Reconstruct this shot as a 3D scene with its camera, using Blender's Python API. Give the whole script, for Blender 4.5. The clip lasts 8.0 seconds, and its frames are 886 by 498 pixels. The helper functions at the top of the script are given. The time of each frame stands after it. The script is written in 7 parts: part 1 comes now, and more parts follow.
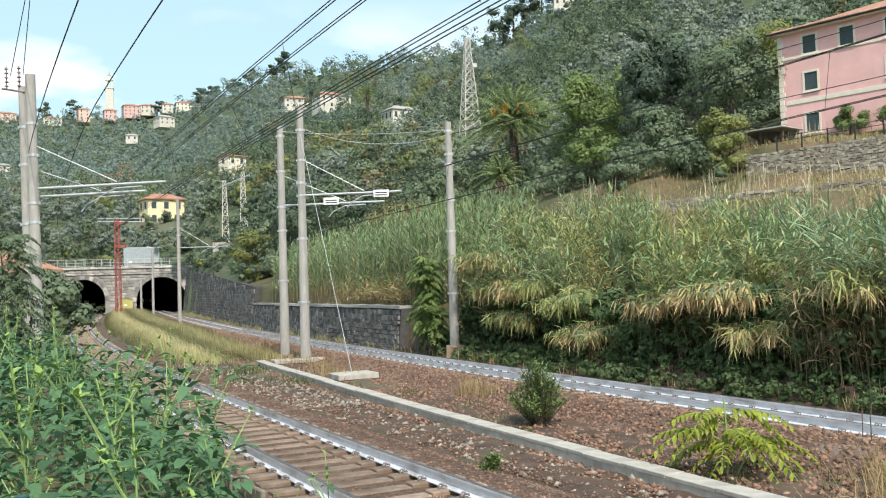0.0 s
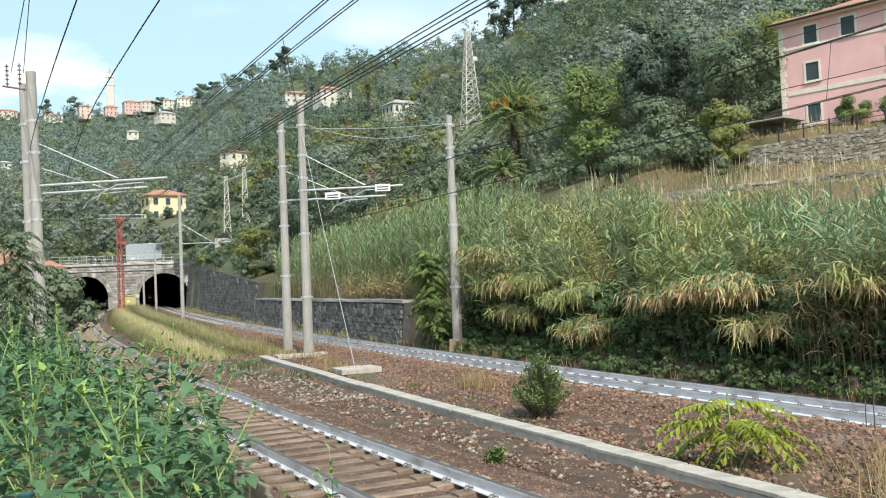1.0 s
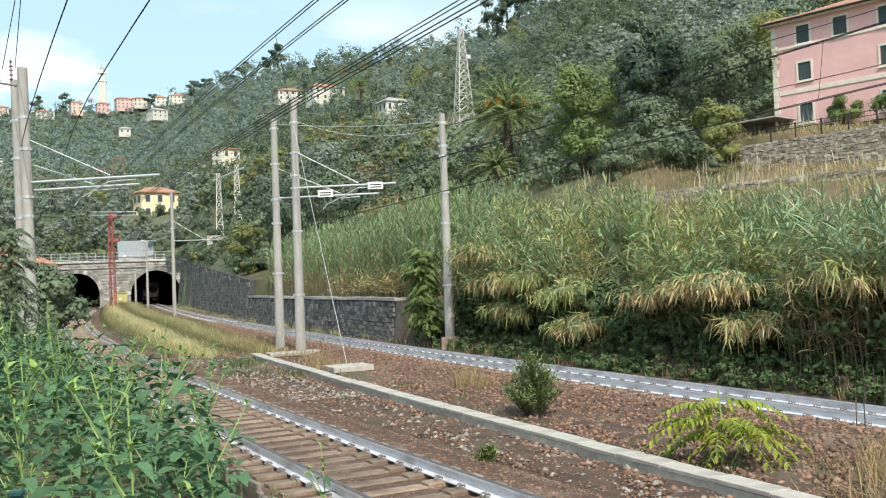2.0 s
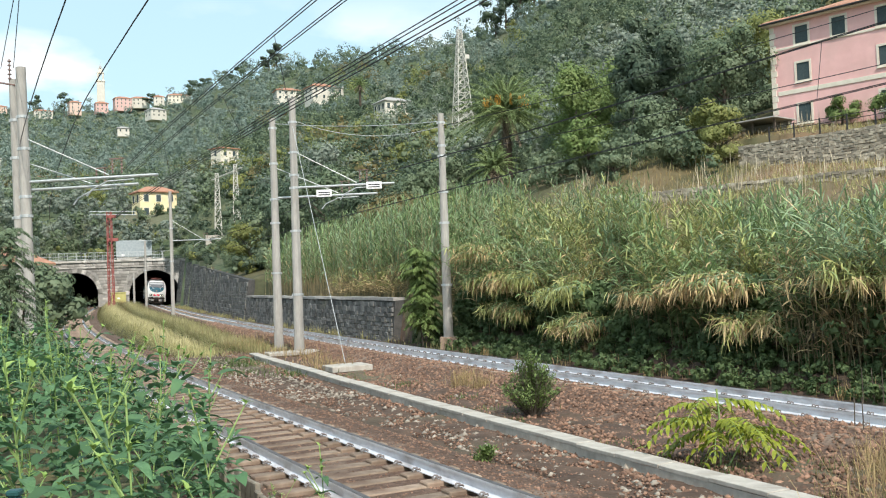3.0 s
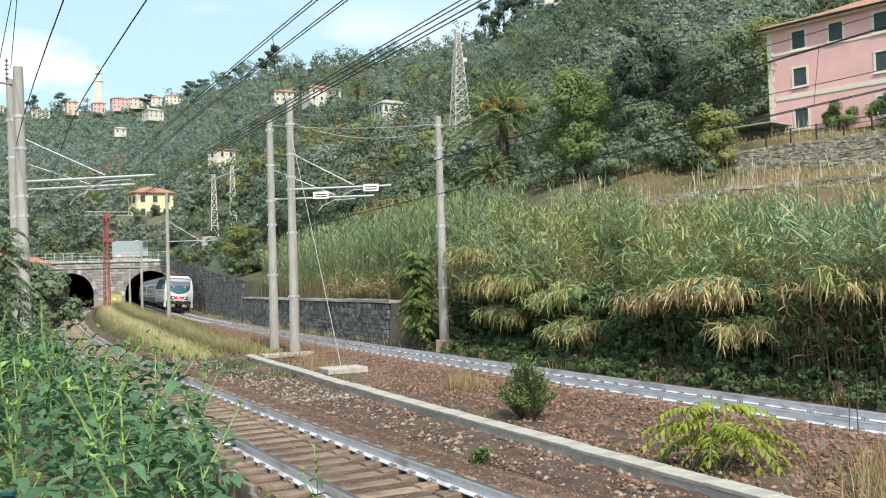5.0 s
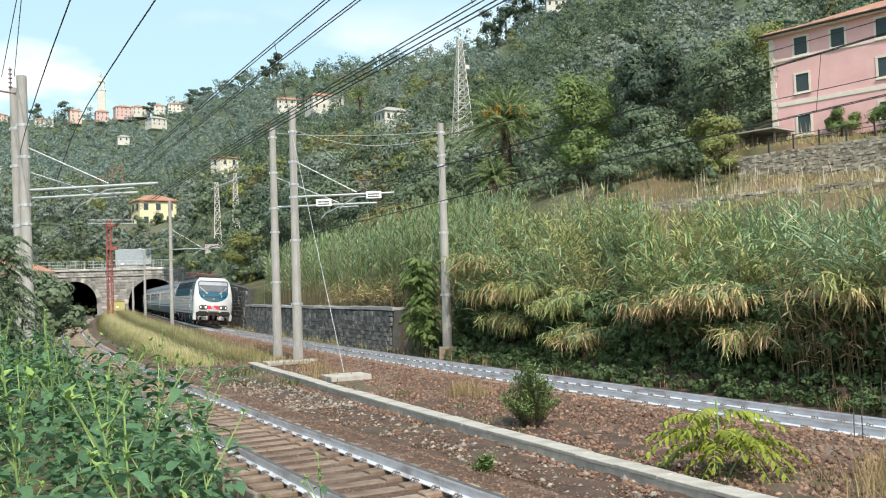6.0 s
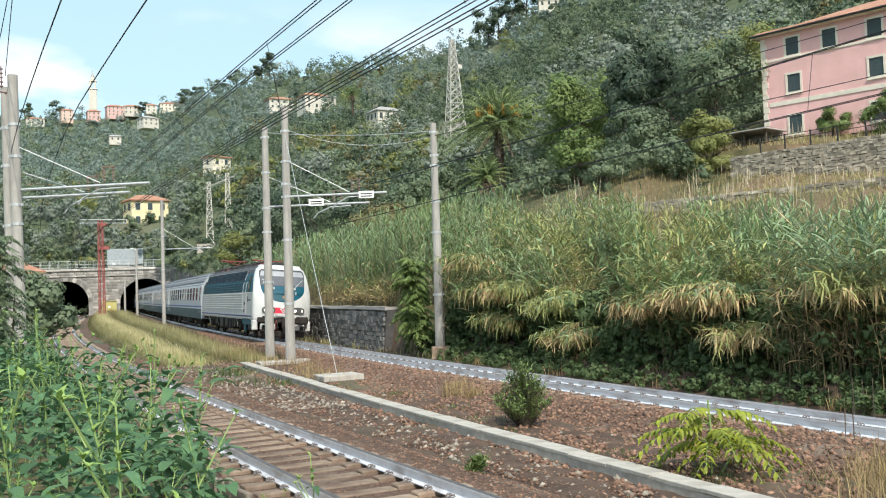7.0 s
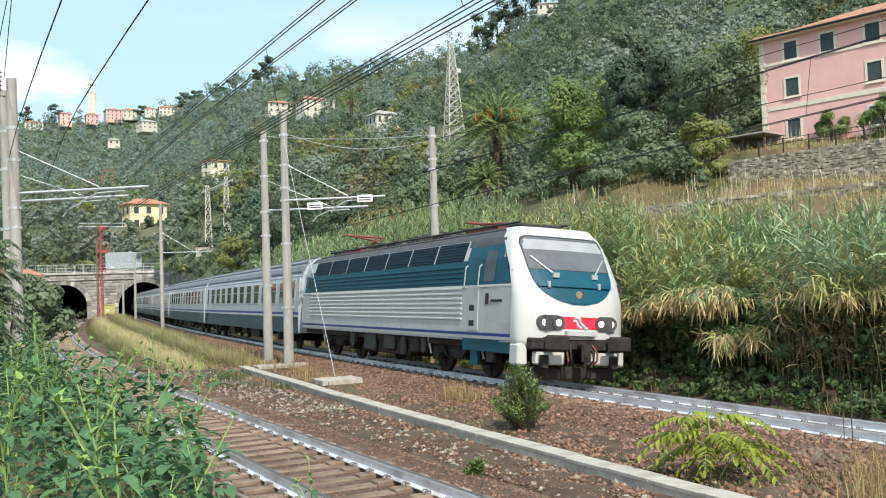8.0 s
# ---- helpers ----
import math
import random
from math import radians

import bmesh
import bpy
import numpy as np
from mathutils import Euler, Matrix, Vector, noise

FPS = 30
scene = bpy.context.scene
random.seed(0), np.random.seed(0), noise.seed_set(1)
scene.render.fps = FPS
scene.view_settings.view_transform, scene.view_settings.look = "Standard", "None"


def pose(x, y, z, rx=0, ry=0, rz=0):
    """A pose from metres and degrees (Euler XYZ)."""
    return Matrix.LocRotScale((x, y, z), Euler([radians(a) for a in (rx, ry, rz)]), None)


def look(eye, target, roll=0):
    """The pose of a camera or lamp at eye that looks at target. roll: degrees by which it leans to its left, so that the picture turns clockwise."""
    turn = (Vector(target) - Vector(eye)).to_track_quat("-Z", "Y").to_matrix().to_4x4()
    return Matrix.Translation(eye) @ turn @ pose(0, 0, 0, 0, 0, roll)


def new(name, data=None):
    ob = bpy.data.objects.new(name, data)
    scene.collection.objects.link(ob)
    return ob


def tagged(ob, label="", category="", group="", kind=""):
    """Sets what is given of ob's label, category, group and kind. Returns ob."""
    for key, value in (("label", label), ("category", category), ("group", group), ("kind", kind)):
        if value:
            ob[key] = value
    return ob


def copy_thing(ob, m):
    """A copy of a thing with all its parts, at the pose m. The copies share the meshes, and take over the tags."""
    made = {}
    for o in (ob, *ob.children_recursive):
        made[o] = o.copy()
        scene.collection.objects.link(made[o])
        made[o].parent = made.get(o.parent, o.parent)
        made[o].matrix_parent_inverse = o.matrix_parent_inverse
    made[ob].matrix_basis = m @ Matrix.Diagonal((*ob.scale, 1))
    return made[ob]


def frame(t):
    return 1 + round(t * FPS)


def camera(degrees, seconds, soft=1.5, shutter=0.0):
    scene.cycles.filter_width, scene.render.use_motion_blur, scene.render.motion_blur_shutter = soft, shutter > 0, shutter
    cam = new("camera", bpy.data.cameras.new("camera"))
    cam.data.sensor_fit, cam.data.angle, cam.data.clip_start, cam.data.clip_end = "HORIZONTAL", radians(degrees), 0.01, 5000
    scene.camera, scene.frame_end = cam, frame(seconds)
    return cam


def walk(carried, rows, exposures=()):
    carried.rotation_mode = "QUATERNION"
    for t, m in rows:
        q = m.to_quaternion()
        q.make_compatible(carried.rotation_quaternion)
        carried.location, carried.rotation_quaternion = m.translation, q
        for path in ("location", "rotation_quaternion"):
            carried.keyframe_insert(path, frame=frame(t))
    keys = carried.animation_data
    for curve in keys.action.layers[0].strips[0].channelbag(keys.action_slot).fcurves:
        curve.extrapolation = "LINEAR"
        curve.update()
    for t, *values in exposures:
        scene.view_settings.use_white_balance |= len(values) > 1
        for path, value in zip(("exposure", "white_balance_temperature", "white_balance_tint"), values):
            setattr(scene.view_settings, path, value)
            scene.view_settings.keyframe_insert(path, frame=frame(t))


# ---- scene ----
# ---------------- camera ----------------
EYE = (0.0, 0.0, 2.4)
cam = camera(50.3, 8.0, soft=1.1)
CAMERA_ROWS = [
    (0.0, 2.3, 2.0, 0.0), (0.5, 2.134, 2.71, -0.018), (1.0, 1.933, 2.467, 0.14), (1.5, 1.827, 2.306, -0.202),
    (3.0, 1.782, 2.274, -0.399), (3.5, 1.958, 1.926, -0.635), (4.0, 1.86, 1.77, -0.586), (4.5, 1.795, 1.805, -0.688),
    (6.0, 2.375, 2.059, -0.442), (6.5, 2.129, 1.952, -0.802), (7.0, 2.343, 2.09, -0.89), (7.5, 2.629, 2.129, -0.891),
    (8.0, 2.569, 2.058, -0.974)]
walk(cam, [(t, pose(*EYE, 90 + p, r, y)) for t, p, r, y in CAMERA_ROWS])

# ---------------- world, sun, exposure ----------------
SUN_AZ, SUN_EL = 163.0, 46.0     # degrees clockwise from +y, degrees up
world = bpy.data.worlds.new("sky")
scene.world = world
world.use_nodes = True
wn, wl = world.node_tree.nodes, world.node_tree.links
wn.clear()
w_out = wn.new("ShaderNodeOutputWorld")
w_bg = wn.new("ShaderNodeBackground")
w_sky = wn.new("ShaderNodeTexSky")
w_sky.sky_type = "NISHITA"
w_sky.sun_disc = False
w_sky.sun_elevation = radians(SUN_EL)
w_sky.sun_rotation = radians(SUN_AZ)
w_sky.air_density, w_sky.dust_density, w_sky.ozone_density = 1.0, 3.0, 1.0
w_bg.inputs["Strength"].default_value = 0.15
# thin bright cumulus low over the ridge, soft haze elsewhere
w_tc = wn.new("ShaderNodeTexCoord")
w_map = wn.new("ShaderNodeMapping")
w_map.inputs["Scale"].default_value = (3.0, 3.0, 7.0)
w_n = wn.new("ShaderNodeTexNoise")
w_n.inputs["Scale"].default_value, w_n.inputs["Detail"].default_value = 1.6, 7.0
w_r = wn.new("ShaderNodeValToRGB")
w_r.color_ramp.elements[0].position, w_r.color_ramp.elements[1].position = 0.52, 0.66
w_sep = wn.new("ShaderNodeSeparateXYZ")
w_low = wn.new("ShaderNodeMapRange")
w_low.inputs["From Min"].default_value, w_low.inputs["From Max"].default_value = 0.30, 0.20
w_mul = wn.new("ShaderNodeMath")
w_mul.operation = "MULTIPLY"
w_mix = wn.new("ShaderNodeMix")
w_mix.data_type = "RGBA"
w_mix.inputs[7].default_value = (7.6, 7.5, 7.4, 1)
w_haze = wn.new("ShaderNodeMix")
w_haze.data_type = "RGBA"
w_haze.inputs[0].default_value = 0.55
w_haze.inputs[7].default_value = (4.4, 6.4, 7.0, 1)
wl.new(w_tc.outputs["Generated"], w_map.inputs["Vector"])
wl.new(w_map.outputs["Vector"], w_n.inputs["Vector"])
wl.new(w_n.outputs["Fac"], w_r.inputs["Fac"])
wl.new(w_tc.outputs["Generated"], w_sep.inputs["Vector"])
wl.new(w_sep.outputs["Z"], w_low.inputs["Value"])
wl.new(w_r.outputs["Color"], w_mul.inputs[0])
wl.new(w_low.outputs["Result"], w_mul.inputs[1])
wl.new(w_sky.outputs["Color"], w_haze.inputs[6])
wl.new(w_haze.outputs[2], w_mix.inputs[6])
wl.new(w_mul.outputs["Value"], w_mix.inputs[0])
wl.new(w_mix.outputs[2], w_bg.inputs["Color"])
wl.new(w_bg.outputs["Background"], w_out.inputs["Surface"])
sun = new("sun", bpy.data.lights.new("sun", "SUN"))
sun.data.energy, sun.data.angle, sun.data.color = 3.6, radians(1.5), (1.0, 0.94, 0.84)
sun.matrix_world = look((60 * math.sin(radians(SUN_AZ)), 60 * math.cos(radians(SUN_AZ)), 60 * math.tan(radians(SUN_EL))), (0, 0, 0))
scene.view_settings.exposure = 0.3


# ---------------- materials ----------------
def material(name, dark, light, rough=0.8, scale=3.0, metal=0.0, bump=0.0, bump_scale=None, detail=6.0, island=0.0,
             stain=None, stain_scale=0.4, stain_at=(0.5, 0.7), spec=0.4, through_light=0.0, per_object=0.0, stretch=None):
    """Principled surface: grain between two colours, a second large-scale stain, bump, and variation piece by piece."""
    m = bpy.data.materials.new(name)
    m.use_nodes = True
    n, l = m.node_tree.nodes, m.node_tree.links
    b = n["Principled BSDF"]
    b.inputs["Roughness"].default_value, b.inputs["Metallic"].default_value = rough, metal
    b.inputs["Specular IOR Level"].default_value = spec
    tc = n.new("ShaderNodeTexCoord")
    vec = tc.outputs["Object"]
    if stretch:
        mp = n.new("ShaderNodeMapping")
        mp.inputs["Scale"].default_value = stretch
        l.new(vec, mp.inputs["Vector"])
        vec = mp.outputs["Vector"]
    t = n.new("ShaderNodeTexNoise")
    t.inputs["Scale"].default_value, t.inputs["Detail"].default_value, t.inputs["Roughness"].default_value = scale, detail, 0.65
    l.new(vec, t.inputs["Vector"])
    r = n.new("ShaderNodeValToRGB")
    r.color_ramp.elements[0].position, r.color_ramp.elements[1].position = 0.32, 0.68
    r.color_ramp.elements[0].color, r.color_ramp.elements[1].color = (*dark, 1), (*light, 1)
    l.new(t.outputs["Fac"], r.inputs["Fac"])
    col = r.outputs["Color"]
    if stain:
        t2 = n.new("ShaderNodeTexNoise")
        t2.inputs["Scale"].default_value, t2.inputs["Detail"].default_value = stain_scale, 5.0
        l.new(vec, t2.inputs["Vector"])
        r2 = n.new("ShaderNodeMapRange")
        r2.inputs["From Min"].default_value, r2.inputs["From Max"].default_value = stain_at
        l.new(t2.outputs["Fac"], r2.inputs["Value"])
        mx = n.new("ShaderNodeMix")
        mx.data_type = "RGBA"
        mx.inputs[7].default_value = (*stain, 1)
        l.new(r2.outputs["Result"], mx.inputs[0])
        l.new(col, mx.inputs[6])
        col = mx.outputs[2]
    if island or per_object:
        src = n.new("ShaderNodeNewGeometry").outputs["Random Per Island"] if island else n.new("ShaderNodeObjectInfo").outputs["Random"]
        amount = island or per_object
        mr = n.new("ShaderNodeMapRange")
        mr.inputs["To Min"].default_value, mr.inputs["To Max"].default_value = 1 - amount, 1 + amount
        l.new(src, mr.inputs["Value"])
        hs = n.new("ShaderNodeHueSaturation")
        l.new(mr.outputs["Result"], hs.inputs["Value"])
        l.new(col, hs.inputs["Color"])
        col = hs.outputs["Color"]
    l.new(col, b.inputs["Base Color"])
    if bump:
        tb = n.new("ShaderNodeTexNoise")
        tb.inputs["Scale"].default_value, tb.inputs["Detail"].default_value = bump_scale or scale * 2, 6.0
        l.new(vec, tb.inputs["Vector"])
        bp = n.new("ShaderNodeBump")
        bp.inputs["Strength"].default_value, bp.inputs["Distance"].default_value = min(1.0, bump * 8), bump
        l.new(tb.outputs["Fac"], bp.inputs["Height"])
        l.new(bp.outputs["Normal"], b.inputs["Normal"])
    if through_light:
        tr = n.new("ShaderNodeBsdfTranslucent")
        l.new(col, tr.inputs["Color"])
        ms = n.new("ShaderNodeMixShader")
        ms.inputs["Fac"].default_value = through_light
        l.new(b.outputs["BSDF"], ms.inputs[1])
        l.new(tr.outputs["BSDF"], ms.inputs[2])
        l.new(ms.outputs["Shader"], n["Material Output"].inputs["Surface"])
    return m


def glow(name, colour, strength):
    m = material(name, colour, colour, 0.2)
    b = m.node_tree.nodes["Principled BSDF"]
    b.inputs["Emission Color"].default_value, b.inputs["Emission Strength"].default_value = (*colour, 1), strength
    return m


def leafy(name, dark, light, scale=0.15, island=0.25, tl=0.25, rough=0.6):
    return material(name, dark, light, rough, scale, island=island, through_light=tl, spec=0.3, detail=4.0)


SOIL = material("brown_soil", (0.052, 0.032, 0.023), (0.125, 0.08, 0.056), 0.95, 2.2, bump=0.06, bump_scale=14, stain=(0.13, 0.12, 0.075), stain_scale=0.25, stain_at=(0.5, 0.75))
BALLAST = material("rusty_ballast", (0.064, 0.036, 0.025), (0.168, 0.105, 0.075), 0.95, 9.0, bump=0.08, bump_scale=16, stain=(0.3, 0.24, 0.19), stain_scale=0.9, stain_at=(0.55, 0.8))
STONES = material("loose_stone", (0.12, 0.064, 0.043), (0.28, 0.172, 0.12), 0.9, 6.0, island=0.5, bump=0.01)
PALE_STONES = material("pale_rubble", (0.2, 0.165, 0.13), (0.36, 0.32, 0.27), 0.9, 6.0, island=0.4, bump=0.01)
EARTH = material("hill_grass", (0.05, 0.054, 0.022), (0.125, 0.108, 0.052), 0.95, 0.35, bump=0.1, bump_scale=2, stain=(0.2, 0.125, 0.075), stain_scale=0.06, stain_at=(0.52, 0.7))
SCRUB = material("hill_scrub", (0.05, 0.075, 0.034), (0.12, 0.145, 0.075), 0.95, 0.5, bump=0.3, bump_scale=0.8, stain=(0.13, 0.13, 0.085), stain_scale=0.05)
CONCRETE = material("weathered_concrete", (0.34, 0.31, 0.27), (0.52, 0.48, 0.43), 0.88, 4.0, bump=0.008, stain=(0.24, 0.21, 0.18), stain_scale=1.3, stain_at=(0.55, 0.8))
POLE = material("spun_concrete", (0.3, 0.285, 0.265), (0.43, 0.41, 0.38), 0.75, 5.0, bump=0.004, stain=(0.2, 0.185, 0.17), stain_scale=0.8, stain_at=(0.5, 0.75), stretch=(1, 1, 0.25))
SLEEPER = material("sleeper_concrete", (0.2, 0.145, 0.105), (0.33, 0.255, 0.195), 0.92, 5.0, bump=0.01, per_object=0.25, stain=(0.16, 0.1, 0.07), stain_scale=2.0)
CLIP = material("clip_steel", (0.16, 0.13, 0.12), (0.34, 0.31, 0.3), 0.5, 20.0, metal=0.4)
# sky brightness is put into the near-white rail sides; the head is dark
RAIL_SKY = material("rail_steel_skylit", (0.72, 0.73, 0.78), (0.86, 0.87, 0.92), 0.36, 14.0, metal=0.2, bump=0.001, stain=(0.22, 0.17, 0.15), stain_scale=3.0, stain_at=(0.5, 0.85), stretch=(1, 0.2, 1))
RAILTOP = material("dark_rail_head", (0.075, 0.07, 0.07), (0.14, 0.13, 0.13), 0.6, 8.0, metal=0.25)
STEEL = material("galvanised_steel", (0.42, 0.44, 0.45), (0.6, 0.62, 0.63), 0.5, 12.0, metal=0.5, bump=0.001)
DARK_STEEL = material("dark_steel", (0.03, 0.03, 0.032), (0.075, 0.07, 0.068), 0.6, 8.0, metal=0.4, bump=0.003)
CABLE = material("dark_cable", (0.02, 0.02, 0.022), (0.045, 0.045, 0.05), 0.6, 20.0, metal=0.3)
RUST = material("red_lead_paint", (0.24, 0.065, 0.06), (0.36, 0.12, 0.105), 0.7, 4.0, bump=0.002, stain=(0.2, 0.07, 0.05), stain_scale=1.5)
GLASSY = material("insulator_glaze", (0.16, 0.1, 0.09), (0.26, 0.18, 0.16), 0.2, 9.0)
WHITE = material("white_enamel", (0.7, 0.7, 0.7), (0.82, 0.82, 0.82), 0.5, 6.0)
BLACK = material("black_paint", (0.012, 0.012, 0.013), (0.03, 0.03, 0.03), 0.6, 6.0)


# ---------------- mesh helpers ----------------
def mesh_ob(name, verts, faces, mats, parent=None, label="", smooth=False, idx=None):
    """One mesh object from vertex and face arrays."""
    me = bpy.data.meshes.new(name)
    v = np.asarray(verts, dtype=np.float32).reshape(-1, 3)
    if isinstance(faces, np.ndarray):
        k = faces.shape[1]
        me.vertices.add(len(v))
        me.vertices.foreach_set("co", v.ravel())
        me.loops.add(faces.size)
        me.loops.foreach_set("vertex_index", faces.astype(np.int32).ravel())
        me.polygons.add(len(faces))
        me.polygons.foreach_set("loop_start", np.arange(0, faces.size, k, dtype=np.int32))
        me.update(calc_edges=True)
        me.validate()
    else:
        me.from_pydata(v.tolist(), [], faces)
        me.update()
    for m in (mats if isinstance(mats, (list, tuple)) else [mats]):
        me.materials.append(m)
    if idx is not None:
        me.polygons.foreach_set("material_index", np.asarray(idx, dtype=np.int32))
    if smooth:
        me.polygons.foreach_set("use_smooth", np.ones(len(me.polygons), dtype=bool))
    ob = new(name, me)
    if parent is not None:
        ob.parent = parent
    if label:
        ob["label"] = label
    return ob


def part(name, bm, mat, parent=None, label="", smooth=False):
    """Link a bmesh as one mesh object under a thing or a part."""
    me = bpy.data.meshes.new(name)
    bm.normal_update()
    bm.to_mesh(me)
    bm.free()
    me.materials.append(mat)
    if smooth:
        me.polygons.foreach_set("use_smooth", np.ones(len(me.polygons), dtype=bool))
    ob = new(name, me)
    if parent is not None:
        ob.parent = parent
    if label:
        ob["label"] = label
    return ob


def thing(name, m, label, category, group="", kind=""):
    ob = new(name)
    ob.empty_display_size = 0.2
    ob.matrix_world = m
    return tagged(ob, label, category, group, kind)


def box(bm, x0, x1, y0, y1, z0, z1, bevel=0.0, m=None):
    r = bmesh.ops.create_cube(bm, size=1.0)
    for v in r["verts"]:
        v.co = Vector((x0 + (v.co.x + 0.5) * (x1 - x0), y0 + (v.co.y + 0.5) * (y1 - y0), z0 + (v.co.z + 0.5) * (z1 - z0)))
    vs = r["verts"]
    if bevel:
        es = list({e for v in vs for e in v.link_edges})
        out = bmesh.ops.bevel(bm, geom=es, offset=bevel, segments=1, affect="EDGES", profile=0.5)
        vs = list({v for fc in out["faces"] for v in fc.verts} | {v for v in vs if v.is_valid})
    if m is not None:
        for v in vs:
            v.co = m @ v.co
    return bm


def boxed(x0, x1, y0, y1, z0, z1, bevel=0.0):
    return box(bmesh.new(), x0, x1, y0, y1, z0, z1, bevel)


def rod(bm, a, b, r0, r1=None, seg=8):
    """A tapered rod from a to b."""
    a, b = Vector(a), Vector(b)
    r1 = r0 if r1 is None else r1
    q = (b - a).to_track_quat("Z", "Y")
    rings = []
    for p, r in ((a, r0), (b, r1)):
        rings.append([bm.verts.new(p + q @ Vector((r * math.cos(i * math.tau / seg), r * math.sin(i * math.tau / seg), 0))) for i in range(seg)])
    for i in range(seg):
        j = (i + 1) % seg
        bm.faces.new((rings[0][i], rings[0][j], rings[1][j], rings[1][i]))
    bm.faces.new(rings[0][::-1])
    bm.faces.new(rings[1])
    return bm


def tube(bm, pts, r, seg=6):
    for a, b in zip(pts, pts[1:]):
        rod(bm, a, b, r, r, seg)
    return bm


def smoothstep(a, b, x):
    t = np.clip((np.asarray(x, dtype=float) - a) / (b - a), 0, 1)
    return t * t * (3 - 2 * t)


# ---------------- the two tracks as curves in plan ----------------
class Track:
    """A gently curved centre line: x as a cubic of y up to the portals, straight beyond. s runs away from the eye."""
    def __init__(self, c):
        y = np.arange(-90.0, 470.0, 0.5)
        yc = np.clip(y, 2, 138) / 100
        x = np.polyval(c, yc) + np.polyval(np.polyder(np.array(c)), yc) / 100 * (y - yc * 100)
        self.y, self.x = y, x
        self.s = np.concatenate([[0], np.cumsum(np.hypot(np.diff(x), np.diff(y)))])
        self.s -= np.interp(0, y, self.s)

    def at(self, s):
        return np.interp(s, self.s, self.x), np.interp(s, self.s, self.y)

    def s_of_y(self, y):
        return float(np.interp(y, self.y, self.s))

    def point(self, s, u=0.0):
        (x0, y0), (x1, y1) = self.at(np.asarray(s) - 0.5), self.at(np.asarray(s) + 0.5)
        d = np.hypot(x1 - x0, y1 - y0)
        tx, ty = (x1 - x0) / d, (y1 - y0) / d
        return (x0 + x1) / 2 + u * ty, (y0 + y1) / 2 - u * tx

    def heading(self, s):
        (x0, y0), (x1, y1) = self.at(s - 0.5), self.at(s + 0.5)
        return math.degrees(math.atan2(-(x1 - x0), y1 - y0))

    def offset(self, x, y):
        """Signed distance from the line, positive towards the hill, and whether it is good near the line."""
        yy = np.clip(y, -89, 469)
        xc = np.interp(yy, self.y, self.x)
        sl = np.interp(yy, self.y[:-1], np.diff(self.x) / np.diff(self.y))
        return (x - xc) / np.sqrt(1 + sl * sl)

    def place(self, s, u, z, turn=0.0):
        x, y = self.point(s, u)
        return pose(float(x), float(y), z, 0, 0, self.heading(s) + turn)


FAR = Track((-3.249, 12.164, -50.003, 14.364))
NEAR = Track((-2.623, 13.151, -54.192, 5.575))
PORTAL_X, PORTAL_Y, PORTAL_SIZE = -55.2, 167.4, 1.2
S_PORTAL = FAR.s_of_y(PORTAL_Y + 1.2)
CANT = 0.06


def sweep(name, track, profile, s0, s1, step, mats, closed=True, parent=None, label="", smooth=False, cant=0.0, idx=None, jitter=0.0):
    """A profile of (u, z) pairs drawn along a track."""
    n = max(2, int((s1 - s0) / step) + 1)
    s = np.linspace(s0, s1, n)
    k = len(profile)
    v = np.zeros((n, k, 3))
    for j, (u, z) in enumerate(profile):
        v[:, j, 0], v[:, j, 1] = track.point(s, u)
        v[:, j, 2] = z - cant * min(0.9, max(-0.9, u)) / 0.75
    if jitter:
        rng = np.random.RandomState(len(name) + k)
        v += rng.normal(0, jitter, v.shape)
    f = []
    m = k if closed else k - 1
    mi = []
    for i in range(n - 1):
        for j in range(m):
            a, b = i * k + j, i * k + (j + 1) % k
            f.append((a, b, b + k, a + k))
            mi.append(idx[j] if idx else 0)
    if closed:
        f.append(tuple(range(k))[::-1])
        f.append(tuple((n - 1) * k + j for j in range(k)))
        mi += [mi[0], mi[0]]
    return mesh_ob(name, v.reshape(-1, 3), f, mats, parent, label, smooth, mi)


# ---------------- ground: one sheet to the horizon ----------------
SKY_B = (-180, -120, -60, -30, -25, -20, -16, -14.3, -12.6, -11, -9.3, -7.2, -5.9, -4.1, -2.4, -0.7, 1.1, 2.8, 4.6, 6.4, 8.1, 14, 20, 30, 60, 120, 180)
SKY_E = (1.5, 2.0, 6.0, 10.1, 10.2, 10.4, 10.8, 11.2, 11.9, 12.4, 12.9, 13.1, 13.35, 13.5, 13.65, 13.9, 14.3, 14.7, 15.0, 16.0, 17.0, 19.8, 21.3, 22.5, 18, 6.0, 1.5)
SKY_R = (900, 900, 900, 900, 900, 900, 870, 800, 700, 620, 560, 520, 500, 480, 470, 460, 450, 440, 420, 400, 390, 370, 350, 350, 380, 600, 900)


def hill(x, y):
    r = np.hypot(x, y)
    b = np.degrees(np.arctan2(x, y))
    e, big = np.interp(b, SKY_B, SKY_E), np.interp(b, SKY_B, SKY_R)
    q = r / big
    lo = 0.3 + 0.7 * np.minimum(q, 1)
    z = r * np.tan(np.radians(e)) * lo
    ridge = big * np.tan(np.radians(e))
    return np.where(q > 1, ridge - (r - big) * 0.12 * smoothstep(1, 1.3, q) - np.minimum(r - big, 400) * 0.02, z)


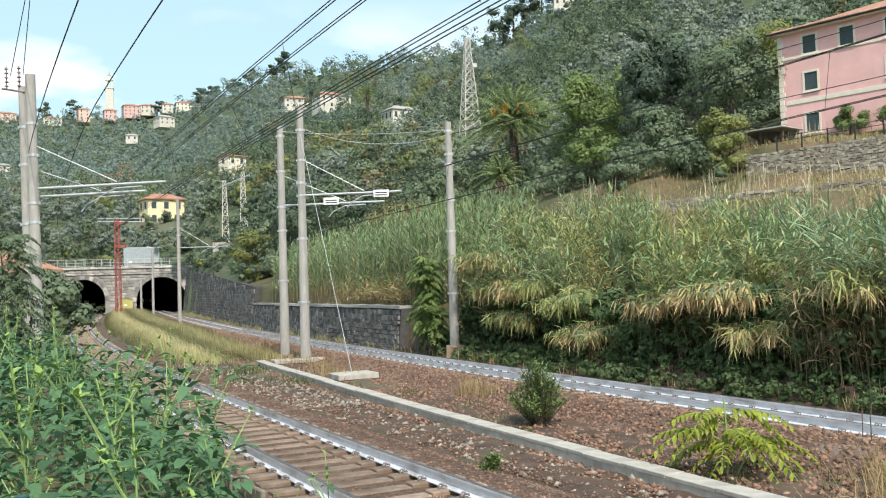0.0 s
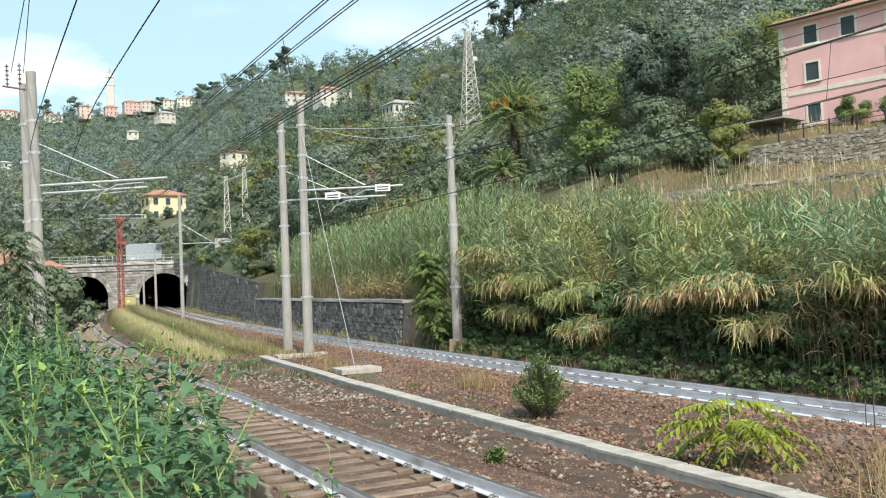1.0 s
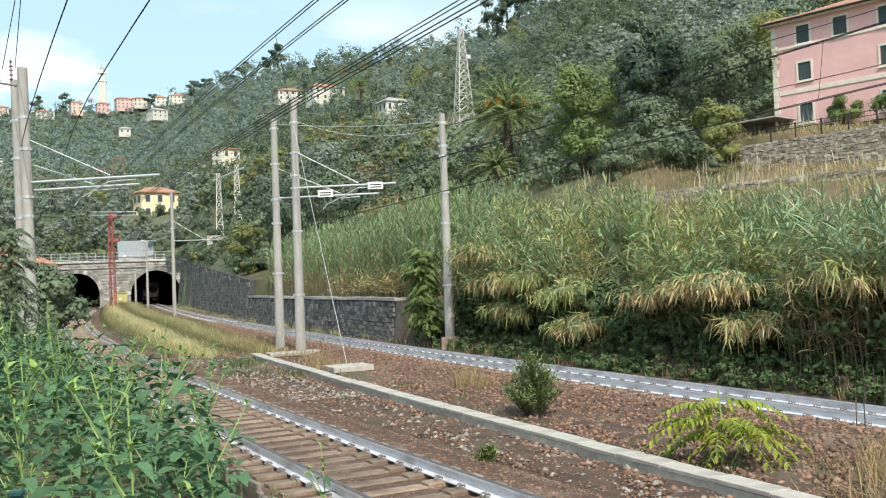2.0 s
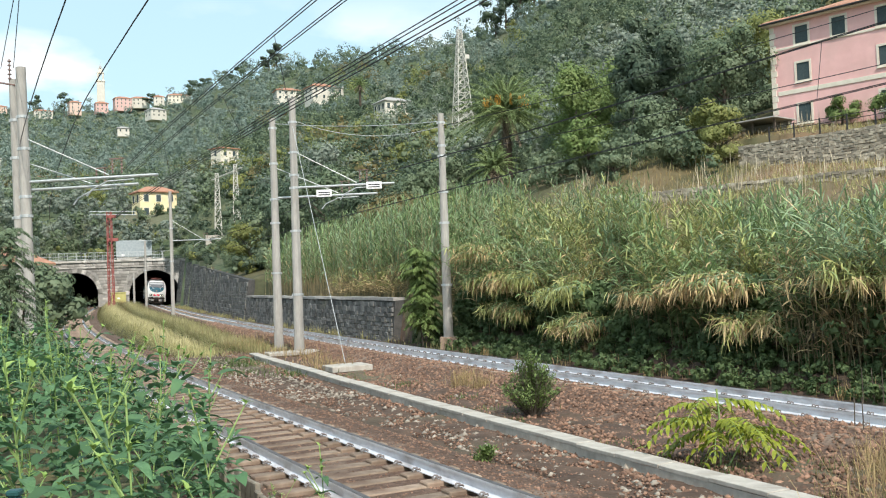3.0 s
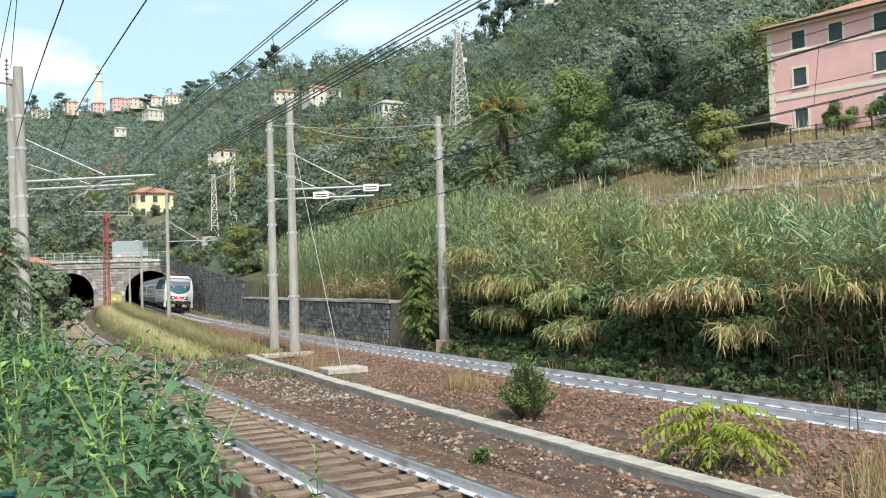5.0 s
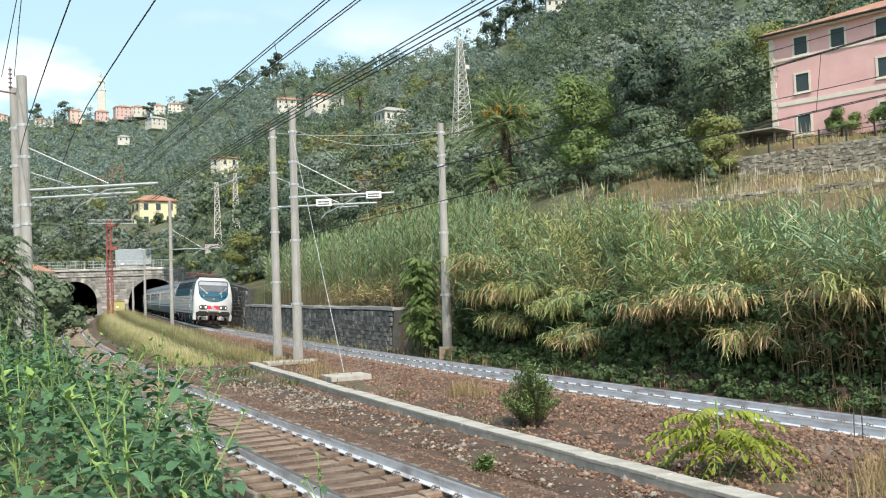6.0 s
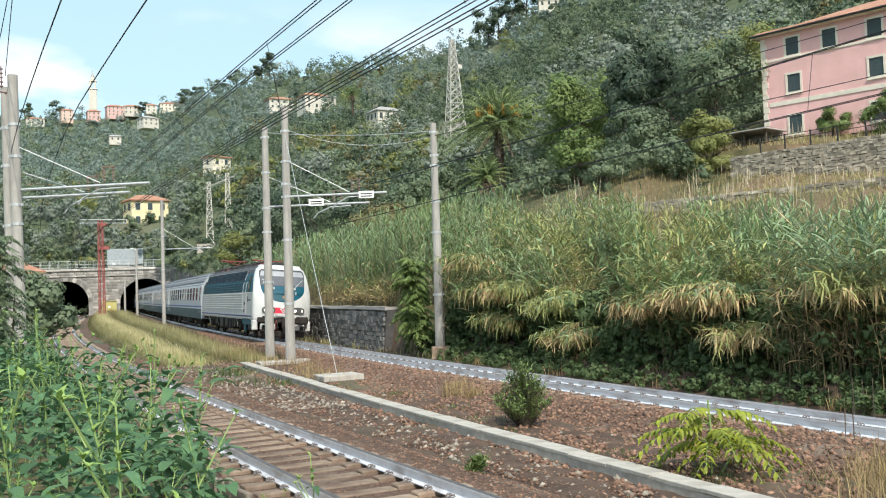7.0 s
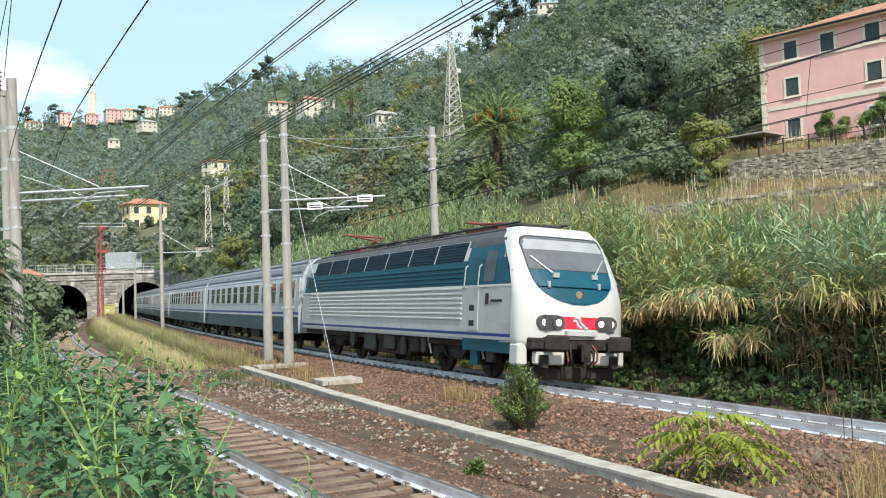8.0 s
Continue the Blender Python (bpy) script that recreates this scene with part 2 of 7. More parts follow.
def ground(x, y):
    x, y = np.asarray(x, dtype=float), np.asarray(y, dtype=float)
    uf, un, r = FAR.offset(x, y), NEAR.offset(x, y), np.hypot(x, y)
    hz = hill(x, y)
    # cut below the house terrace, in front of its wall
    dw = (x - 19.6) * 0.799 + (y - 59.3) * 0.602
    tw = (x - 19.6) * 0.602 - (y - 59.3) * 0.799
    hz = hz - 1.7 * smoothstep(-18, -5, dw) * (dw < 1.3) * smoothstep(-5, 0, tw) * smoothstep(40, 28, tw)
    hz = hz + 0.6 * np.sin(x * 0.21 + 1.3) * np.cos(y * 0.17) * smoothstep(14, 40, uf)
    # retaining-wall terraces beside the far track, then the reed bank
    top = (1.5 + smoothstep(74.2, 75.2, y) * 1.4 + smoothstep(75, 158, y) * 4.3) * smoothstep(40.0, 41.5, y)
    foot = -0.35 + smoothstep(2.4, 4.6, uf) * 0.5
    bank = foot + np.where(uf > 3.0 + 1.3 * np.clip((y - 75) / 90, 0, 1), np.maximum(top - foot, 0), 0.0) + np.clip(uf - 3.3, 0, 9) * 0.26
    hillside = bank + (np.maximum(hz, bank) - bank) * smoothstep(7, 24, uf)
    left = -0.35 + smoothstep(-2.0, -3.3, un) * 0.95
    left = left + (np.maximum(hz, left) - left) * smoothstep(126, 174, r) * smoothstep(-4, -12, un)
    flat = -0.35 + 0.35 * smoothstep(42, 62, y) * smoothstep(1.8, 3.0, un) * smoothstep(-2.0, -3.2, uf)
    z = np.where(uf > 2.0, hillside, np.where(un < -1.9, left, flat))
    behind = smoothstep(PORTAL_Y + 1.0, PORTAL_Y + 1.4, y + 0.36 * (x - PORTAL_X))
    dp = y + 0.36 * (x - PORTAL_X) - PORTAL_Y
    over = np.minimum(np.maximum(hz, 7.9), 7.9 + np.maximum(dp - 1.4, 0) * (0.3 + smoothstep(10, 60, dp)) + 500 * smoothstep(7, 20, uf))
    return z + (over - z) * behind


def build_ground():
    b = np.radians(np.concatenate([np.arange(-180, -34, 2.0), np.arange(-34, 34, 0.4), np.arange(34, 180, 2.0)]))
    r = np.concatenate([[0.02, 0.8], np.geomspace(1.5, 150, 190), np.geomspace(153, 1000, 90), np.geomspace(1040, 4200, 12)])
    nb, nr = len(b), len(r)
    B, Rr = np.meshgrid(b, r)
    x, y = Rr * np.sin(B), Rr * np.cos(B) - 0.4 * np.clip(1 - Rr / 2, 0, 1)
    z = ground(x, y)
    uf, un = FAR.offset(x, y), NEAR.offset(x, y)
    grain = np.where((np.abs(uf) < 2.6) | (np.abs(un) < 1.9), 0.0, 0.04)
    z = z + grain * (np.sin(x * 5.1 + np.cos(y * 3.3) * 2) * np.sin(y * 4.7 + np.sin(x * 2.9)))
    v = np.stack([x, y, z], -1).reshape(-1, 3)
    i, j = np.meshgrid(np.arange(nr - 1), np.arange(nb), indexing="ij")
    j2 = (j + 1) % nb
    f = np.stack([i * nb + j, i * nb + j2, (i + 1) * nb + j2, (i + 1) * nb + j], -1).reshape(-1, 4)[:, ::-1]
    zf, xf, yf = v[f, 2], v[f, 0].mean(1), v[f, 1].mean(1)
    ufc, unc = FAR.offset(xf, yf), NEAR.offset(xf, yf)
    mouth = (np.abs(yf + 0.36 * (xf - PORTAL_X) - PORTAL_Y - 1.2) < 3.5) & (zf.max(1) > 4) & (zf.min(1) < 8) & (ufc < 6) & (unc > -8)
    f, ufc, unc, yf = f[~mouth], ufc[~mouth], unc[~mouth], yf[~mouth]
    # nearer than y 38 the dark soil runs under the reeds as their shade
    idx = np.where((ufc < np.where(yf < 38, 6.0, 2.9)) & (unc > -2.4) & (yf < 156) & ~((yf > 40) & (unc > 2.1) & (ufc < -2.3)), 0, 1)
    idx = np.where((idx == 1) & (np.hypot(v[f, 0].mean(1), yf) > 96) & (ufc > 4), 2, idx)
    idx = np.where((idx == 1) & (np.hypot(v[f, 0].mean(1), yf) > 120), 2, idx)
    ob = mesh_ob("ground", v, f, [SOIL, EARTH, SCRUB], smooth=True, idx=idx)
    return tagged(ob, "brown trackside soil rising into a green wooded hillside", "ground", kind="structure")


build_ground()


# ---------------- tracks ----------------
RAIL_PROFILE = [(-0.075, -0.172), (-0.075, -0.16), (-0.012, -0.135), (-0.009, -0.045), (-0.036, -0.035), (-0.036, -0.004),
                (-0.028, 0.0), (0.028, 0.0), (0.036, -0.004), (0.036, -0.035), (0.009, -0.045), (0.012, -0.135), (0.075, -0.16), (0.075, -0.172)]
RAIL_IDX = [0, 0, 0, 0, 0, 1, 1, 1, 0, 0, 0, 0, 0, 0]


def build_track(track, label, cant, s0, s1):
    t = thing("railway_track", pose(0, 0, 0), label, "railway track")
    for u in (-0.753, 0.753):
        sweep("rail", track, [(u + a, z) for a, z in RAIL_PROFILE], s0, s1, 2.0, [RAIL_SKY, RAILTOP], parent=t, cant=cant, idx=RAIL_IDX)
    # monobloc sleepers with their rail seats, then spring clips
    bm = bmesh.new()
    for u0, u1, z0, z1 in ((-1.25, -0.45, -0.40, -0.172), (-0.45, 0.45, -0.40, -0.205), (0.45, 1.25, -0.40, -0.172)):
        box(bm, u0, u1, -0.12, 0.12, z0, z1, 0.015)
    sl = part("sleeper", bm, SLEEPER, t)
    loop = [(1, 0.05, 0.035, -0.158), (1, 0.085, 0.035, -0.122), (1, 0.13, 0.035, -0.116), (1, 0.158, 0.02, -0.14), (1, 0.15, -0.02, -0.15), (1, 0.12, -0.035, -0.12), (1, 0.07, -0.035, -0.13), (1, 0.05, -0.03, -0.158), (1, 0.1, 0.0, -0.178)]
    path = [(k * a, dy, z) for k, a, dy, z in loop] + [(-k * a, dy, z) for k, a, dy, z in loop[::-1]]
    bm = bmesh.new()
    rings = []
    for i, p in enumerate(path):
        d = (Vector(path[min(i + 1, len(path) - 1)]) - Vector(path[max(i - 1, 0)])).normalized()
        q = d.to_track_quat("Z", "Y")
        rings.append([bm.verts.new(Vector(p) + q @ Vector((0.013 * math.cos(n * math.tau / 4), 0.013 * math.sin(n * math.tau / 4), 0))) for n in range(4)])
    for a, b in zip(rings, rings[1:]):
        for n in range(4):
            bm.faces.new((a[n], a[(n + 1) % 4], b[(n + 1) % 4], b[n]))
    clip = part("rail_clip", bm, CLIP, t)
    first = True
    s = 5.0
    while s < 150:
        tilt = math.degrees(math.atan2(cant, 0.75))
        m = track.place(s, 0, 0) @ pose(0, 0, 0, 0, tilt, 0)
        o = sl if first else sl.copy()
        if not first:
            scene.collection.objects.link(o)
        o.parent, o.matrix_basis = t, m
        for u in (-0.753, 0.753):
            if s < 75:
                c = clip if first else clip.copy()
                if not first:
                    scene.collection.objects.link(c)
                c.parent, c.matrix_basis = t, m @ pose(u, 0, 0)
                first = False
        first = False
        s += 0.6
    return t


def build_ballast(name, track, cant, label):
    top = -0.165 if cant else -0.222
    prof = [(-2.6, -0.45), (-1.75, -0.22), (-1.3, top), (-0.85, top - 0.01), (0.0, -0.225), (0.85, top - 0.01), (1.3, top), (1.75, -0.22), (2.6, -0.45), (2.6, -0.6), (-2.6, -0.6)]
    ob = sweep(name, track, prof, -40, track.s_of_y(PORTAL_Y + 280), 1.0, BALLAST, cant=cant)
    return tagged(ob, label, "ballast", kind="structure")


build_ballast("ballast_bed_1", NEAR, 0.0, "rust-brown crushed stone bed under the nearer track")
build_ballast("ballast_bed_2", FAR, CANT, "rust-brown crushed stone bed under the canted further track")
build_track(NEAR, "nearer railway track with grey steel rails on brownish concrete sleepers", 0.0, -40, NEAR.s_of_y(PORTAL_Y + 280))
build_track(FAR, "canted railway track with bright steel rails beside the reed bank", CANT, -40, FAR.s_of_y(PORTAL_Y + 280))


def stone_mesh(n, seed):
    """Angular crushed stones as one array: eight-face lumps."""
    rng = np.random.RandomState(seed)
    base = np.array([(1, 0, 0), (-1, 0, 0), (0, 1, 0), (0, -1, 0), (0, 0, 1), (0, 0, -1)], dtype=float)
    tri = np.array([(0, 2, 4), (2, 1, 4), (1, 3, 4), (3, 0, 4), (2, 0, 5), (1, 2, 5), (3, 1, 5), (0, 3, 5)])
    v = base[None] * (1 + rng.uniform(-0.35, 0.35, (n, 6, 1))) + rng.normal(0, 0.16, (n, 6, 3))
    a = rng.uniform(0, math.tau, n)
    c, s = np.cos(a), np.sin(a)
    x, y = v[..., 0] * c[:, None] - v[..., 1] * s[:, None], v[..., 0] * s[:, None] + v[..., 1] * c[:, None]
    v = np.stack([x, y, v[..., 2] * 0.7], -1)
    f = tri[None] + (np.arange(n) * 6)[:, None, None]
    return v, f.reshape(-1, 3)


def scatter_stones(name, track, n, u_range, s_range, size, mat, label, seed, z_of=None):
    rng = np.random.RandomState(seed)
    s = s_range[0] + (s_range[1] - s_range[0]) * rng.uniform(0, 1, n) ** 1.8
    u = rng.uniform(*u_range, n)
    x, y = track.point(s, u)
    z = z_of(x, y, u) if z_of else ground(x, y)
    v, f = stone_mesh(n, seed + 1)
    sz = size[0] + (size[1] - size[0]) * rng.uniform(0, 1, n) ** 2
    v = v * sz[:, None, None] + np.stack([x, y, z], -1)[:, None]
    ob = mesh_ob(name, v.reshape(-1, 3), f, mat)
    return tagged(ob, label, "stones", kind="stuff")


def bed_z(x, y, u):
    return np.interp(np.abs(u), [0, 0.9, 1.3, 1.75, 2.6], [-0.226, -0.23, -0.222, -0.22, -0.45])


scatter_stones("ballast_stones", FAR, 15000, (-2.6, -0.9), (8, 75), (0.026, 0.07), STONES, "rusty angular ballast stones along the further track", 3, lambda x, y, u: np.interp(np.abs(u), [0, 0.85, 1.3, 1.75, 2.6], [-0.225, -0.175, -0.165, -0.22, -0.45]) + CANT * 1.2)
scatter_stones("ballast_stones", FAR, 14000, (-5.2, -2.3), (10, 50), (0.024, 0.068), STONES, "scattered rusty stones between the tracks", 5)
scatter_stones("ballast_stones", NEAR, 17000, (0.85, 3.2), (7, 48), (0.012, 0.034), STONES, "fine brown gravel beside the nearer track", 7, lambda x, y, u: np.where(u < 2.3, bed_z(x, y, u), -0.34))
scatter_stones("ballast_stones", NEAR, 6000, (-1.7, 0.7), (6, 40), (0.01, 0.028), STONES, "brown gravel between the sleepers", 9, bed_z)
scatter_stones("rubble", NEAR, 1500, (2.3, 3.9), (9, 60), (0.02, 0.075), PALE_STONES, "pale broken rubble along the cable trough", 11)
scatter_stones("rubble", NEAR, 1500, (2.0, 4.6), (24, 46), (0.02, 0.07), PALE_STONES, "pale broken rubble beside the mast footings", 12)
scatter_stones("rubble", FAR, 260, (-4.9, -2.0), (9, 50), (0.03, 0.085), PALE_STONES, "pale stones lying among rusty ballast", 13)


# ---------------- concrete cable trough between the tracks ----------------
def build_trough():
    t = thing("cable_trough", pose(0, 0, 0), "weathered concrete cable trough with flat lids between the tracks", "cable trough")
    rng = random.Random(4)
    mesh = None
    s = NEAR.s_of_y(3.0)
    u0 = 3.57
    while s < NEAR.s_of_y(33.5):
        m = NEAR.place(s + 0.5, u0 + rng.uniform(-0.012, 0.012) + 0.05 * (s - 11.4), -0.17 + rng.uniform(-0.01, 0.01), -2.9 + rng.uniform(-0.5, 0.5))
        if mesh is None:
            ob = part("lid", boxed(-0.17, 0.17, -0.495, 0.495, -0.06, 0.0, 0.008), CONCRETE, t)
            mesh = ob.data
        else:
            ob = new("lid", mesh)
            ob.parent = t
        ob.matrix_basis = m
        s += 1.0
    v0, v1 = NEAR.s_of_y(3.0), NEAR.s_of_y(33.5)
    n = 60
    ss = np.linspace(v0, v1, n)
    for side in (-0.155, 0.075):
        prof = [(side, -0.5), (side, -0.232), (side + 0.08, -0.232), (side + 0.08, -0.5)]
        v = []
        for s in ss:
            for u, z in prof:
                x, y = NEAR.point(s, u0 + 0.05 * (s - 11.9) + u)
                v.append((float(x), float(y), z))
        f = [(i * 4 + j, i * 4 + (j + 1) % 4, (i + 1) * 4 + (j + 1) % 4, (i + 1) * 4 + j) for i in range(n - 1) for j in range(4)]
        mesh_ob("trough_side", v, f, CONCRETE, t)
    return t


build_trough()


def slab(name, m, sx, sy, sz, label):
    ob = part(name, boxed(-sx / 2, sx / 2, -sy / 2, sy / 2, 0, sz, 0.02), CONCRETE)
    ob.matrix_world = m
    return tagged(ob, label, "concrete slab")


# ---------------- catenary masts ----------------
def insulator(bm, a, b, r=0.05, n=4):
    a, b = Vector(a), Vector(b)
    rod(bm, a, b, 0.02, 0.02, 6)
    for i in range(n):
        c = a.lerp(b, (i + 0.5) / n)
        d = (b - a).normalized() * 0.018
        rod(bm, c - d, c + d, r, r * 0.6, 8)


def mast(x, y, z, height, r0, r1, lean, label, bands=(), base=None):
    t = thing("catenary_mast", pose(x, y, z, 0, lean, 0), label, "catenary mast", "masts along the line")
    bm = bmesh.new()
    rod(bm, (0, 0, 0), (0, 0, height), r0, r1, 14)
    part("pole", bm, POLE, t, smooth=False)
    for b in bands:
        bm = bmesh.new()
        rr = r0 + (r1 - r0) * b / height + 0.012
        rod(bm, (0, 0, b), (0, 0, b + 0.09), rr, rr, 14)
        box(bm, -rr - 0.03, rr + 0.03, -0.04, 0.04, b, b + 0.08)
        part("band", bm, STEEL, t)
    if base:
        part("footing", boxed(-base, base, -base, base, -0.45, 0.04, 0.03), SLEEPER, t)
    return t


def cantilever(t, z, length, ang, stay_z, stays=True, tag=0, drop=0.0):
    """Horizontal tubes, stay rod, insulators and steady arm, carried by a mast; ang is its direction in plan."""
    d = Vector((math.cos(radians(ang)), math.sin(radians(ang)), 0))
    up = Vector((0, 0, 1))
    bm = bmesh.new()
    rod(bm, up * z, up * z + d * length, 0.045, 0.045, 8)
    part("boom", bm, STEEL, t)
    if stays:
        bm = bmesh.new()
        rod(bm, up * stay_z, up * (z + 0.08) + d * length * 0.63, 0.018, 0.018, 6)
        part("stay_rod", bm, STEEL, t)
    bm = bmesh.new()
    for k in (0.66, 0.73):
        insulator(bm, up * (z + 0.1) + d * length * k, up * (z + 0.55) + d * length * k)
    box(bm, -0.22, 0.22, -0.05, 0.05, z + 0.55, z + 0.58, m=Matrix.Translation(d * length * 0.695) @ pose(0, 0, 0, 0, 0, ang))
    part("insulator", bm, GLASSY, t)
    bm = bmesh.new()
    a = up * (z - 0.1) + d * length * 0.82
    tube(bm, [a, up * (z - 0.12) + d * length * 0.62, up * (z - 0.35) + d * length * 0.5, up * (z - 0.55) + d * length * 0.46], 0.025, 6)
    part("steady_arm", bm, STEEL, t)
    for k in range(tag):
        kk = 0.3 + 0.5 * k
        ob = part("number_plate", boxed(-0.3, 0.3, -0.012, 0.012, z - 0.42 + 0.22 * k, z - 0.14 + 0.22 * k, 0.005), WHITE, t)
        ob.matrix_basis = Matrix.Translation(d * length * kk + Vector((0, -0.08, 0)))
        for i in range(2):
            bar = part("number_bar", boxed(-0.22, 0.22, -0.018, -0.012, z - 0.36 + 0.22 * k + i * 0.09, z - 0.32 + 0.22 * k + i * 0.09), BLACK, ob)


m1 = mast(-5.48, 37.16, -0.25, 10.0, 0.2, 0.13, 0.25, "tall pale concrete catenary mast standing between the two tracks", (2.2, 4.7, 6.4, 6.9, 7.8, 9.0), 0.35)
cantilever(m1, 6.45, 4.0, -8, 7.9, tag=2)
m2 = mast(-6.69, 39.61, -0.25, 9.65, 0.2, 0.13, 0.25, "pale grey concrete catenary mast with a lower boom", (3.1, 5.2, 6.2, 7.7, 9.2), 0.35)
cantilever(m2, 6.3, 4.4, -8, 7.6)
m3 = mast(0.38, 36.5, 0.1, 8.7, 0.19, 0.12, 0.2, "slender concrete mast on a footing beside the reed bank", (2.0, 4.4, 5.6, 7.0, 7.4, 8.3), 0.34)
m4 = mast(-12.58, 29.35, 0.3, 9.2, 0.17, 0.15, -0.8, "pair-standing pale concrete mast among dark foliage", (4.5, 5.1, 6.6, 7.6), None)
cantilever(m4, 5.6, 4.2, -3, 7.0)
m5 = mast(-13.08, 29.9, 0.3, 8.95, 0.14, 0.12, -0.8, "thinner concrete mast with glazed insulators at its head", (4.5, 6.4, 7.6), None)
cantilever(m5, 5.4, 3.9, -3, 6.4)
bm = bmesh.new()
for k in (-0.45, -0.05):
    insulator(bm, (k, -0.1, 8.9), (k, -0.1, 9.6), 0.07, 5)
rod(bm, (-0.6, -0.1, 8.9), (0.1, -0.1, 8.75), 0.03)
part("insulator", bm, GLASSY, m5)
m6 = mast(-24.0, 86.0, -0.1, 11.4, 0.18, 0.14, 0.2, "grey concrete mast rising from long grass between the tracks", (5, 8))
cantilever(m6, 6.9, 4.6, -5, 8.8)
m7 = mast(-37.3, 121.5, -0.1, 8.8, 0.17, 0.14, 0.2, "distant grey mast in front of the tunnel mouth", (5,))
m8 = mast(-39.8, 124.5, -0.1, 4.8, 0.15, 0.13, 0.2, "short grey mast in front of the tunnel mouth", (4,))
bm = bmesh.new()
rod(bm, (0, 0, 8.8), (-0.7, 0, 9.0), 0.06)
part("lamp_arm", bm, STEEL, m7)

# lattice mast painted red between the tracks
red = thing("lattice_mast", pose(-39.0, 113.5, -0.2), "red-painted lattice catenary mast before the tunnels", "catenary mast")
bm = bmesh.new()
for i in (-1, 1):
    for j in (-1, 1):
        rod(bm, (0.3 * i, 0.3 * j, 0), (0.22 * i, 0.22 * j, 12.2), 0.07, 0.06, 4)
part("upright", bm, RUST, red)
for k in range(16):
    bm = bmesh.new()
    w = 0.3 - 0.005 * k
    z0, z1 = k * 0.76, (k + 1) * 0.76
    for i in (-1, 1):
        rod(bm, (-w, i * w, z0), (w, i * w, z1), 0.03, 0.03, 4)
        rod(bm, (i * w, -w, z0), (i * w, w, z1), 0.03, 0.03, 4)
    part("lattice", bm, RUST, red)
for z0, w in ((8.6, 1.0), (11.4, 0.8)):
    part("bracket", boxed(-0.3, w, -0.15, 0.15, z0, z0 + 0.4, 0.02), RUST, red)
for z0 in (11.9, 12.3):
    bm = bmesh.new()
    rod(bm, (-2.4, 0, z0), (3.2, 0, z0 - 0.2), 0.05)
    part("boom", bm, STEEL, red)

# guy wire of the tall mast and the anchor slab
slab("anchor_slab", pose(-2.88, 29.45, -0.34, 0, 0, 24), 1.3, 1.1, 0.18, "flat concrete anchor slab with a guy wire")
slab("mast_plinth", pose(-5.7, 36.8, -0.33, 0, 0, 20), 2.0, 1.0, 0.14, "broken concrete plinth at the foot of two masts")


def unit3(a):
    return a / np.maximum(1e-9, np.linalg.norm(a, axis=-1, keepdims=True))


def wire(name, pts, r, label, mat=CABLE):
    pts = np.array([tuple(p) for p in pts], dtype=float)
    d = unit3(np.gradient(pts, axis=0))
    a = unit3(np.cross(d, (0.0, 0.0, 1.0)) + 1e-6)
    b = np.cross(a, d)
    k = 5
    v = np.stack([pts + r * (a * math.cos(i * math.tau / k) + b * math.sin(i * math.tau / k)) for i in range(k)], 1).reshape(-1, 3)
    f = [(i * k + j, i * k + (j + 1) % k, (i + 1) * k + (j + 1) % k, (i + 1) * k + j) for i in range(len(pts) - 1) for j in range(k)]
    ob = mesh_ob(name, v, f, mat)
    return tagged(ob, label, "cable")


def sag(a, b, d, n=10):
    a, b = Vector(a), Vector(b)
    return [a.lerp(b, i / n) - Vector((0, 0, 4 * d * (i / n) * (1 - i / n))) for i in range(n + 1)]


gx, gy = -2.95, 29.6
wire("guy_wire", [(float(gx), float(gy), -0.12), (-5.45, 37.1, 8.7)], 0.011, "taut pale guy wire from mast to anchor slab", STEEL)


# ---------------- overhead wires ----------------
def along(track, u, z, y0, y1, n=14, dip=0.0, span=45.0, y_ref=39.0):
    pts = []
    for i in range(n + 1):
        y = y0 + (y1 - y0) * i / n
        x, yy = track.point(track.s_of_y(y), u)
        k = ((y - y_ref) / span) % 1.0
        pts.append((float(x), float(yy), z - 4 * dip * k * (1 - k)))
    return pts


def catenary(track, contacts, messengers, dip, label):
    """Paired contact and messenger wires, each given by its place across the track and its height, with droppers between them."""
    for u, z in contacts:
        for du in (-0.05, 0.05):
            wire("contact_wire", along(track, u + du, z, -30, 164, 34), 0.009, label)
    for u, z in messengers:
        for du in (-0.035, 0.035):
            wire("messenger_wire", along(track, u + du, z, -30, 164, 68, dip), 0.01, label)
    for i in range(32):
        y = -4 + i * 5.2
        k = ((y - 39.0) / 45.0) % 1.0
        (uc, zc), (um, zm) = contacts[i % len(contacts)], messengers[i % len(messengers)]
        s = track.s_of_y(y)
        (x0, y0), (x1, y1) = track.point(s, uc), track.point(s, um)
        wire("dropper", [(float(x0), float(y0), zc), (float(x1), float(y1), zm - 4 * dip * k * (1 - k))], 0.006, "thin dropper wire between contact and messenger wire")


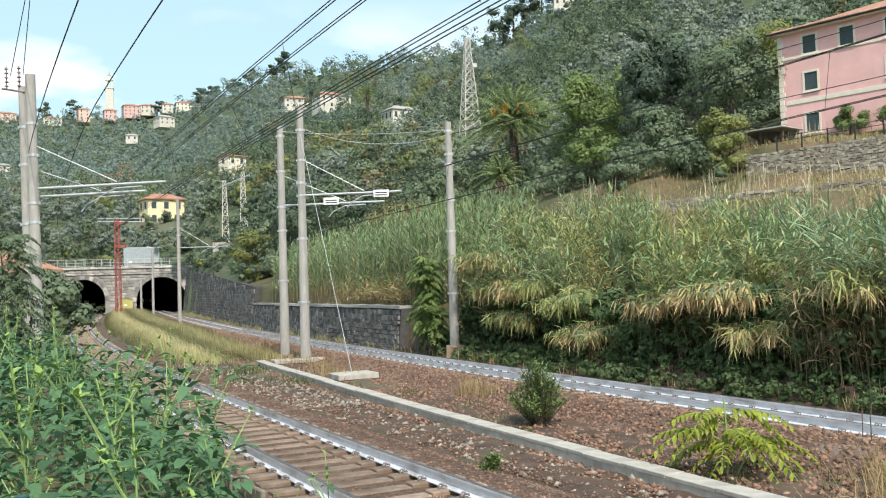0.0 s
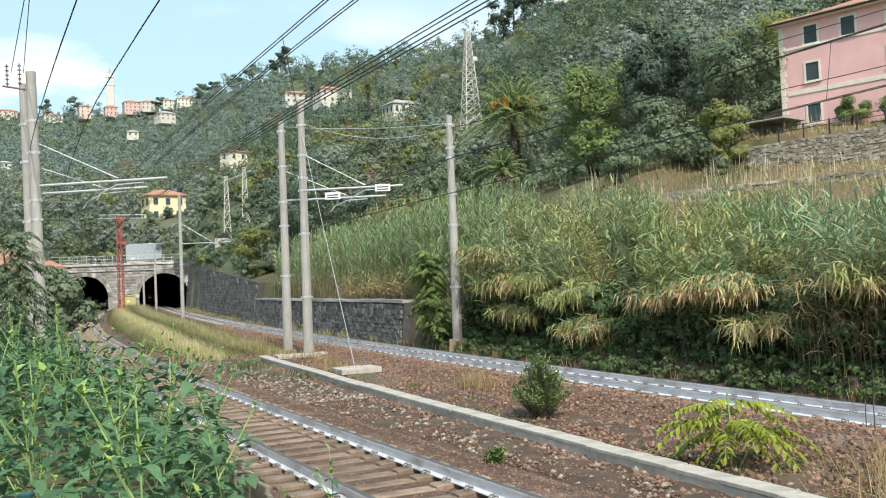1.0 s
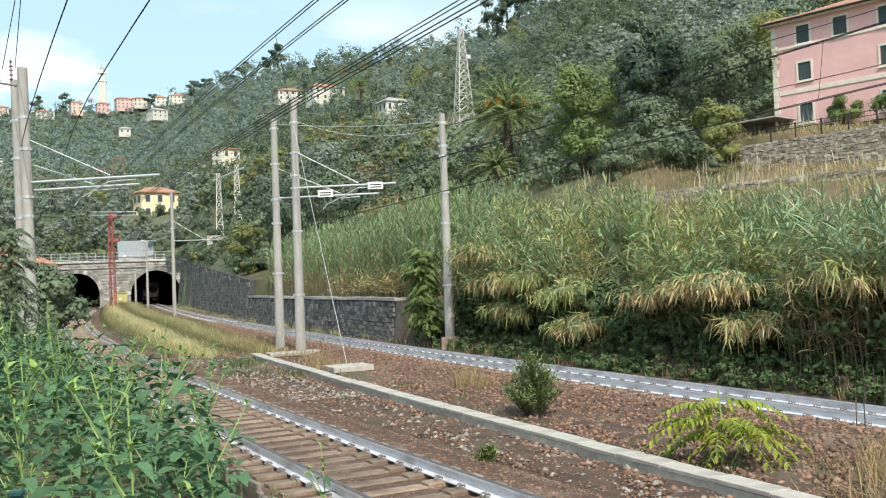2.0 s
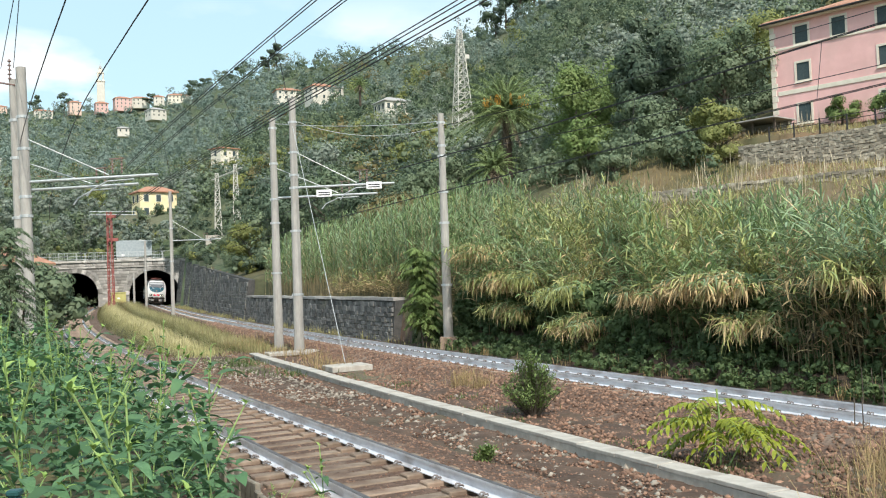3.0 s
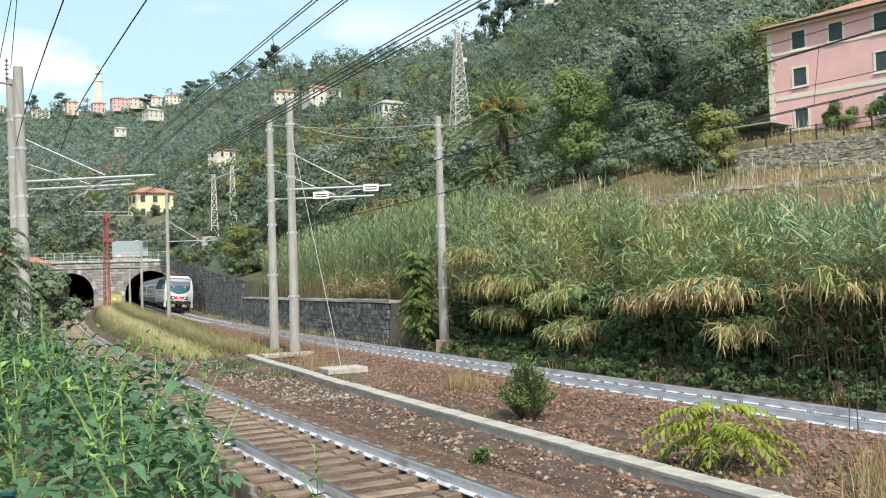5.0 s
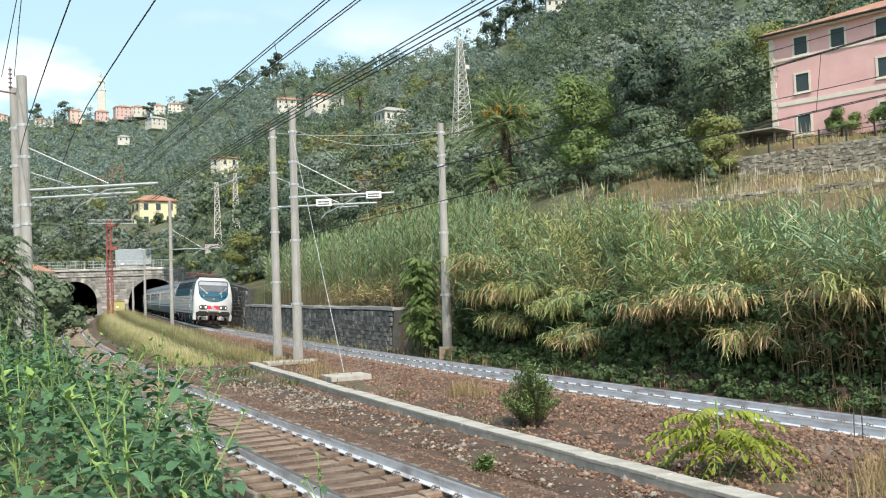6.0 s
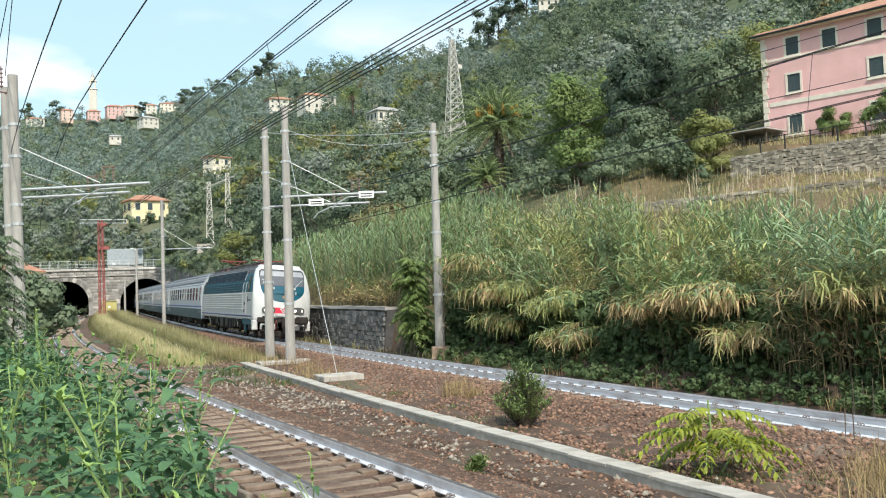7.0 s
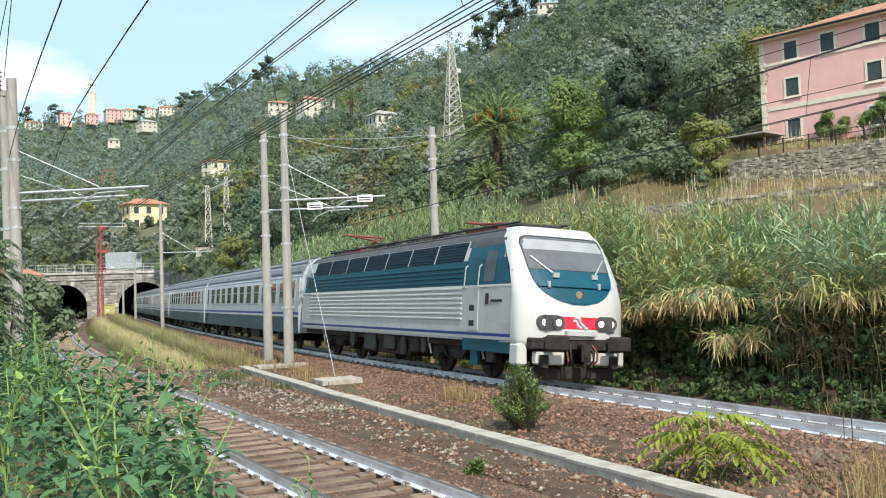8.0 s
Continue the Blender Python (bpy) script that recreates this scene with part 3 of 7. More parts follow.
catenary(FAR, [(0.9, 5.4)], [(1.1, 6.8)], 0.3, "overhead line above the further track")
catenary(NEAR, [(0.7, 5.6), (1.3, 6.1)], [(0.45, 6.95), (0.9, 6.95)], 0.0, "overhead line above the nearer track")
wire("feeder_cable", along(NEAR, -1.5, 8.1, -30, 160, 46, 0.5, 60, 30), 0.016, "dark feeder cable along the line")
wire("feeder_cable", along(NEAR, -3.2, 7.05, -30, 60, 30, 0.3, 60, 30), 0.012, "thin dark feeder cable along the line")
for (x0, x1, y1) in ((-13.53, -10.28, 23.53), (-13.13, -10.17, 23.55)):
    wire("feeder_cable", [(x0, 29.8, 9.6), (x0 + 3 * (x1 - x0), 29.8 + 3 * (y1 - 29.8), 9.6 + 3 * 0.4)], 0.012, "dark cable ending at the mast insulators")
wire("span_wire", sag((-6.69, 39.61, 9.2), (0.38, 36.5, 8.5), 0.15), 0.014, "span wire between two masts", STEEL)
wire("span_wire", sag((-5.48, 37.16, 8.9), (0.38, 36.5, 8.3), 0.5), 0.01, "thin span wire between two masts", STEEL)
for z0, z1 in ((8.3, 10.4), (7.2, 8.6)):
    wire("overhead_cable", sag((0.38, 36.5, z0), (22, 14, z1), 0.4), 0.012, "dark cable running from the mast")


# ---------------- tunnel portals ----------------
MASONRY = material("pale_masonry", (0.24, 0.225, 0.21), (0.52, 0.49, 0.46), 0.92, 1.2, per_object=0.4, bump=0.02, stain=(0.12, 0.115, 0.105), stain_scale=0.5, stain_at=(0.46, 0.7))
MORTAR = material("grey_mortar", (0.24, 0.23, 0.22), (0.36, 0.34, 0.32), 0.95, 2.0, bump=0.02)
DARK_STONE = material("dark_stone", (0.07, 0.07, 0.07), (0.2, 0.195, 0.185), 0.9, 1.5, per_object=0.45, bump=0.02, stain=(0.2, 0.19, 0.14), stain_scale=0.7, stain_at=(0.55, 0.8))
DARK_STONE_FAR = material("dark_stone_courses", (0.07, 0.07, 0.07), (0.2, 0.195, 0.185), 0.9, 1.5, island=0.45, bump=0.02, stain=(0.2, 0.19, 0.14), stain_scale=0.7, stain_at=(0.55, 0.8))
DARK_MORTAR = material("dark_joint", (0.045, 0.045, 0.045), (0.09, 0.087, 0.083), 0.95, 3.0, bump=0.02)
# tunnel lining in one near-black tone
DARK_LINING = material("near_black_lining", (0.012, 0.011, 0.011), (0.03, 0.028, 0.027), 0.95, 1.5, bump=0.02)
YELLOW = material("ochre_cabinet", (0.4, 0.36, 0.12), (0.52, 0.47, 0.2), 0.7, 4.0)
PANEL = material("grey_panel", (0.27, 0.31, 0.33), (0.36, 0.4, 0.42), 0.6, 3.0)

ang_p = FAR.heading(S_PORTAL)
PM = pose(PORTAL_X, PORTAL_Y, 2.4 - 2.4 * PORTAL_SIZE, 0, 0, ang_p) @ Matrix.Scale(PORTAL_SIZE, 4)     # x along the wall, y into the hill


def to_portal(track):
    """Local x of a track where it meets the portal wall."""
    y = PORTAL_Y
    for _ in range(12):
        x = float(np.interp(y, track.y, track.x))
        loc = PM.inverted() @ Vector((x, y, 0))
        y -= loc.y * 0.9
    return loc.x


# mouths: middle along the wall, radius, springing height
AX = {-6.75: (3.08, 2.2), 4.29: (3.62, 1.75)}


def arch_pts(cx, n=20, z0=-0.5):
    r, spring = AX[cx]
    pts = [(cx - r, z0)]
    pts += [(cx - r * math.cos(i * math.pi / n), spring + r * math.sin(i * math.pi / n)) for i in range(n + 1)]
    return pts + [(cx + r, z0)]


def build_portal():
    w = thing("wall_portal", PM, "pale stone double tunnel portal with arched mouths and a cornice", "tunnel portal", kind="structure")
    # wall as strips between the openings, closed over the arches
    x_edges = [-13.0] + [v for c in AX for v in (c - AX[c][0], c + AX[c][0])] + [9.6]
    top = 6.85
    bm = bmesh.new()
    for a, b in ((x_edges[0], x_edges[1]), (x_edges[2], x_edges[3]), (x_edges[4], x_edges[5])):
        box(bm, a, b, 0, 1.2, -0.6, top)
    for c in AX:
        pts = arch_pts(c)[1:-1]
        fr = [bm.verts.new((x, 0, z)) for x, z in pts]
        bk = [bm.verts.new((x, 1.2, z)) for x, z in pts]
        tf = [bm.verts.new((x, 0, top)) for x, z in pts]
        for i in range(len(pts) - 1):
            bm.faces.new((fr[i], fr[i + 1], tf[i + 1], tf[i]))
            bm.faces.new((fr[i + 1], fr[i], bk[i], bk[i + 1]))
    part("core", bm, MORTAR, w)
    for c in AX:
        n = 17
        rad, spring = AX[c]
        for i in range(n):
            t0, t1 = math.pi * i / n + 0.012, math.pi * (i + 1) / n - 0.012
            bm = bmesh.new()
            ps = []
            for y in (-0.14, 0.3):
                for r, t in ((rad, t0), (rad, t1), (rad + 0.62, t1), (rad + 0.62, t0)):
                    ps.append(bm.verts.new((c - r * math.cos(t), y, spring + r * math.sin(t))))
            for q in ((0, 1, 2, 3), (7, 6, 5, 4), (0, 4, 5, 1), (1, 5, 6, 2), (2, 6, 7, 3), (3, 7, 4, 0)):
                bm.faces.new([ps[k] for k in q])
            part("voussoir", bm, MASONRY, w)
    # facing stones, each with its own edges
    rng = random.Random(8)
    shapes = []
    for k in range(5):
        bm = boxed(-0.5, 0.5, -0.07, 0.1, -0.5, 0.5, 0.05)
        for v in bm.verts:
            v.co += Vector((rng.uniform(-0.05, 0.05), rng.uniform(-0.02, 0.02), rng.uniform(-0.05, 0.05)))
        o = part("stone", bm, MASONRY, w)
        shapes.append(o.data)
        bpy.data.objects.remove(o)
    z = -0.3
    while z < 5.75:
        hgt = rng.uniform(0.34, 0.5)
        x = -8.5
        while x < 9.4:
            wd = rng.uniform(0.45, 0.95)
            xc, zc = x + wd / 2, z + hgt / 2
            clear = all(math.hypot(xc - c, max(0, zc - AX[c][1])) > AX[c][0] + 0.72 + wd * 0.3 for c in AX)
            clear = clear and not any(abs(xc - c) < AX[c][0] + 0.3 and zc < AX[c][1] for c in AX)
            if clear:
                o = new("stone", rng.choice(shapes))
                o.parent = w
                o.matrix_basis = Matrix.LocRotScale((xc, 0, zc), None, (wd * 0.97, 1, hgt * 0.96))
            x += wd
        z += hgt
    for z0, z1, d in ((5.85, 6.1, 0.22), (6.7, 7.05, 0.32)):
        part("cornice", boxed(-13, 9.8, -d, 0.5, z0, z1, 0.04), MASONRY, w)
    x = -8.6
    while x < 9.3:
        o = new("stone", rng.choice(shapes))
        o.parent = w
        wd = rng.uniform(0.6, 1.0)
        o.matrix_basis = Matrix.LocRotScale((x + wd / 2, -0.03, 6.4), None, (wd * 0.97, 1, 0.56))
        x += wd
    # railing on top
    r = thing("railing", PM @ pose(0, 0.3, 7.05), "thin grey steel railing along the top of the tunnel portal", "railing")
    for k in range(19):
        part("post", boxed(-12.5 + k * 1.2, -12.44 + k * 1.2, -0.03, 0.03, -0.05, 1.15), STEEL, r)
    for zz in (0.15, 0.6, 1.1):
        part("rail", boxed(-12.6, 9.4, -0.02, 0.02, zz, zz + 0.05), STEEL, r)
    for k in range(73):
        part("baluster", boxed(-12.3 + k * 0.3, -12.275 + k * 0.3, -0.012, 0.012, 0.15, 1.1), STEEL, r)
    b = thing("equipment_box", PM @ pose(1.5, 0.9, 7.0), "grey sheet-metal equipment cabin above the tunnel mouths", "cabin")
    part("body", boxed(-2.5, 2.6, 0.1, 2.0, 0.4, 2.9, 0.04), PANEL, b)
    part("skirt", boxed(-2.4, 2.5, 0.15, 1.9, -0.3, 0.4), CONCRETE, b)
    part("sign_plate", boxed(-1.8, -1.3, 0.07, 0.1, 0.55, 0.85), WHITE, b)
    c = thing("signal_cabinet", PM @ pose(-0.85, -1.4, -0.35), "ochre-yellow equipment cabinet between the tunnel mouths", "cabinet")
    part("body", boxed(-1.0, 1.0, -0.5, 0.5, 0, 2.5, 0.03), YELLOW, c)
    part("roof", boxed(-1.1, 1.1, -0.6, 0.6, 2.5, 2.6, 0.02), YELLOW, c)
    part("door", boxed(-0.4, 0.35, -0.53, -0.5, 0.3, 2.2, 0.01), YELLOW, c)
    part("plate", boxed(-0.2, 0.15, -0.545, -0.53, 1.6, 1.85), WHITE, c)


build_portal()
for trk, nm, c in ((NEAR, "tunnel_lining_1", -6.75), (FAR, "tunnel_lining_2", 4.29)):
    s0 = trk.s_of_y(float((PM @ Vector((to_portal(trk), 0.5, 0))).y))
    off, rad, spring = PORTAL_SIZE * (c - to_portal(trk)), PORTAL_SIZE * AX[c][0] + 0.02, PORTAL_SIZE * (AX[c][1] - 2.4) + 2.4
    prof = [(off - rad, -0.9)] + [(off - rad * math.cos(i * math.pi / 20), spring + rad * math.sin(i * math.pi / 20)) for i in range(21)] + [(off + rad, -0.9)]
    n_s = 12
    ss = np.linspace(s0, s0 + 275, n_s)
    vv = [(float(trk.point(s, u)[0]), float(trk.point(s, u)[1]), z) for s in ss for u, z in prof]
    k = len(prof)
    ff = [(i * k + j, i * k + (j + 1) % k, (i + 1) * k + (j + 1) % k, (i + 1) * k + j) for i in range(n_s - 1) for j in range(k)] + [tuple((n_s - 1) * k + j for j in range(k))]
    tagged(mesh_ob(nm, vv, ff, DARK_LINING), "near-black brick tunnel lining", "tunnel", kind="structure")


# ---------------- dark stone retaining walls beside the further track ----------------
BLOCK_V = [(x, y, z) for x in (-1, 1) for y in (-1, 1) for z in (-1, 1)]
BLOCK_F = [(0, 1, 3, 2), (4, 6, 7, 5), (0, 4, 5, 1), (2, 3, 7, 6), (0, 2, 6, 4), (1, 5, 7, 3)]


def stone_wall(name, y0, y1, z0, top0, top1, u, batter, label, seed, reach, size=(0.45, 0.36), flare=0.0):
    """Battered masonry: core, coping and single stones over the stretch the line passes nearest."""
    s0, s1 = FAR.s_of_y(y0), FAR.s_of_y(y1)
    n = max(3, int((s1 - s0) / 2))
    ss = np.linspace(s0, s1, n)
    tops = np.linspace(top0, top1, n)
    v = []
    for s, tp in zip(ss, tops):
        ub = u + flare * (s - s0) / (s1 - s0)
        for uu, z in ((ub, z0), (ub + batter * (tp - z0), tp), (ub + batter * (tp - z0) + 0.5, tp), (ub + 0.9, z0)):
            x, y = FAR.point(s, uu)
            v.append((float(x), float(y), z))
    f = [(i * 4 + j, i * 4 + (j + 1) % 4, (i + 1) * 4 + (j + 1) % 4, (i + 1) * 4 + j) for i in range(n - 1) for j in range(4)]
    f += [(3, 2, 1, 0), tuple((n - 1) * 4 + j for j in range(4))]
    w = mesh_ob(name, v, f, DARK_MORTAR)
    tagged(w, label, "retaining wall", kind="structure")
    rng = random.Random(seed)
    shapes = []
    for k in range(6):
        bm = boxed(-0.5, 0.5, -0.5, 0.5, -0.5, 0.5, 0.12)
        for q in bm.verts:
            q.co += Vector((rng.uniform(-0.08, 0.08), rng.uniform(-0.06, 0.06), rng.uniform(-0.08, 0.08)))
        o = part("stone", bm, DARK_STONE, w)
        shapes.append(o.data)
        bpy.data.objects.remove(o)
    count, rest_v, rest_f, rest_n = 0, [], [], 0
    z = z0
    while z < max(top0, top1) - 0.1:
        hh = size[1] * rng.uniform(0.7, 1.1)
        s = s0 + rng.uniform(0, 0.3)
        while s < s1 - 0.2:
            tp = top0 + (top1 - top0) * (s - s0) / (s1 - s0)
            wd = size[0] * rng.uniform(0.6, 1.5)
            if z + hh < tp - 0.05:
                zc = z + hh / 2
                x, y = FAR.point(s + wd / 2, u + flare * (s - s0) / (s1 - s0) + batter * (zc - z0))
                m = Matrix.LocRotScale((float(x), float(y), zc), Euler((rng.uniform(-0.12, 0.12), 0, radians(FAR.heading(s)))), (rng.uniform(0.12, 0.22), wd * 0.95, hh * rng.uniform(0.82, 1.05)))
                me = rng.choice(shapes)
                if s < s0 + reach and count < 230:
                    o = new("stone", me)
                    o.parent = w
                    o.matrix_basis = m
                    count += 1
                else:
                    rest_v += [m @ (Vector(q) * 0.5 + Vector((rng.uniform(-0.1, 0.1), rng.uniform(-0.1, 0.1), rng.uniform(-0.1, 0.1)))) for q in BLOCK_V]
                    rest_f += [tuple(i + rest_n for i in p) for p in BLOCK_F]
                    rest_n += 8
            s += wd
        z += hh
    if rest_v:
        tagged(mesh_ob("stone_courses", [tuple(q) for q in rest_v], rest_f, DARK_STONE_FAR, w), kind="stuff")
    sweep("coping", FAR, [(u + batter * (top0 - z0) - 0.12, top0), (u + batter * (top0 - z0) - 0.1, top0 + 0.14), (u + batter * (top0 - z0) + 0.55, top0 + 0.14), (u + batter * (top0 - z0) + 0.55, top0)], s0, s1, 1.2, MORTAR, parent=w, jitter=0.015) if abs(top0 - top1) < 0.01 else None
    return w


stone_wall("wall_low", 41.0, 75, -0.5, 1.5, 1.5, 2.45, 0.1, "low dark stone retaining wall with a thin coping", 5, 14, (0.36, 0.24))
stone_wall("wall_high", 75, 163.5, -0.5, 2.9, 7.4, 2.35, 0.12, "high dark stone retaining wall rising to the tunnel portal", 6, 20, (0.6, 0.36), 1.4)


# ---------------- plants: leaf geometry in arrays ----------------
def unit(a):
    return a / np.maximum(1e-9, np.linalg.norm(a, axis=-1, keepdims=True))


def blades(base, heading, rise, length, width, droop, rng, rows=4):
    """Bent tapering blades: base (n,3), heading in radians, rise in radians; returns quads."""
    n = len(base)
    d = np.stack([np.cos(heading) * np.cos(rise), np.sin(heading) * np.cos(rise), np.sin(rise)], -1)
    side = np.stack([-np.sin(heading), np.cos(heading), np.zeros(n)], -1)
    roll = rng.uniform(-0.7, 0.7, n)[:, None]
    side = unit(side * np.cos(roll) + np.array([0, 0, 1.0]) * np.sin(roll))
    t = np.linspace(0, 1, rows)
    w = np.interp(t, [0, 0.25, 0.7, 1], [0.45, 1.0, 0.62, 0.04])
    mid = base[:, None] + d[:, None] * (length[:, None, None] * t[None, :, None])
    mid[..., 2] -= (droop * length)[:, None] * t[None] ** 2
    off = side[:, None] * (width[:, None, None] * w[None, :, None] * 0.5)
    v = np.stack([mid - off, mid + off], 2).reshape(n, rows * 2, 3)
    q = np.array([(2 * i, 2 * i + 1, 2 * i + 3, 2 * i + 2) for i in range(rows - 1)])
    f = q[None] + (np.arange(n) * rows * 2)[:, None, None]
    return v.reshape(-1, 3), f.reshape(-1, 4)


def diamonds(centre, normal, length, width, rng):
    """Small rhombic leaves, slightly folded."""
    n = len(centre)
    a = unit(np.cross(normal, rng.normal(0, 1, (n, 3))))
    b = np.cross(normal, a)
    fold = normal * (width * 0.25)[:, None]
    v = np.stack([centre - a * length[:, None] / 2, centre + b * width[:, None] / 2 + fold, centre + a * length[:, None] / 2, centre - b * width[:, None] / 2 + fold], 1)
    return v.reshape(-1, 3), (np.arange(n * 4).reshape(-1, 4))


def joined(chunks):
    v, f, k = [], [], 0
    for a, b in chunks:
        v.append(a)
        f.append(b + k)
        k += len(a)
    return np.concatenate(v), np.concatenate(f)


CUBE_V = unit(np.array([(x, y, z) for x in (-1, 1) for y in (-1, 1) for z in (-1, 1)], dtype=float))
CUBE_F = np.array([(0, 1, 3, 2), (4, 6, 7, 5), (0, 4, 5, 1), (2, 3, 7, 6), (0, 2, 6, 4), (1, 5, 7, 3)])


def slivers(centre, normal, length, width, rng):
    """Small pointed leaves of one face each, for crowns further off."""
    n = len(centre)
    a = unit(np.cross(normal, rng.normal(0, 1, (n, 3))))
    b = np.cross(normal, a)
    back, half = centre - a * (length * 0.42)[:, None], b * (width * 0.58)[:, None]
    v = np.stack([back - half, back + half, centre + a * (length * 0.58)[:, None]], 1)
    return v.reshape(-1, 3), np.arange(n * 3).reshape(-1, 3)


def crown(centre, radius, height, lobes, cards, leaf, rng, core=0.62, flat=1.0, fine=False):
    """A crown of leafy lobes round an uneven outline; fine makes many one-faced leaves."""
    d = unit(rng.normal(0, 1, (lobes, 3)) + np.array([0, 0, 0.2]))
    far = rng.uniform(0.42, 0.92, lobes)[:, None]
    lc = centre + d * far * np.array([radius, radius, height])
    lr = radius * rng.uniform(0.22, 0.42, lobes)
    which = rng.randint(0, lobes, cards)
    nd = unit(rng.normal(0, 1, (cards, 3)) + np.array([0, 0, 0.25]))
    rr = lr[which] * rng.uniform(0.55, 1.12, cards)
    c = lc[which] + nd * rr[:, None] * np.array([1, 1, flat * 0.85])
    out_d = unit(c - centre)
    nn = unit(nd * 0.85 + out_d * 0.4 + rng.normal(0, 0.18, (cards, 3)))
    ln = leaf * rng.uniform(0.6, 1.4, cards)
    out = [(slivers if fine else diamonds)(c, nn, ln, ln * rng.uniform(0.5, 0.9, cards), rng)]
    if core:
        v = lc[:, None] + CUBE_V[None] * (lr * core)[:, None, None] * np.array([1, 1, flat * 0.8])
        cf = np.concatenate([CUBE_F[:, :3], CUBE_F[:, [0, 2, 3]]]) if fine else CUBE_F
        f = cf[None] + (np.arange(lobes) * 8)[:, None, None]
        out.append((v.reshape(-1, 3), f.reshape(-1, cf.shape[1])))
    return joined(out)


# foliage colours; hill greens raised and blued as haze, the far ridge's most
F_MID = leafy("oak_leaf", (0.095, 0.14, 0.08), (0.225, 0.275, 0.165), 0.1, 0.16)
F_DARK = leafy("dark_leaf", (0.055, 0.088, 0.058), (0.125, 0.165, 0.105), 0.1, 0.16)
F_OLIVE = leafy("olive_leaf", (0.14, 0.178, 0.145), (0.28, 0.32, 0.26), 0.1, 0.16)
F_YELLOW = leafy("yellowing_leaf", (0.16, 0.185, 0.055), (0.29, 0.305, 0.11), 0.12, 0.16)
F_BROWN = leafy("browning_leaf", (0.15, 0.13, 0.055), (0.24, 0.205, 0.095), 0.12, 0.16)
F_BRIGHT = leafy("bright_leaf", (0.11, 0.17, 0.05), (0.22, 0.285, 0.1), 0.3, 0.18)
F_HAZE = leafy("far_leaf_hazed", (0.13, 0.185, 0.16), (0.25, 0.31, 0.265), 0.05, 0.16)
F_IVY = leafy("ivy_leaf", (0.06, 0.1, 0.04), (0.13, 0.185, 0.075), 0.5)
BARK = material("grey_bark", (0.06, 0.045, 0.035), (0.14, 0.115, 0.09), 0.95, 5.0, bump=0.02)


def woods():
    """Trees of the hillside, by kind, each kind one joined mass."""
    rng = np.random.RandomState(21)
    kinds = {"mid": [], "dark": [], "olive": [], "yellow": [], "blue": [], "brown": []}
    n_try = 26000
    b = rng.uniform(-30, 31, n_try)
    r = 92 * np.exp(rng.uniform(0, 1, n_try) ** 0.72 * math.log(960 / 92))
    n_in = int(n_try)
    bb = np.concatenate([b, rng.uniform(-110, -30, 500), rng.uniform(31, 115, 900)])
    rr = np.concatenate([r, 150 * np.exp(rng.uniform(0, 1, 1400) * math.log(5))])
    cell = {}
    keep = []
    for i in range(len(bb)):
        lim = np.interp(bb[i], SKY_B, SKY_R) * 1.04
        if rr[i] > lim:
            continue
        x, y = rr[i] * math.sin(radians(bb[i])), rr[i] * math.cos(radians(bb[i]))
        gap = 3.8 + rr[i] * 0.0063
        key = (int(x // gap), int(y // gap))
        if key in cell:
            continue
        cell[key] = 1
        keep.append((x, y, rr[i], bb[i], i >= n_in))
    xs, ys = np.array([k[0] for k in keep]), np.array([k[1] for k in keep])
    zs, uf, un = ground(xs, ys), FAR.offset(xs, ys), NEAR.offset(xs, ys)
    for (x, y, r0, b0, out), z, u, v in zip(keep, zs, uf, un):
        if (u < (26 if y < 76 else 7) and v > -9 and y + 0.36 * (x - PORTAL_X) < PORTAL_Y + 4) or (u <= 0 and r0 < 108):
            continue
        if any((x - hx) ** 2 + (y - hy) ** 2 < hr * hr for hx, hy, hr, _ in CLEARINGS):
            continue
        if b0 > 6 and r0 < 105:
            continue
        # open slope in front of each house, so that it shows over the crowns
        if any(abs(b0 - math.degrees(math.atan2(hx, hy))) < math.degrees(hr * 0.75 / math.hypot(hx, hy)) and 0 < math.hypot(hx, hy) - r0 < fr for hx, hy, hr, fr in CLEARINGS):
            continue
        q = rng.uniform()
        patch = noise.noise(Vector((x * 0.012, y * 0.012, 3.0)))
        # distant crowns get the leaf colour that carries the haze
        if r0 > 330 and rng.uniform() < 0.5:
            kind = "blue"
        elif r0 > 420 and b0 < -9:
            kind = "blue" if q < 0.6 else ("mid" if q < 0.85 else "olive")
        elif patch > 0.12:
            kind = "olive" if q < 0.7 else "mid"
        elif patch < -0.16:
            kind = "dark" if q < 0.6 else "mid"
        else:
            kind = "mid" if q < 0.4 else ("yellow" if q < 0.5 else ("dark" if q < 0.68 else ("brown" if q < 0.77 else "olive")))
        rad = (1.7 + 3.6 * rng.uniform() ** 1.8) * (0.9 + min(r0, 700) / 900)
        hgt = rad * rng.uniform(0.75, 1.15)
        cards = 60 if out else int(np.interp(r0, [90, 200, 400, 900], [640, 390, 200, 88]))
        leaf = np.interp(r0, [90, 200, 400, 900], [0.29, 0.44, 0.74, 1.5]) * (2.0 if out else 1)
        kinds[kind].append(crown(np.array([x, y, z + hgt * 0.75 + 0.4]), rad, hgt, 13, cards, leaf, rng, 0.4 if r0 < 230 else 0.0, fine=True))
    mats = {"mid": F_MID, "dark": F_DARK, "olive": F_OLIVE, "yellow": F_YELLOW, "blue": F_HAZE, "brown": F_BROWN}
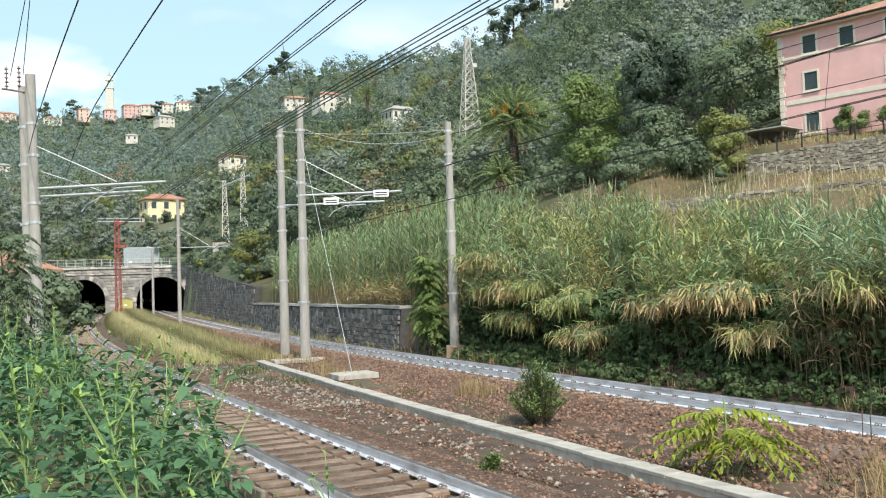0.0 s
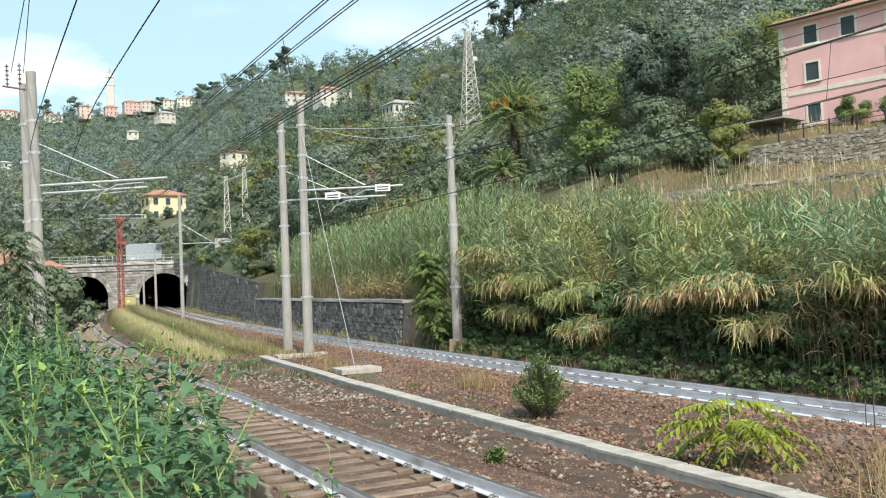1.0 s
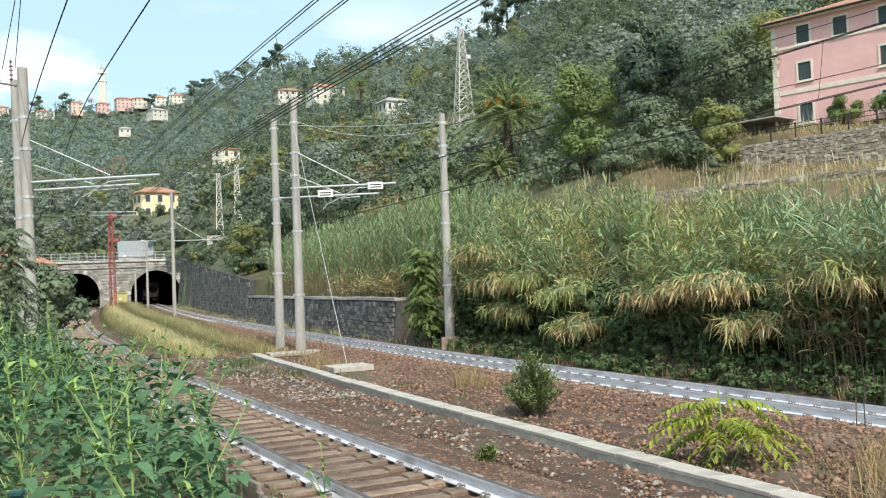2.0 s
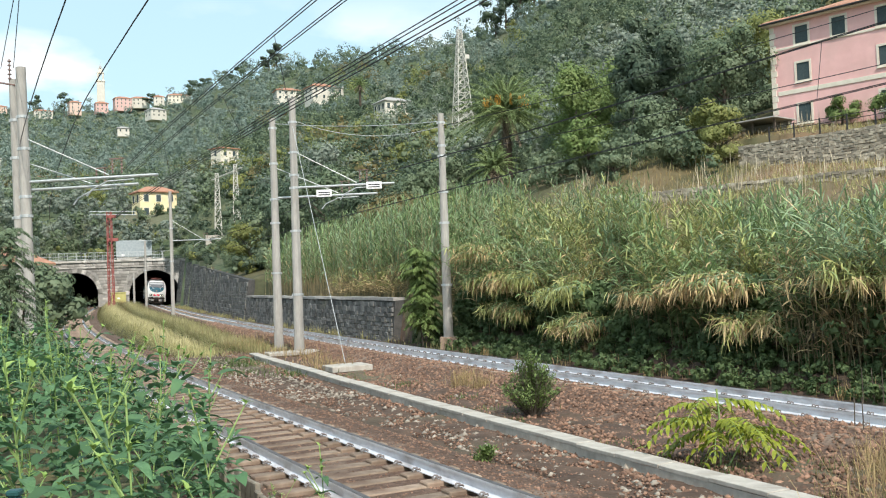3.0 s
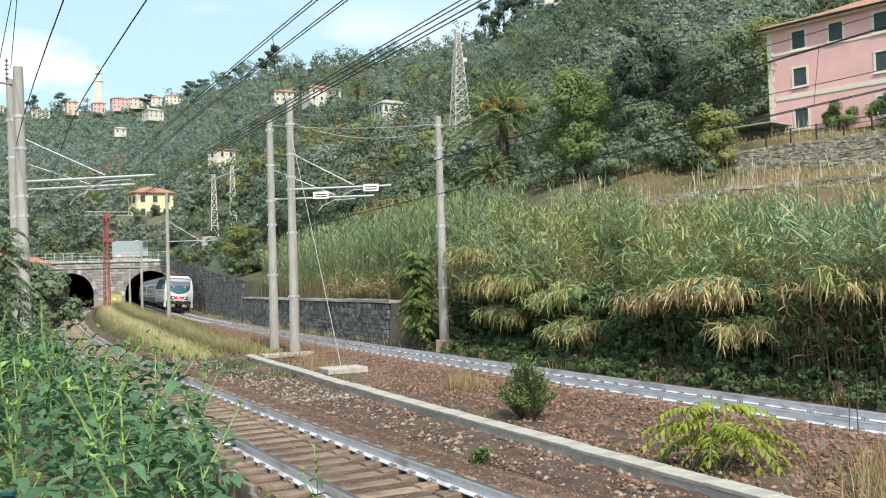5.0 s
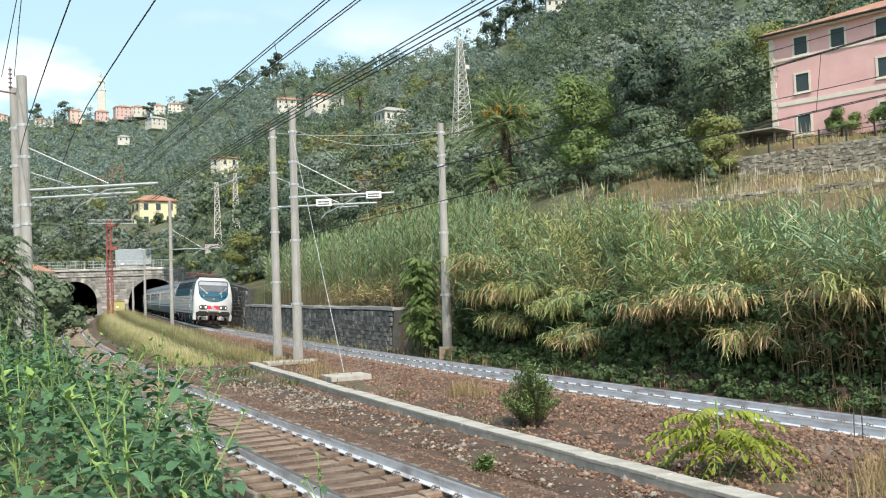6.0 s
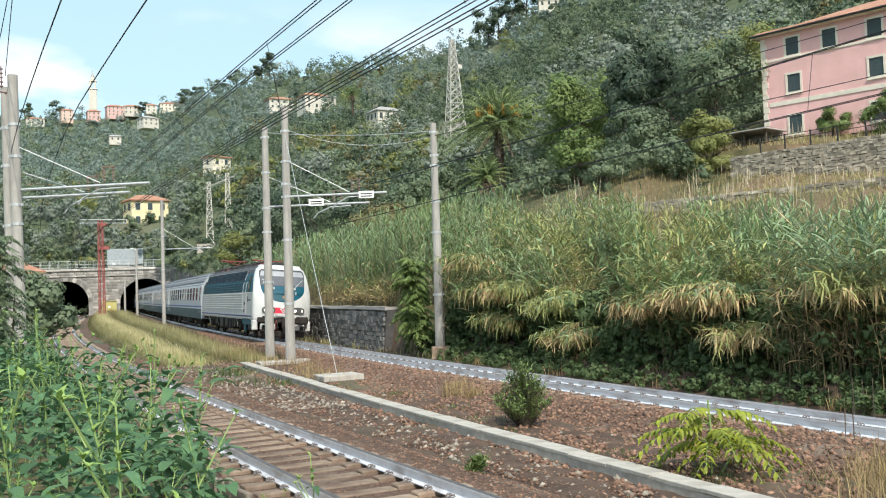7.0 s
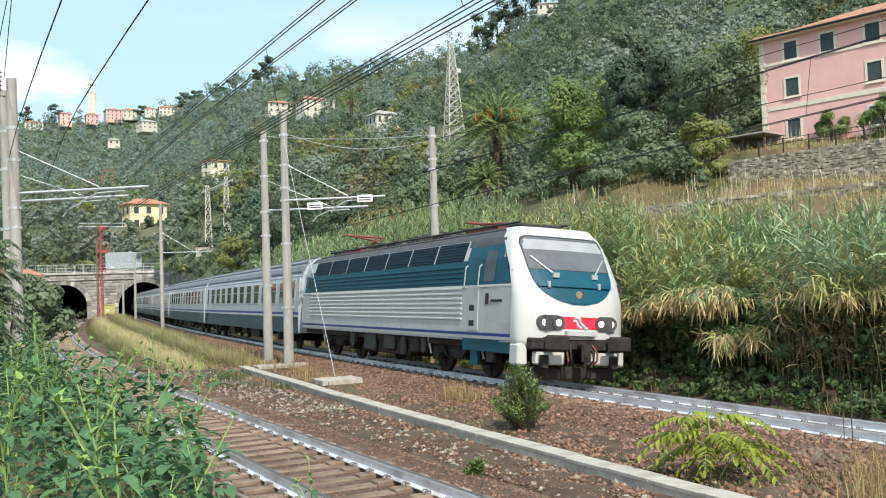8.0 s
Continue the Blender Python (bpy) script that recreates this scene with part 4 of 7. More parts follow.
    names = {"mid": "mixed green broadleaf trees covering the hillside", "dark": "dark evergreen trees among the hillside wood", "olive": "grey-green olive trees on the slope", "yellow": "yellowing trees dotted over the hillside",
             "blue": "far trees under the ridge village, haze put into their bluish leaf colour", "brown": "a few browning trees on the slope"}
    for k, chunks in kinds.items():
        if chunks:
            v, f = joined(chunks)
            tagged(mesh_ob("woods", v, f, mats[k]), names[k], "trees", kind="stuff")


def tree(x, y, rad, hgt, mat, cards, leaf, label, seed, lift=0.35, lobes=12, sink=0.3, category="tree", z=None, flat=1.0, core=0.6, fine=None):
    """One tree: tapered trunk with limbs, and a crown of small leaves."""
    rng = np.random.RandomState(seed)
    z = float(ground(x, y)) if z is None else z
    t = thing("tree", pose(x, y, z), label, category)
    cz = hgt * (0.44 + lift * 0.5)
    bm = bmesh.new()
    rod(bm, (0, 0, -sink), (0.05 * rad, 0, cz), 0.05 * rad + 0.05, 0.025 * rad + 0.02, 8)
    for k in range(6):
        a = k * 1.05 + seed
        z0 = cz * (0.4 + 0.09 * k)
        rod(bm, (0.02 * rad, 0, z0), (math.cos(a) * rad * 0.6, math.sin(a) * rad * 0.6, z0 + hgt * 0.22), 0.022 * rad + 0.015, 0.01, 6)
    part("trunk", bm, BARK, t)
    v, f = crown(np.array([0, 0, cz]), rad, hgt * 0.5 * (1 - lift * 0.35), lobes, cards if fine is None else fine, leaf, rng, core=core, flat=flat, fine=fine is not None)
    mesh_ob("crown", v, f, mat, t)
    return t


# ---------------- reed bank ----------------
R_GREEN = leafy("reed_green", (0.15, 0.235, 0.095), (0.29, 0.385, 0.18), 0.5, 0.4, 0.3)
R_GREY = leafy("reed_grey_green", (0.18, 0.265, 0.15), (0.33, 0.42, 0.25), 0.5, 0.4, 0.3)
R_YELLOW = leafy("reed_yellow_green", (0.27, 0.29, 0.1), (0.43, 0.44, 0.18), 0.5, 0.4, 0.3)
R_DRY = leafy("reed_straw", (0.46, 0.33, 0.17), (0.7, 0.54, 0.31), 0.6, 0.35, 0.25, 0.8)
R_STALK = leafy("reed_stalk", (0.19, 0.155, 0.085), (0.36, 0.29, 0.17), 0.6, 0.35, 0.0, 0.8)


def reed_chunks(x, y, z, height, lean, lean_dir, rng, leaves=15, leaf_len=0.62, dry_low=0.25, erect=0.0):
    """One giant reed: an arching stalk as a three-sided tube, and its leaves; returns stalk, green and dry parts."""
    rows = 5
    t = np.linspace(0, 1, rows)
    d = np.array([math.cos(lean_dir), math.sin(lean_dir)])
    k = lean * height
    px = x + d[0] * k * t ** 1.8
    py = y + d[1] * k * t ** 1.8
    pz = z + height * (t - 0.32 * min(lean, 1.3) * t ** 2.4)
    ring = []
    for i in range(3):
        a = i * math.tau / 3
        w = 0.012 * (1.1 - 0.8 * t)
        ring.append(np.stack([px + w * math.cos(a), py + w * math.sin(a), pz], -1))
    sv = np.stack(ring, 1).reshape(-1, 3)
    sf = np.array([(r * 3 + i, r * 3 + (i + 1) % 3, (r + 1) * 3 + (i + 1) % 3, (r + 1) * 3 + i) for r in range(rows - 1) for i in range(3)])
    tl = np.linspace(0.28, 0.99, leaves) + rng.uniform(-0.02, 0.02, leaves)
    base = np.stack([np.interp(tl, t, px), np.interp(tl, t, py), np.interp(tl, t, pz)], -1)
    plane = rng.uniform(0, math.tau)
    head = plane + np.where(np.arange(leaves) % 2, 0, math.pi) + rng.normal(0, 0.45, leaves)
    rise = rng.uniform(0.35, 1.0, leaves) * (1 - 0.3 * min(1.0, lean)) + 0.25 * (tl > 0.9) + erect
    ln = 1.2 * leaf_len * rng.uniform(0.7, 1.25, leaves) * np.where(tl > 0.9, 0.75, 1)
    lv = blades(base, head, rise, ln, 0.047 * rng.uniform(0.7, 1.3, leaves), rng.uniform(0.1, 0.6, leaves), rng)
    dry = rng.uniform(0, 1, leaves) < np.where(tl < 0.55, dry_low * 2.2, dry_low * 0.3)
    fg = lv[1].reshape(leaves, -1, 4)
    return (sv, sf), lv[0], fg[~dry].reshape(-1, 4), fg[dry].reshape(-1, 4)


def reed_bank():
    rng = np.random.RandomState(5)
    stalks = []
    green = {0: [], 1: [], 2: []}
    dry = []

    def add(kind, out):
        st, v, fg, fd = out
        stalks.append(st)
        if len(fg):
            green[kind].append((v, fg))
        if len(fd):
            dry.append((v, fd))

    # upright stand on the terrace over the low wall
    for _ in range(1050):
        yy = 39 + 33 * rng.uniform() ** 1.25
        s = FAR.s_of_y(yy)
        u = 3.3 + 5.5 * rng.uniform() ** 1.4
        x, y = FAR.point(s, u)
        z = float(ground(x, y))
        add(int(rng.choice([0, 0, 0, 1, 1])), reed_chunks(float(x), float(y), z, rng.uniform(2.8, 4.7), rng.uniform(0.0, 0.2), rng.uniform(0, math.tau), rng, 17, 0.62, 0.03, 0.3))
    # withered culms and straw at the foot of that stand
    for _ in range(90):
        x, y = FAR.point(FAR.s_of_y(rng.uniform(42, 52)), rng.uniform(3.1, 3.6))
        add(2, reed_chunks(float(x), float(y), float(ground(x, y)), rng.uniform(0.8, 1.8), rng.uniform(0.1, 0.5), rng.uniform(0, math.tau), rng, 9, 0.45, 1.0))
    # plumed thicket along the open bank: clumps of near-upright culms, lower and leaning towards the line in front
    out_dir = math.atan2(-0.45, -0.9)
    for c in range(135):
        yy = 8 + 31 * (c + rng.uniform()) / 135
        s = FAR.s_of_y(yy)
        u = 3.9 + 6.3 * rng.uniform() ** 0.85
        cx, cy = FAR.point(s, u)
        z0 = float(ground(cx, cy))
        front = max(0.0, 1 - (u - 3.9) / 2.8)
        lean = rng.uniform(0.04, 0.26) + front * rng.uniform(0.1, 0.55)
        top = float(np.interp(yy, [10, 20, 24, 28, 32, 38], [4.3, 4.4, 4.7, 5.1, 5.7, 6.2])) * (1 - 0.24 * front) * rng.uniform(0.84, 1.06)
        hgt = (top - 0.35 - z0) / (1 - 0.32 * lean)
        kind = int(rng.choice([0, 0, 1, 1, 2] if front < 0.4 else [0, 0, 1, 2]))
        ldir = out_dir + rng.normal(0, 0.7)
        for _ in range(16):
            x, y = float(cx) + rng.normal(0, 0.36), float(cy) + rng.normal(0, 0.36)
            add(kind, reed_chunks(x, y, z0 - 0.1, hgt * rng.uniform(0.72, 1.12), lean * rng.uniform(0.6, 1.3), ldir + rng.normal(0, 0.45), rng, 25, 0.5, 0.06 + 0.08 * front, 0.12))
    # sprays that lie out over the line in shelves, straw hanging under them: place along the line, height, half width, share of straw
    shelves = [(34.2, 3.5, 1.0, 0.5), (33.1, 2.3, 1.1, 0.5), (30.9, 2.4, 0.7, 0.45), (32.0, 1.25, 0.8, 0.4), (27.9, 0.95, 0.7, 0.35), (28.9, 1.9, 0.7, 0.2),
               (24.7, 1.95, 0.8, 0.95), (21.9, 2.05, 1.1, 0.95), (21.1, 1.15, 0.6, 0.9), (18.2, 2.2, 0.7, 0.4)]
    for yy, zt, half, straw in shelves:
        for q in range(int(34 * half)):
            s = FAR.s_of_y(yy) + half * rng.uniform(-1, 1)
            x0, y0 = FAR.point(s, rng.uniform(4.3, 5.2))
            x1, y1 = FAR.point(s + rng.normal(-0.1, 0.5), rng.uniform(2.45, 3.4))
            z1 = zt + rng.normal(0, 0.11)
            n = 20
            tt = np.linspace(0.15, 1.0, n)
            arch = 0.3 * np.sin(tt * math.pi * 0.8)
            base = np.stack([x0 + (x1 - x0) * tt, y0 + (y1 - y0) * tt, z1 - 0.35 + arch + 0.1 * tt], -1)
            way = math.atan2(y1 - y0, x1 - x0)
            head = way + np.where(np.arange(n) % 2, 1.0, -1.0) * rng.uniform(0.4, 1.1, n)
            leaf = blades(base, head, rng.uniform(0.0, 0.75, n), rng.uniform(0.32, 0.55, n), rng.uniform(0.035, 0.06, n), rng.uniform(0.25, 0.8, n), rng)
            green[int(rng.choice([0, 1, 2, 2]))].append(leaf)
            m = 22
            pick = rng.randint(n // 2, n, m)
            hang = blades(base[pick] + rng.normal(0, 0.03, (m, 3)), way + rng.normal(0, 1.1, m), rng.uniform(-1.3, -0.3, m), rng.uniform(0.28, 0.55, m), rng.uniform(0.03, 0.058, m), rng.uniform(0.0, 0.4, m), rng, 3)
            (dry if rng.uniform() < straw else green[2]).append(hang)
            stalk = np.stack([base[::6] + np.array([0.008 * math.cos(a), 0.0, 0.008 * math.sin(a)]) for a in (0, 2.1, 4.2)], 1).reshape(-1, 3)
            k = len(base[::6])
            stalks.append((stalk, np.array([(r * 3 + i, r * 3 + (i + 1) % 3, (r + 1) * 3 + (i + 1) % 3, (r + 1) * 3 + i) for r in range(k - 1) for i in range(3)])))
    for _ in range(26):
        x, y = FAR.point(FAR.s_of_y(rng.uniform(16.5, 19.6)), rng.uniform(3.1, 4.0))
        add(1, reed_chunks(float(x), float(y), 0.9, rng.uniform(2.2, 3.2), rng.uniform(0.1, 0.4), out_dir + rng.normal(0, 0.7), rng, 22, 0.8, 0.05, 0.1))
    # brown leaning culms laid bare at the near end of the bank
    for _ in range(420):
        x, y = FAR.point(FAR.s_of_y(rng.uniform(14.5, 20.2)), rng.uniform(3.1, 5.0))
        st = reed_chunks(float(x), float(y), float(ground(x, y)), rng.uniform(1.6, 3.0), rng.uniform(0.0, 0.4), out_dir + rng.normal(0, 1.0), rng, 4, 0.4, 1.0)
        add(2, st)
    for k, m, lab in ((0, R_GREEN, "tall green giant reeds crowding the bank"), (1, R_GREY, "grey-green giant reeds arching over the track"), (2, R_YELLOW, "yellow-green drooping reed leaves")):
        v, f = joined(green[k])
        tagged(mesh_ob("reed_thicket", v, f, m), lab, "reeds", kind="stuff")
    v, f = joined(dry)
    tagged(mesh_ob("reed_thicket", v, f, R_DRY), "straw-coloured dead reed leaves hanging under the thicket", "reeds", kind="stuff")
    v, f = joined(stalks)
    tagged(mesh_ob("reed_stalks", v, f, R_STALK), "thin jointed reed stalks", "reeds", kind="stuff")
    # ivy and bramble in the shade at the foot
    rng = np.random.RandomState(6)
    ch = []
    for c in range(210):
        yy = 8 + 30 * rng.uniform()
        cx, cy = FAR.point(FAR.s_of_y(yy), rng.uniform(3.5, 5.0))
        ch.append(crown(np.array([float(cx), float(cy), float(ground(cx, cy)) + rng.uniform(0.0, 1.45)]), rng.uniform(0.5, 0.9), rng.uniform(0.5, 1.0), 6, 210, 0.13, rng, 0.5, fine=True))
    for c in range(520):
        yy = 8 + 30 * rng.uniform()
        cx, cy = FAR.point(FAR.s_of_y(yy), rng.uniform(2.35, 3.5))
        ch.append(crown(np.array([float(cx), float(cy), float(ground(cx, cy)) + 0.1]), rng.uniform(0.22, 0.45), rng.uniform(0.2, 0.5), 4, 80, 0.085, rng, 0.4, fine=True))
    v, f = joined(ch)
    tagged(mesh_ob("undergrowth", v, f, F_IVY), "dark ivy and bramble in the shade under the reeds", "undergrowth", kind="stuff")


# ---------------- grass ----------------
G_DRY = leafy("dry_grass", (0.26, 0.19, 0.09), (0.46, 0.35, 0.19), 0.7, 0.35, 0.25, 0.85)
G_SEED = leafy("pale_seed_grass", (0.36, 0.33, 0.17), (0.54, 0.48, 0.28), 0.2, 0.3, 0.3, 0.85)
G_STEM = leafy("bleached_stem", (0.4, 0.34, 0.24), (0.6, 0.53, 0.4), 0.7, 0.3, 0.1, 0.85)
G_OLIVE = leafy("yellow_green_grass", (0.25, 0.235, 0.1), (0.42, 0.385, 0.19), 0.25, 0.35, 0.3, 0.8)
G_GREEN = leafy("weed_green", (0.06, 0.1, 0.03), (0.13, 0.17, 0.06), 0.5, 0.35, 0.25)


def grass(name, xy, height, width, mat, label, seed, lift=0.0, spread=0.9):
    rng = np.random.RandomState(seed)
    n = len(xy)
    base = np.stack([xy[:, 0], xy[:, 1], ground(xy[:, 0], xy[:, 1]) - 0.03 + lift], -1)
    h = height[0] + (height[1] - height[0]) * rng.uniform(0, 1, n)
    v, f = blades(base, rng.uniform(0, math.tau, n), math.pi / 2 - np.abs(rng.normal(0, 0.35 * spread, n)), h, np.full(n, width) * rng.uniform(0.6, 1.4, n), rng.uniform(0.05, 0.5, n), rng, 3)
    return tagged(mesh_ob(name, v, f, mat), label, "grass", kind="stuff")


def spread_xy(track, n, s_rng, u_rng, seed, clump=0.0, count=40):
    rng = np.random.RandomState(seed)
    if clump:
        cs, cu = rng.uniform(*s_rng, count), rng.uniform(*u_rng, count)
        k = rng.randint(0, count, n)
        s, u = cs[k] + rng.normal(0, clump, n), cu[k] + rng.normal(0, clump, n)
    else:
        s, u = rng.uniform(*s_rng, n), rng.uniform(*u_rng, n)
    x, y = track.point(s, u)
    return np.stack([x, y], -1)


# open plots round houses and towers: x, y, radius, depth of the open slope before them
CLEARINGS = [(-367.6, 799.5, 9, 3), (-322.8, 786.3, 11, 3), (-299.6, 795.4, 8, 3), (-267.9, 804, 15, 4), (-250.1, 812.4, 10, 3), (-210.9, 792.4, 14, 6), (-190.1, 652.9, 9, 7), (-186.2, 570.4, 7, 5), (-210.2, 453.6, 5, 4),
             (-62.2, 283.3, 6, 60), (-59.6, 201.6, 7, 26), (-161, 366, 7, 12), (-150.8, 370.5, 7, 12), (-44.5, 382.4, 9, 24), (-64.3, 425, 9, 18), (-11.8, 299.8, 9, 34), (70.5, 322.4, 8, 14), (102.8, 334.6, 5, 10), (-296, 850, 10, 10),
             (8, 230, 7, 90), (-35.2, 154.0, 3.0, 30), (-31.5, 150.8, 3.0, 30), (7.3, 89.7, 6, 20), (30, 62, 20, 20), (-21.5, 292, 4, 20), (52, 372, 7, 10)]
woods()
reed_bank()
tree(16.8, 73.5, 3.0, 12.3, F_DARK, 5200, 0.24, "tall dark cypress-like evergreen on the slope", 31, lift=0.1, lobes=34, core=0.35, fine=13000)
tree(20.5, 77.0, 3.6, 9.0, F_DARK, 4200, 0.25, "dark evergreen behind the terrace", 32, lift=0.15, lobes=30, core=0.35, fine=10000)
for k, (x, y, r, h, m, lab) in enumerate((
        (12.3, 80.5, 4.2, 9.0, F_BRIGHT, "light green broadleaf tree on the slope"), (14.6, 86.0, 4.4, 9.0, F_BRIGHT, "bright green broadleaf tree on the slope"), (10.8, 83.0, 2.2, 3.6, F_MID, "dense green tree beside the palm"),
        (11.6, 70.0, 2.4, 4.2, F_BRIGHT, "leafy green tree over the terrace"), (15.0, 66.0, 2.6, 4.8, F_MID, "green shrub-like tree beside the terrace"), (21.5, 68.5, 3.6, 9.5, F_MID, "green tree beside the pink house"),
        (19.5, 64.5, 1.9, 3.2, F_YELLOW, "yellowing shrub at the end of the stone wall"), (1.2, 84.0, 2.4, 4.6, F_MID, "green tree beside the palm grove"), (-1.5, 78.0, 3.0, 4.8, F_MID, "rounded green tree on the slope"),
        (-5.0, 74.0, 3.2, 6.0, F_DARK, "dark green tree over the reeds"), (-9.0, 80.0, 3.6, 7.0, F_MID, "green broadleaf tree over the reeds"), (-12.5, 88.0, 3.8, 7.5, F_DARK, "dark tree behind the reeds"),
        (-3.2, 66.0, 2.8, 5.0, F_BROWN, "browning scrub tree over the reeds"), (0.5, 66.0, 2.3, 3.6, F_YELLOW, "yellowing scrub tree over the reeds"), (5.0, 68.0, 1.8, 2.2, F_MID, "green scrub tree under the palm"),
        (-18.3, 93.2, 2.3, 5.0, F_YELLOW, "small yellow-green tree on top of the retaining wall"), (-22.5, 108.0, 2.4, 4.2, F_MID, "green shrub over the high wall"), (-15.0, 98.0, 3.2, 6.0, F_DARK, "dark tree over the high wall"),
        (18.5, 92.0, 4.0, 8.0, F_MID, "tall green tree behind the dark evergreens"), (25.5, 84.0, 4.2, 7.5, F_MID, "tall green tree behind the pink house"), (29.5, 80.0, 4.2, 8.5, F_YELLOW, "tree rising behind the house roof"), (36.0, 78.0, 4.6, 8.5, F_MID, "tree behind the house"))):
    tree(x, y, r, h, m, 0, 0.17 + 0.012 * r, lab, 40 + k, lift=0.2, lobes=24, core=0.35, fine=int(5200 * r / 3))
# leafy bush with pinnate leaves beside the mast
def feathered_tree(x, y, z, height, reach, fronds, label, seed, mat=F_BRIGHT, leaf=1.0):
    """A young tree whose long drooping fronds carry paired leaflets, in layers up the stem."""
    rng = np.random.RandomState(seed)
    t = thing("tree", pose(x, y, z), label, "tree")
    stem = bmesh.new()
    for k in range(3):
        rod(stem, (0.12 * k, 0.1 * (k % 2), -0.3), (0.35 * k - 0.35, 0.1, height * (0.95 - 0.16 * k)), 0.04, 0.012, 6)
    part("trunk", stem, BARK, t)
    ch = []
    for k in range(fronds):
        a, h = rng.uniform(0, math.tau), height * (0.12 + 0.88 * (k + rng.uniform()) / fronds)
        L = reach * rng.uniform(0.65, 1.1) * (1 - 0.35 * h / height)
        tt = np.linspace(0.1, 1, 15)
        rise = rng.uniform(0.1, 0.7)
        off = rng.uniform(-0.3, 0.3, 2)
        mid = np.stack([off[0] + math.cos(a) * L * tt, off[1] + math.sin(a) * L * tt, h + L * (rise * tt - 0.85 * tt ** 2)], -1)
        base = np.concatenate([mid, mid])
        head = np.concatenate([np.full(15, a + 1.1), np.full(15, a - 1.1)]) + rng.normal(0, 0.1, 30)
        ch.append(blades(base, head, rng.normal(-0.45, 0.15, 30), np.tile(np.interp(tt, [0, 0.4, 1], [0.16, 0.26, 0.14]), 2) * leaf, np.full(30, 0.085 * leaf), np.full(30, 0.3), rng, 3))
    v, f = joined(ch)
    mesh_ob("crown", v, f, mat, t)


feathered_tree(-0.62, 38.0, -0.1, 3.7, 0.85, 150, "bright green sapling with drooping feathery leaves beside the concrete mast", 71)
# shrubs at the left, before the masts
feathered_tree(-9.3, 20.5, float(ground(-9.3, 20.5)), 3.3, 0.85, 190, "dark green elder shrub with drooping sprays beside the line", 72, F_MID, 0.5)
feathered_tree(-10.9, 21.5, float(ground(-10.9, 21.5)), 3.4, 1.0, 210, "green leafy shrub under the masts", 73, F_MID, 0.5)
tree(-13.0, 25.5, 1.5, 3.2, F_MID, 4400, 0.1, "green shrub at the edge of the line", 74, lift=0.1, lobes=14)
tree(-16.2, 33.0, 1.8, 3.2, F_MID, 4000, 0.12, "green shrub behind the masts", 75, lift=0.1)
tree(-22.0, 52.0, 2.6, 4.0, F_MID, 1500, 0.3, "green bush along the nearer track", 76, lift=0.1)
tree(-29.0, 70.0, 3.0, 5.0, F_DARK, 1500, 0.32, "dark bush along the nearer track", 77, lift=0.1)
tree(-38.0, 92.0, 3.2, 5.5, F_MID, 1500, 0.35, "tree beside the nearer track", 78, lift=0.1)
tree(-49.0, 112.0, 3.6, 6.5, F_MID, 1500, 0.36, "tree near the tunnel portal", 79, lift=0.1)
tree(-56.0, 122.0, 3.8, 7.5, F_DARK, 1500, 0.36, "dark tree beside the tunnel portal", 80, lift=0.1)

# grass between the lines and along the edges
grass("long_grass", spread_xy(NEAR, 30000, (40, 140), (2.0, 7.0), 1), (0.4, 1.15), 0.036, G_OLIVE, "long yellow-green grass between the tracks", 1)
grass("long_grass", spread_xy(NEAR, 9000, (44, 140), (2.3, 6.7), 21), (0.7, 1.4), 0.022, G_SEED, "pale seed heads over the long grass", 21)
grass("long_grass", spread_xy(NEAR, 5200, (85, 160), (2.2, 5.6), 2), (0.5, 1.3), 0.045, G_DRY, "reddish dry grass near the tunnels", 2)
grass("dry_grass", spread_xy(FAR, 1500, (34, 60), (-4.2, -2.3), 3, 0.4, 18), (0.25, 0.7), 0.022, G_DRY, "bleached dry grass at the foot of the masts", 3)
grass("weeds", spread_xy(NEAR, 3200, (30, 60), (2.6, 5.2), 4, 0.5, 30), (0.08, 0.3), 0.03, G_GREEN, "low green weeds on stony ground", 4)
grass("weeds", spread_xy(FAR, 1100, (12, 34), (-4.4, -2.6), 5, 0.25, 14), (0.06, 0.22), 0.02, G_GREEN, "small weeds along the cable trough", 5)
grass("dry_grass", spread_xy(FAR, 5200, (11.3, 14.6), (-4.3, -2.1), 6, 0.4, 16), (0.3, 0.95), 0.011, G_DRY, "tall bleached grass beside the trough", 6, spread=1.5)
grass("dry_grass", spread_xy(FAR, 500, (26.5, 28.5), (-2.9, -1.9), 7, 0.16, 3), (0.3, 0.7), 0.014, G_DRY, "tuft of brown grass by the anchor slab", 7)
grass("edge_grass", spread_xy(FAR, 1100, (8, 60), (2.3, 3.4), 8, 0.2, 40), (0.15, 0.55), 0.02, G_DRY, "dry grass along the foot of the reed bank", 8)
grass("edge_grass", spread_xy(FAR, 2500, (38, 150), (1.9, 2.4), 9, 0.5, 40), (0.2, 0.7), 0.03, G_OLIVE, "grass tufts along the foot of the stone wall", 9)
rng0 = np.random.RandomState(77)
txy = np.stack([rng0.uniform(2, 40, 3600), rng0.uniform(40, 66, 3600)], -1)
txy = txy[(FAR.offset(txy[:, 0], txy[:, 1]) > 13)]
grass("terrace_grass", txy, (0.2, 0.7), 0.05, G_DRY, "pale dry grass and stems on the terrace", 10)
grass("terrace_grass", txy[::2] + 0.3, (0.3, 0.9), 0.06, G_OLIVE, "yellow-green grass on the terrace", 11)
txy = np.stack([rng0.uniform(2, 36, 16000), rng0.uniform(36, 64, 16000)], -1)
patch = np.array([noise.noise(Vector((a * 0.25, b * 0.25, 7.0))) for a, b in txy])
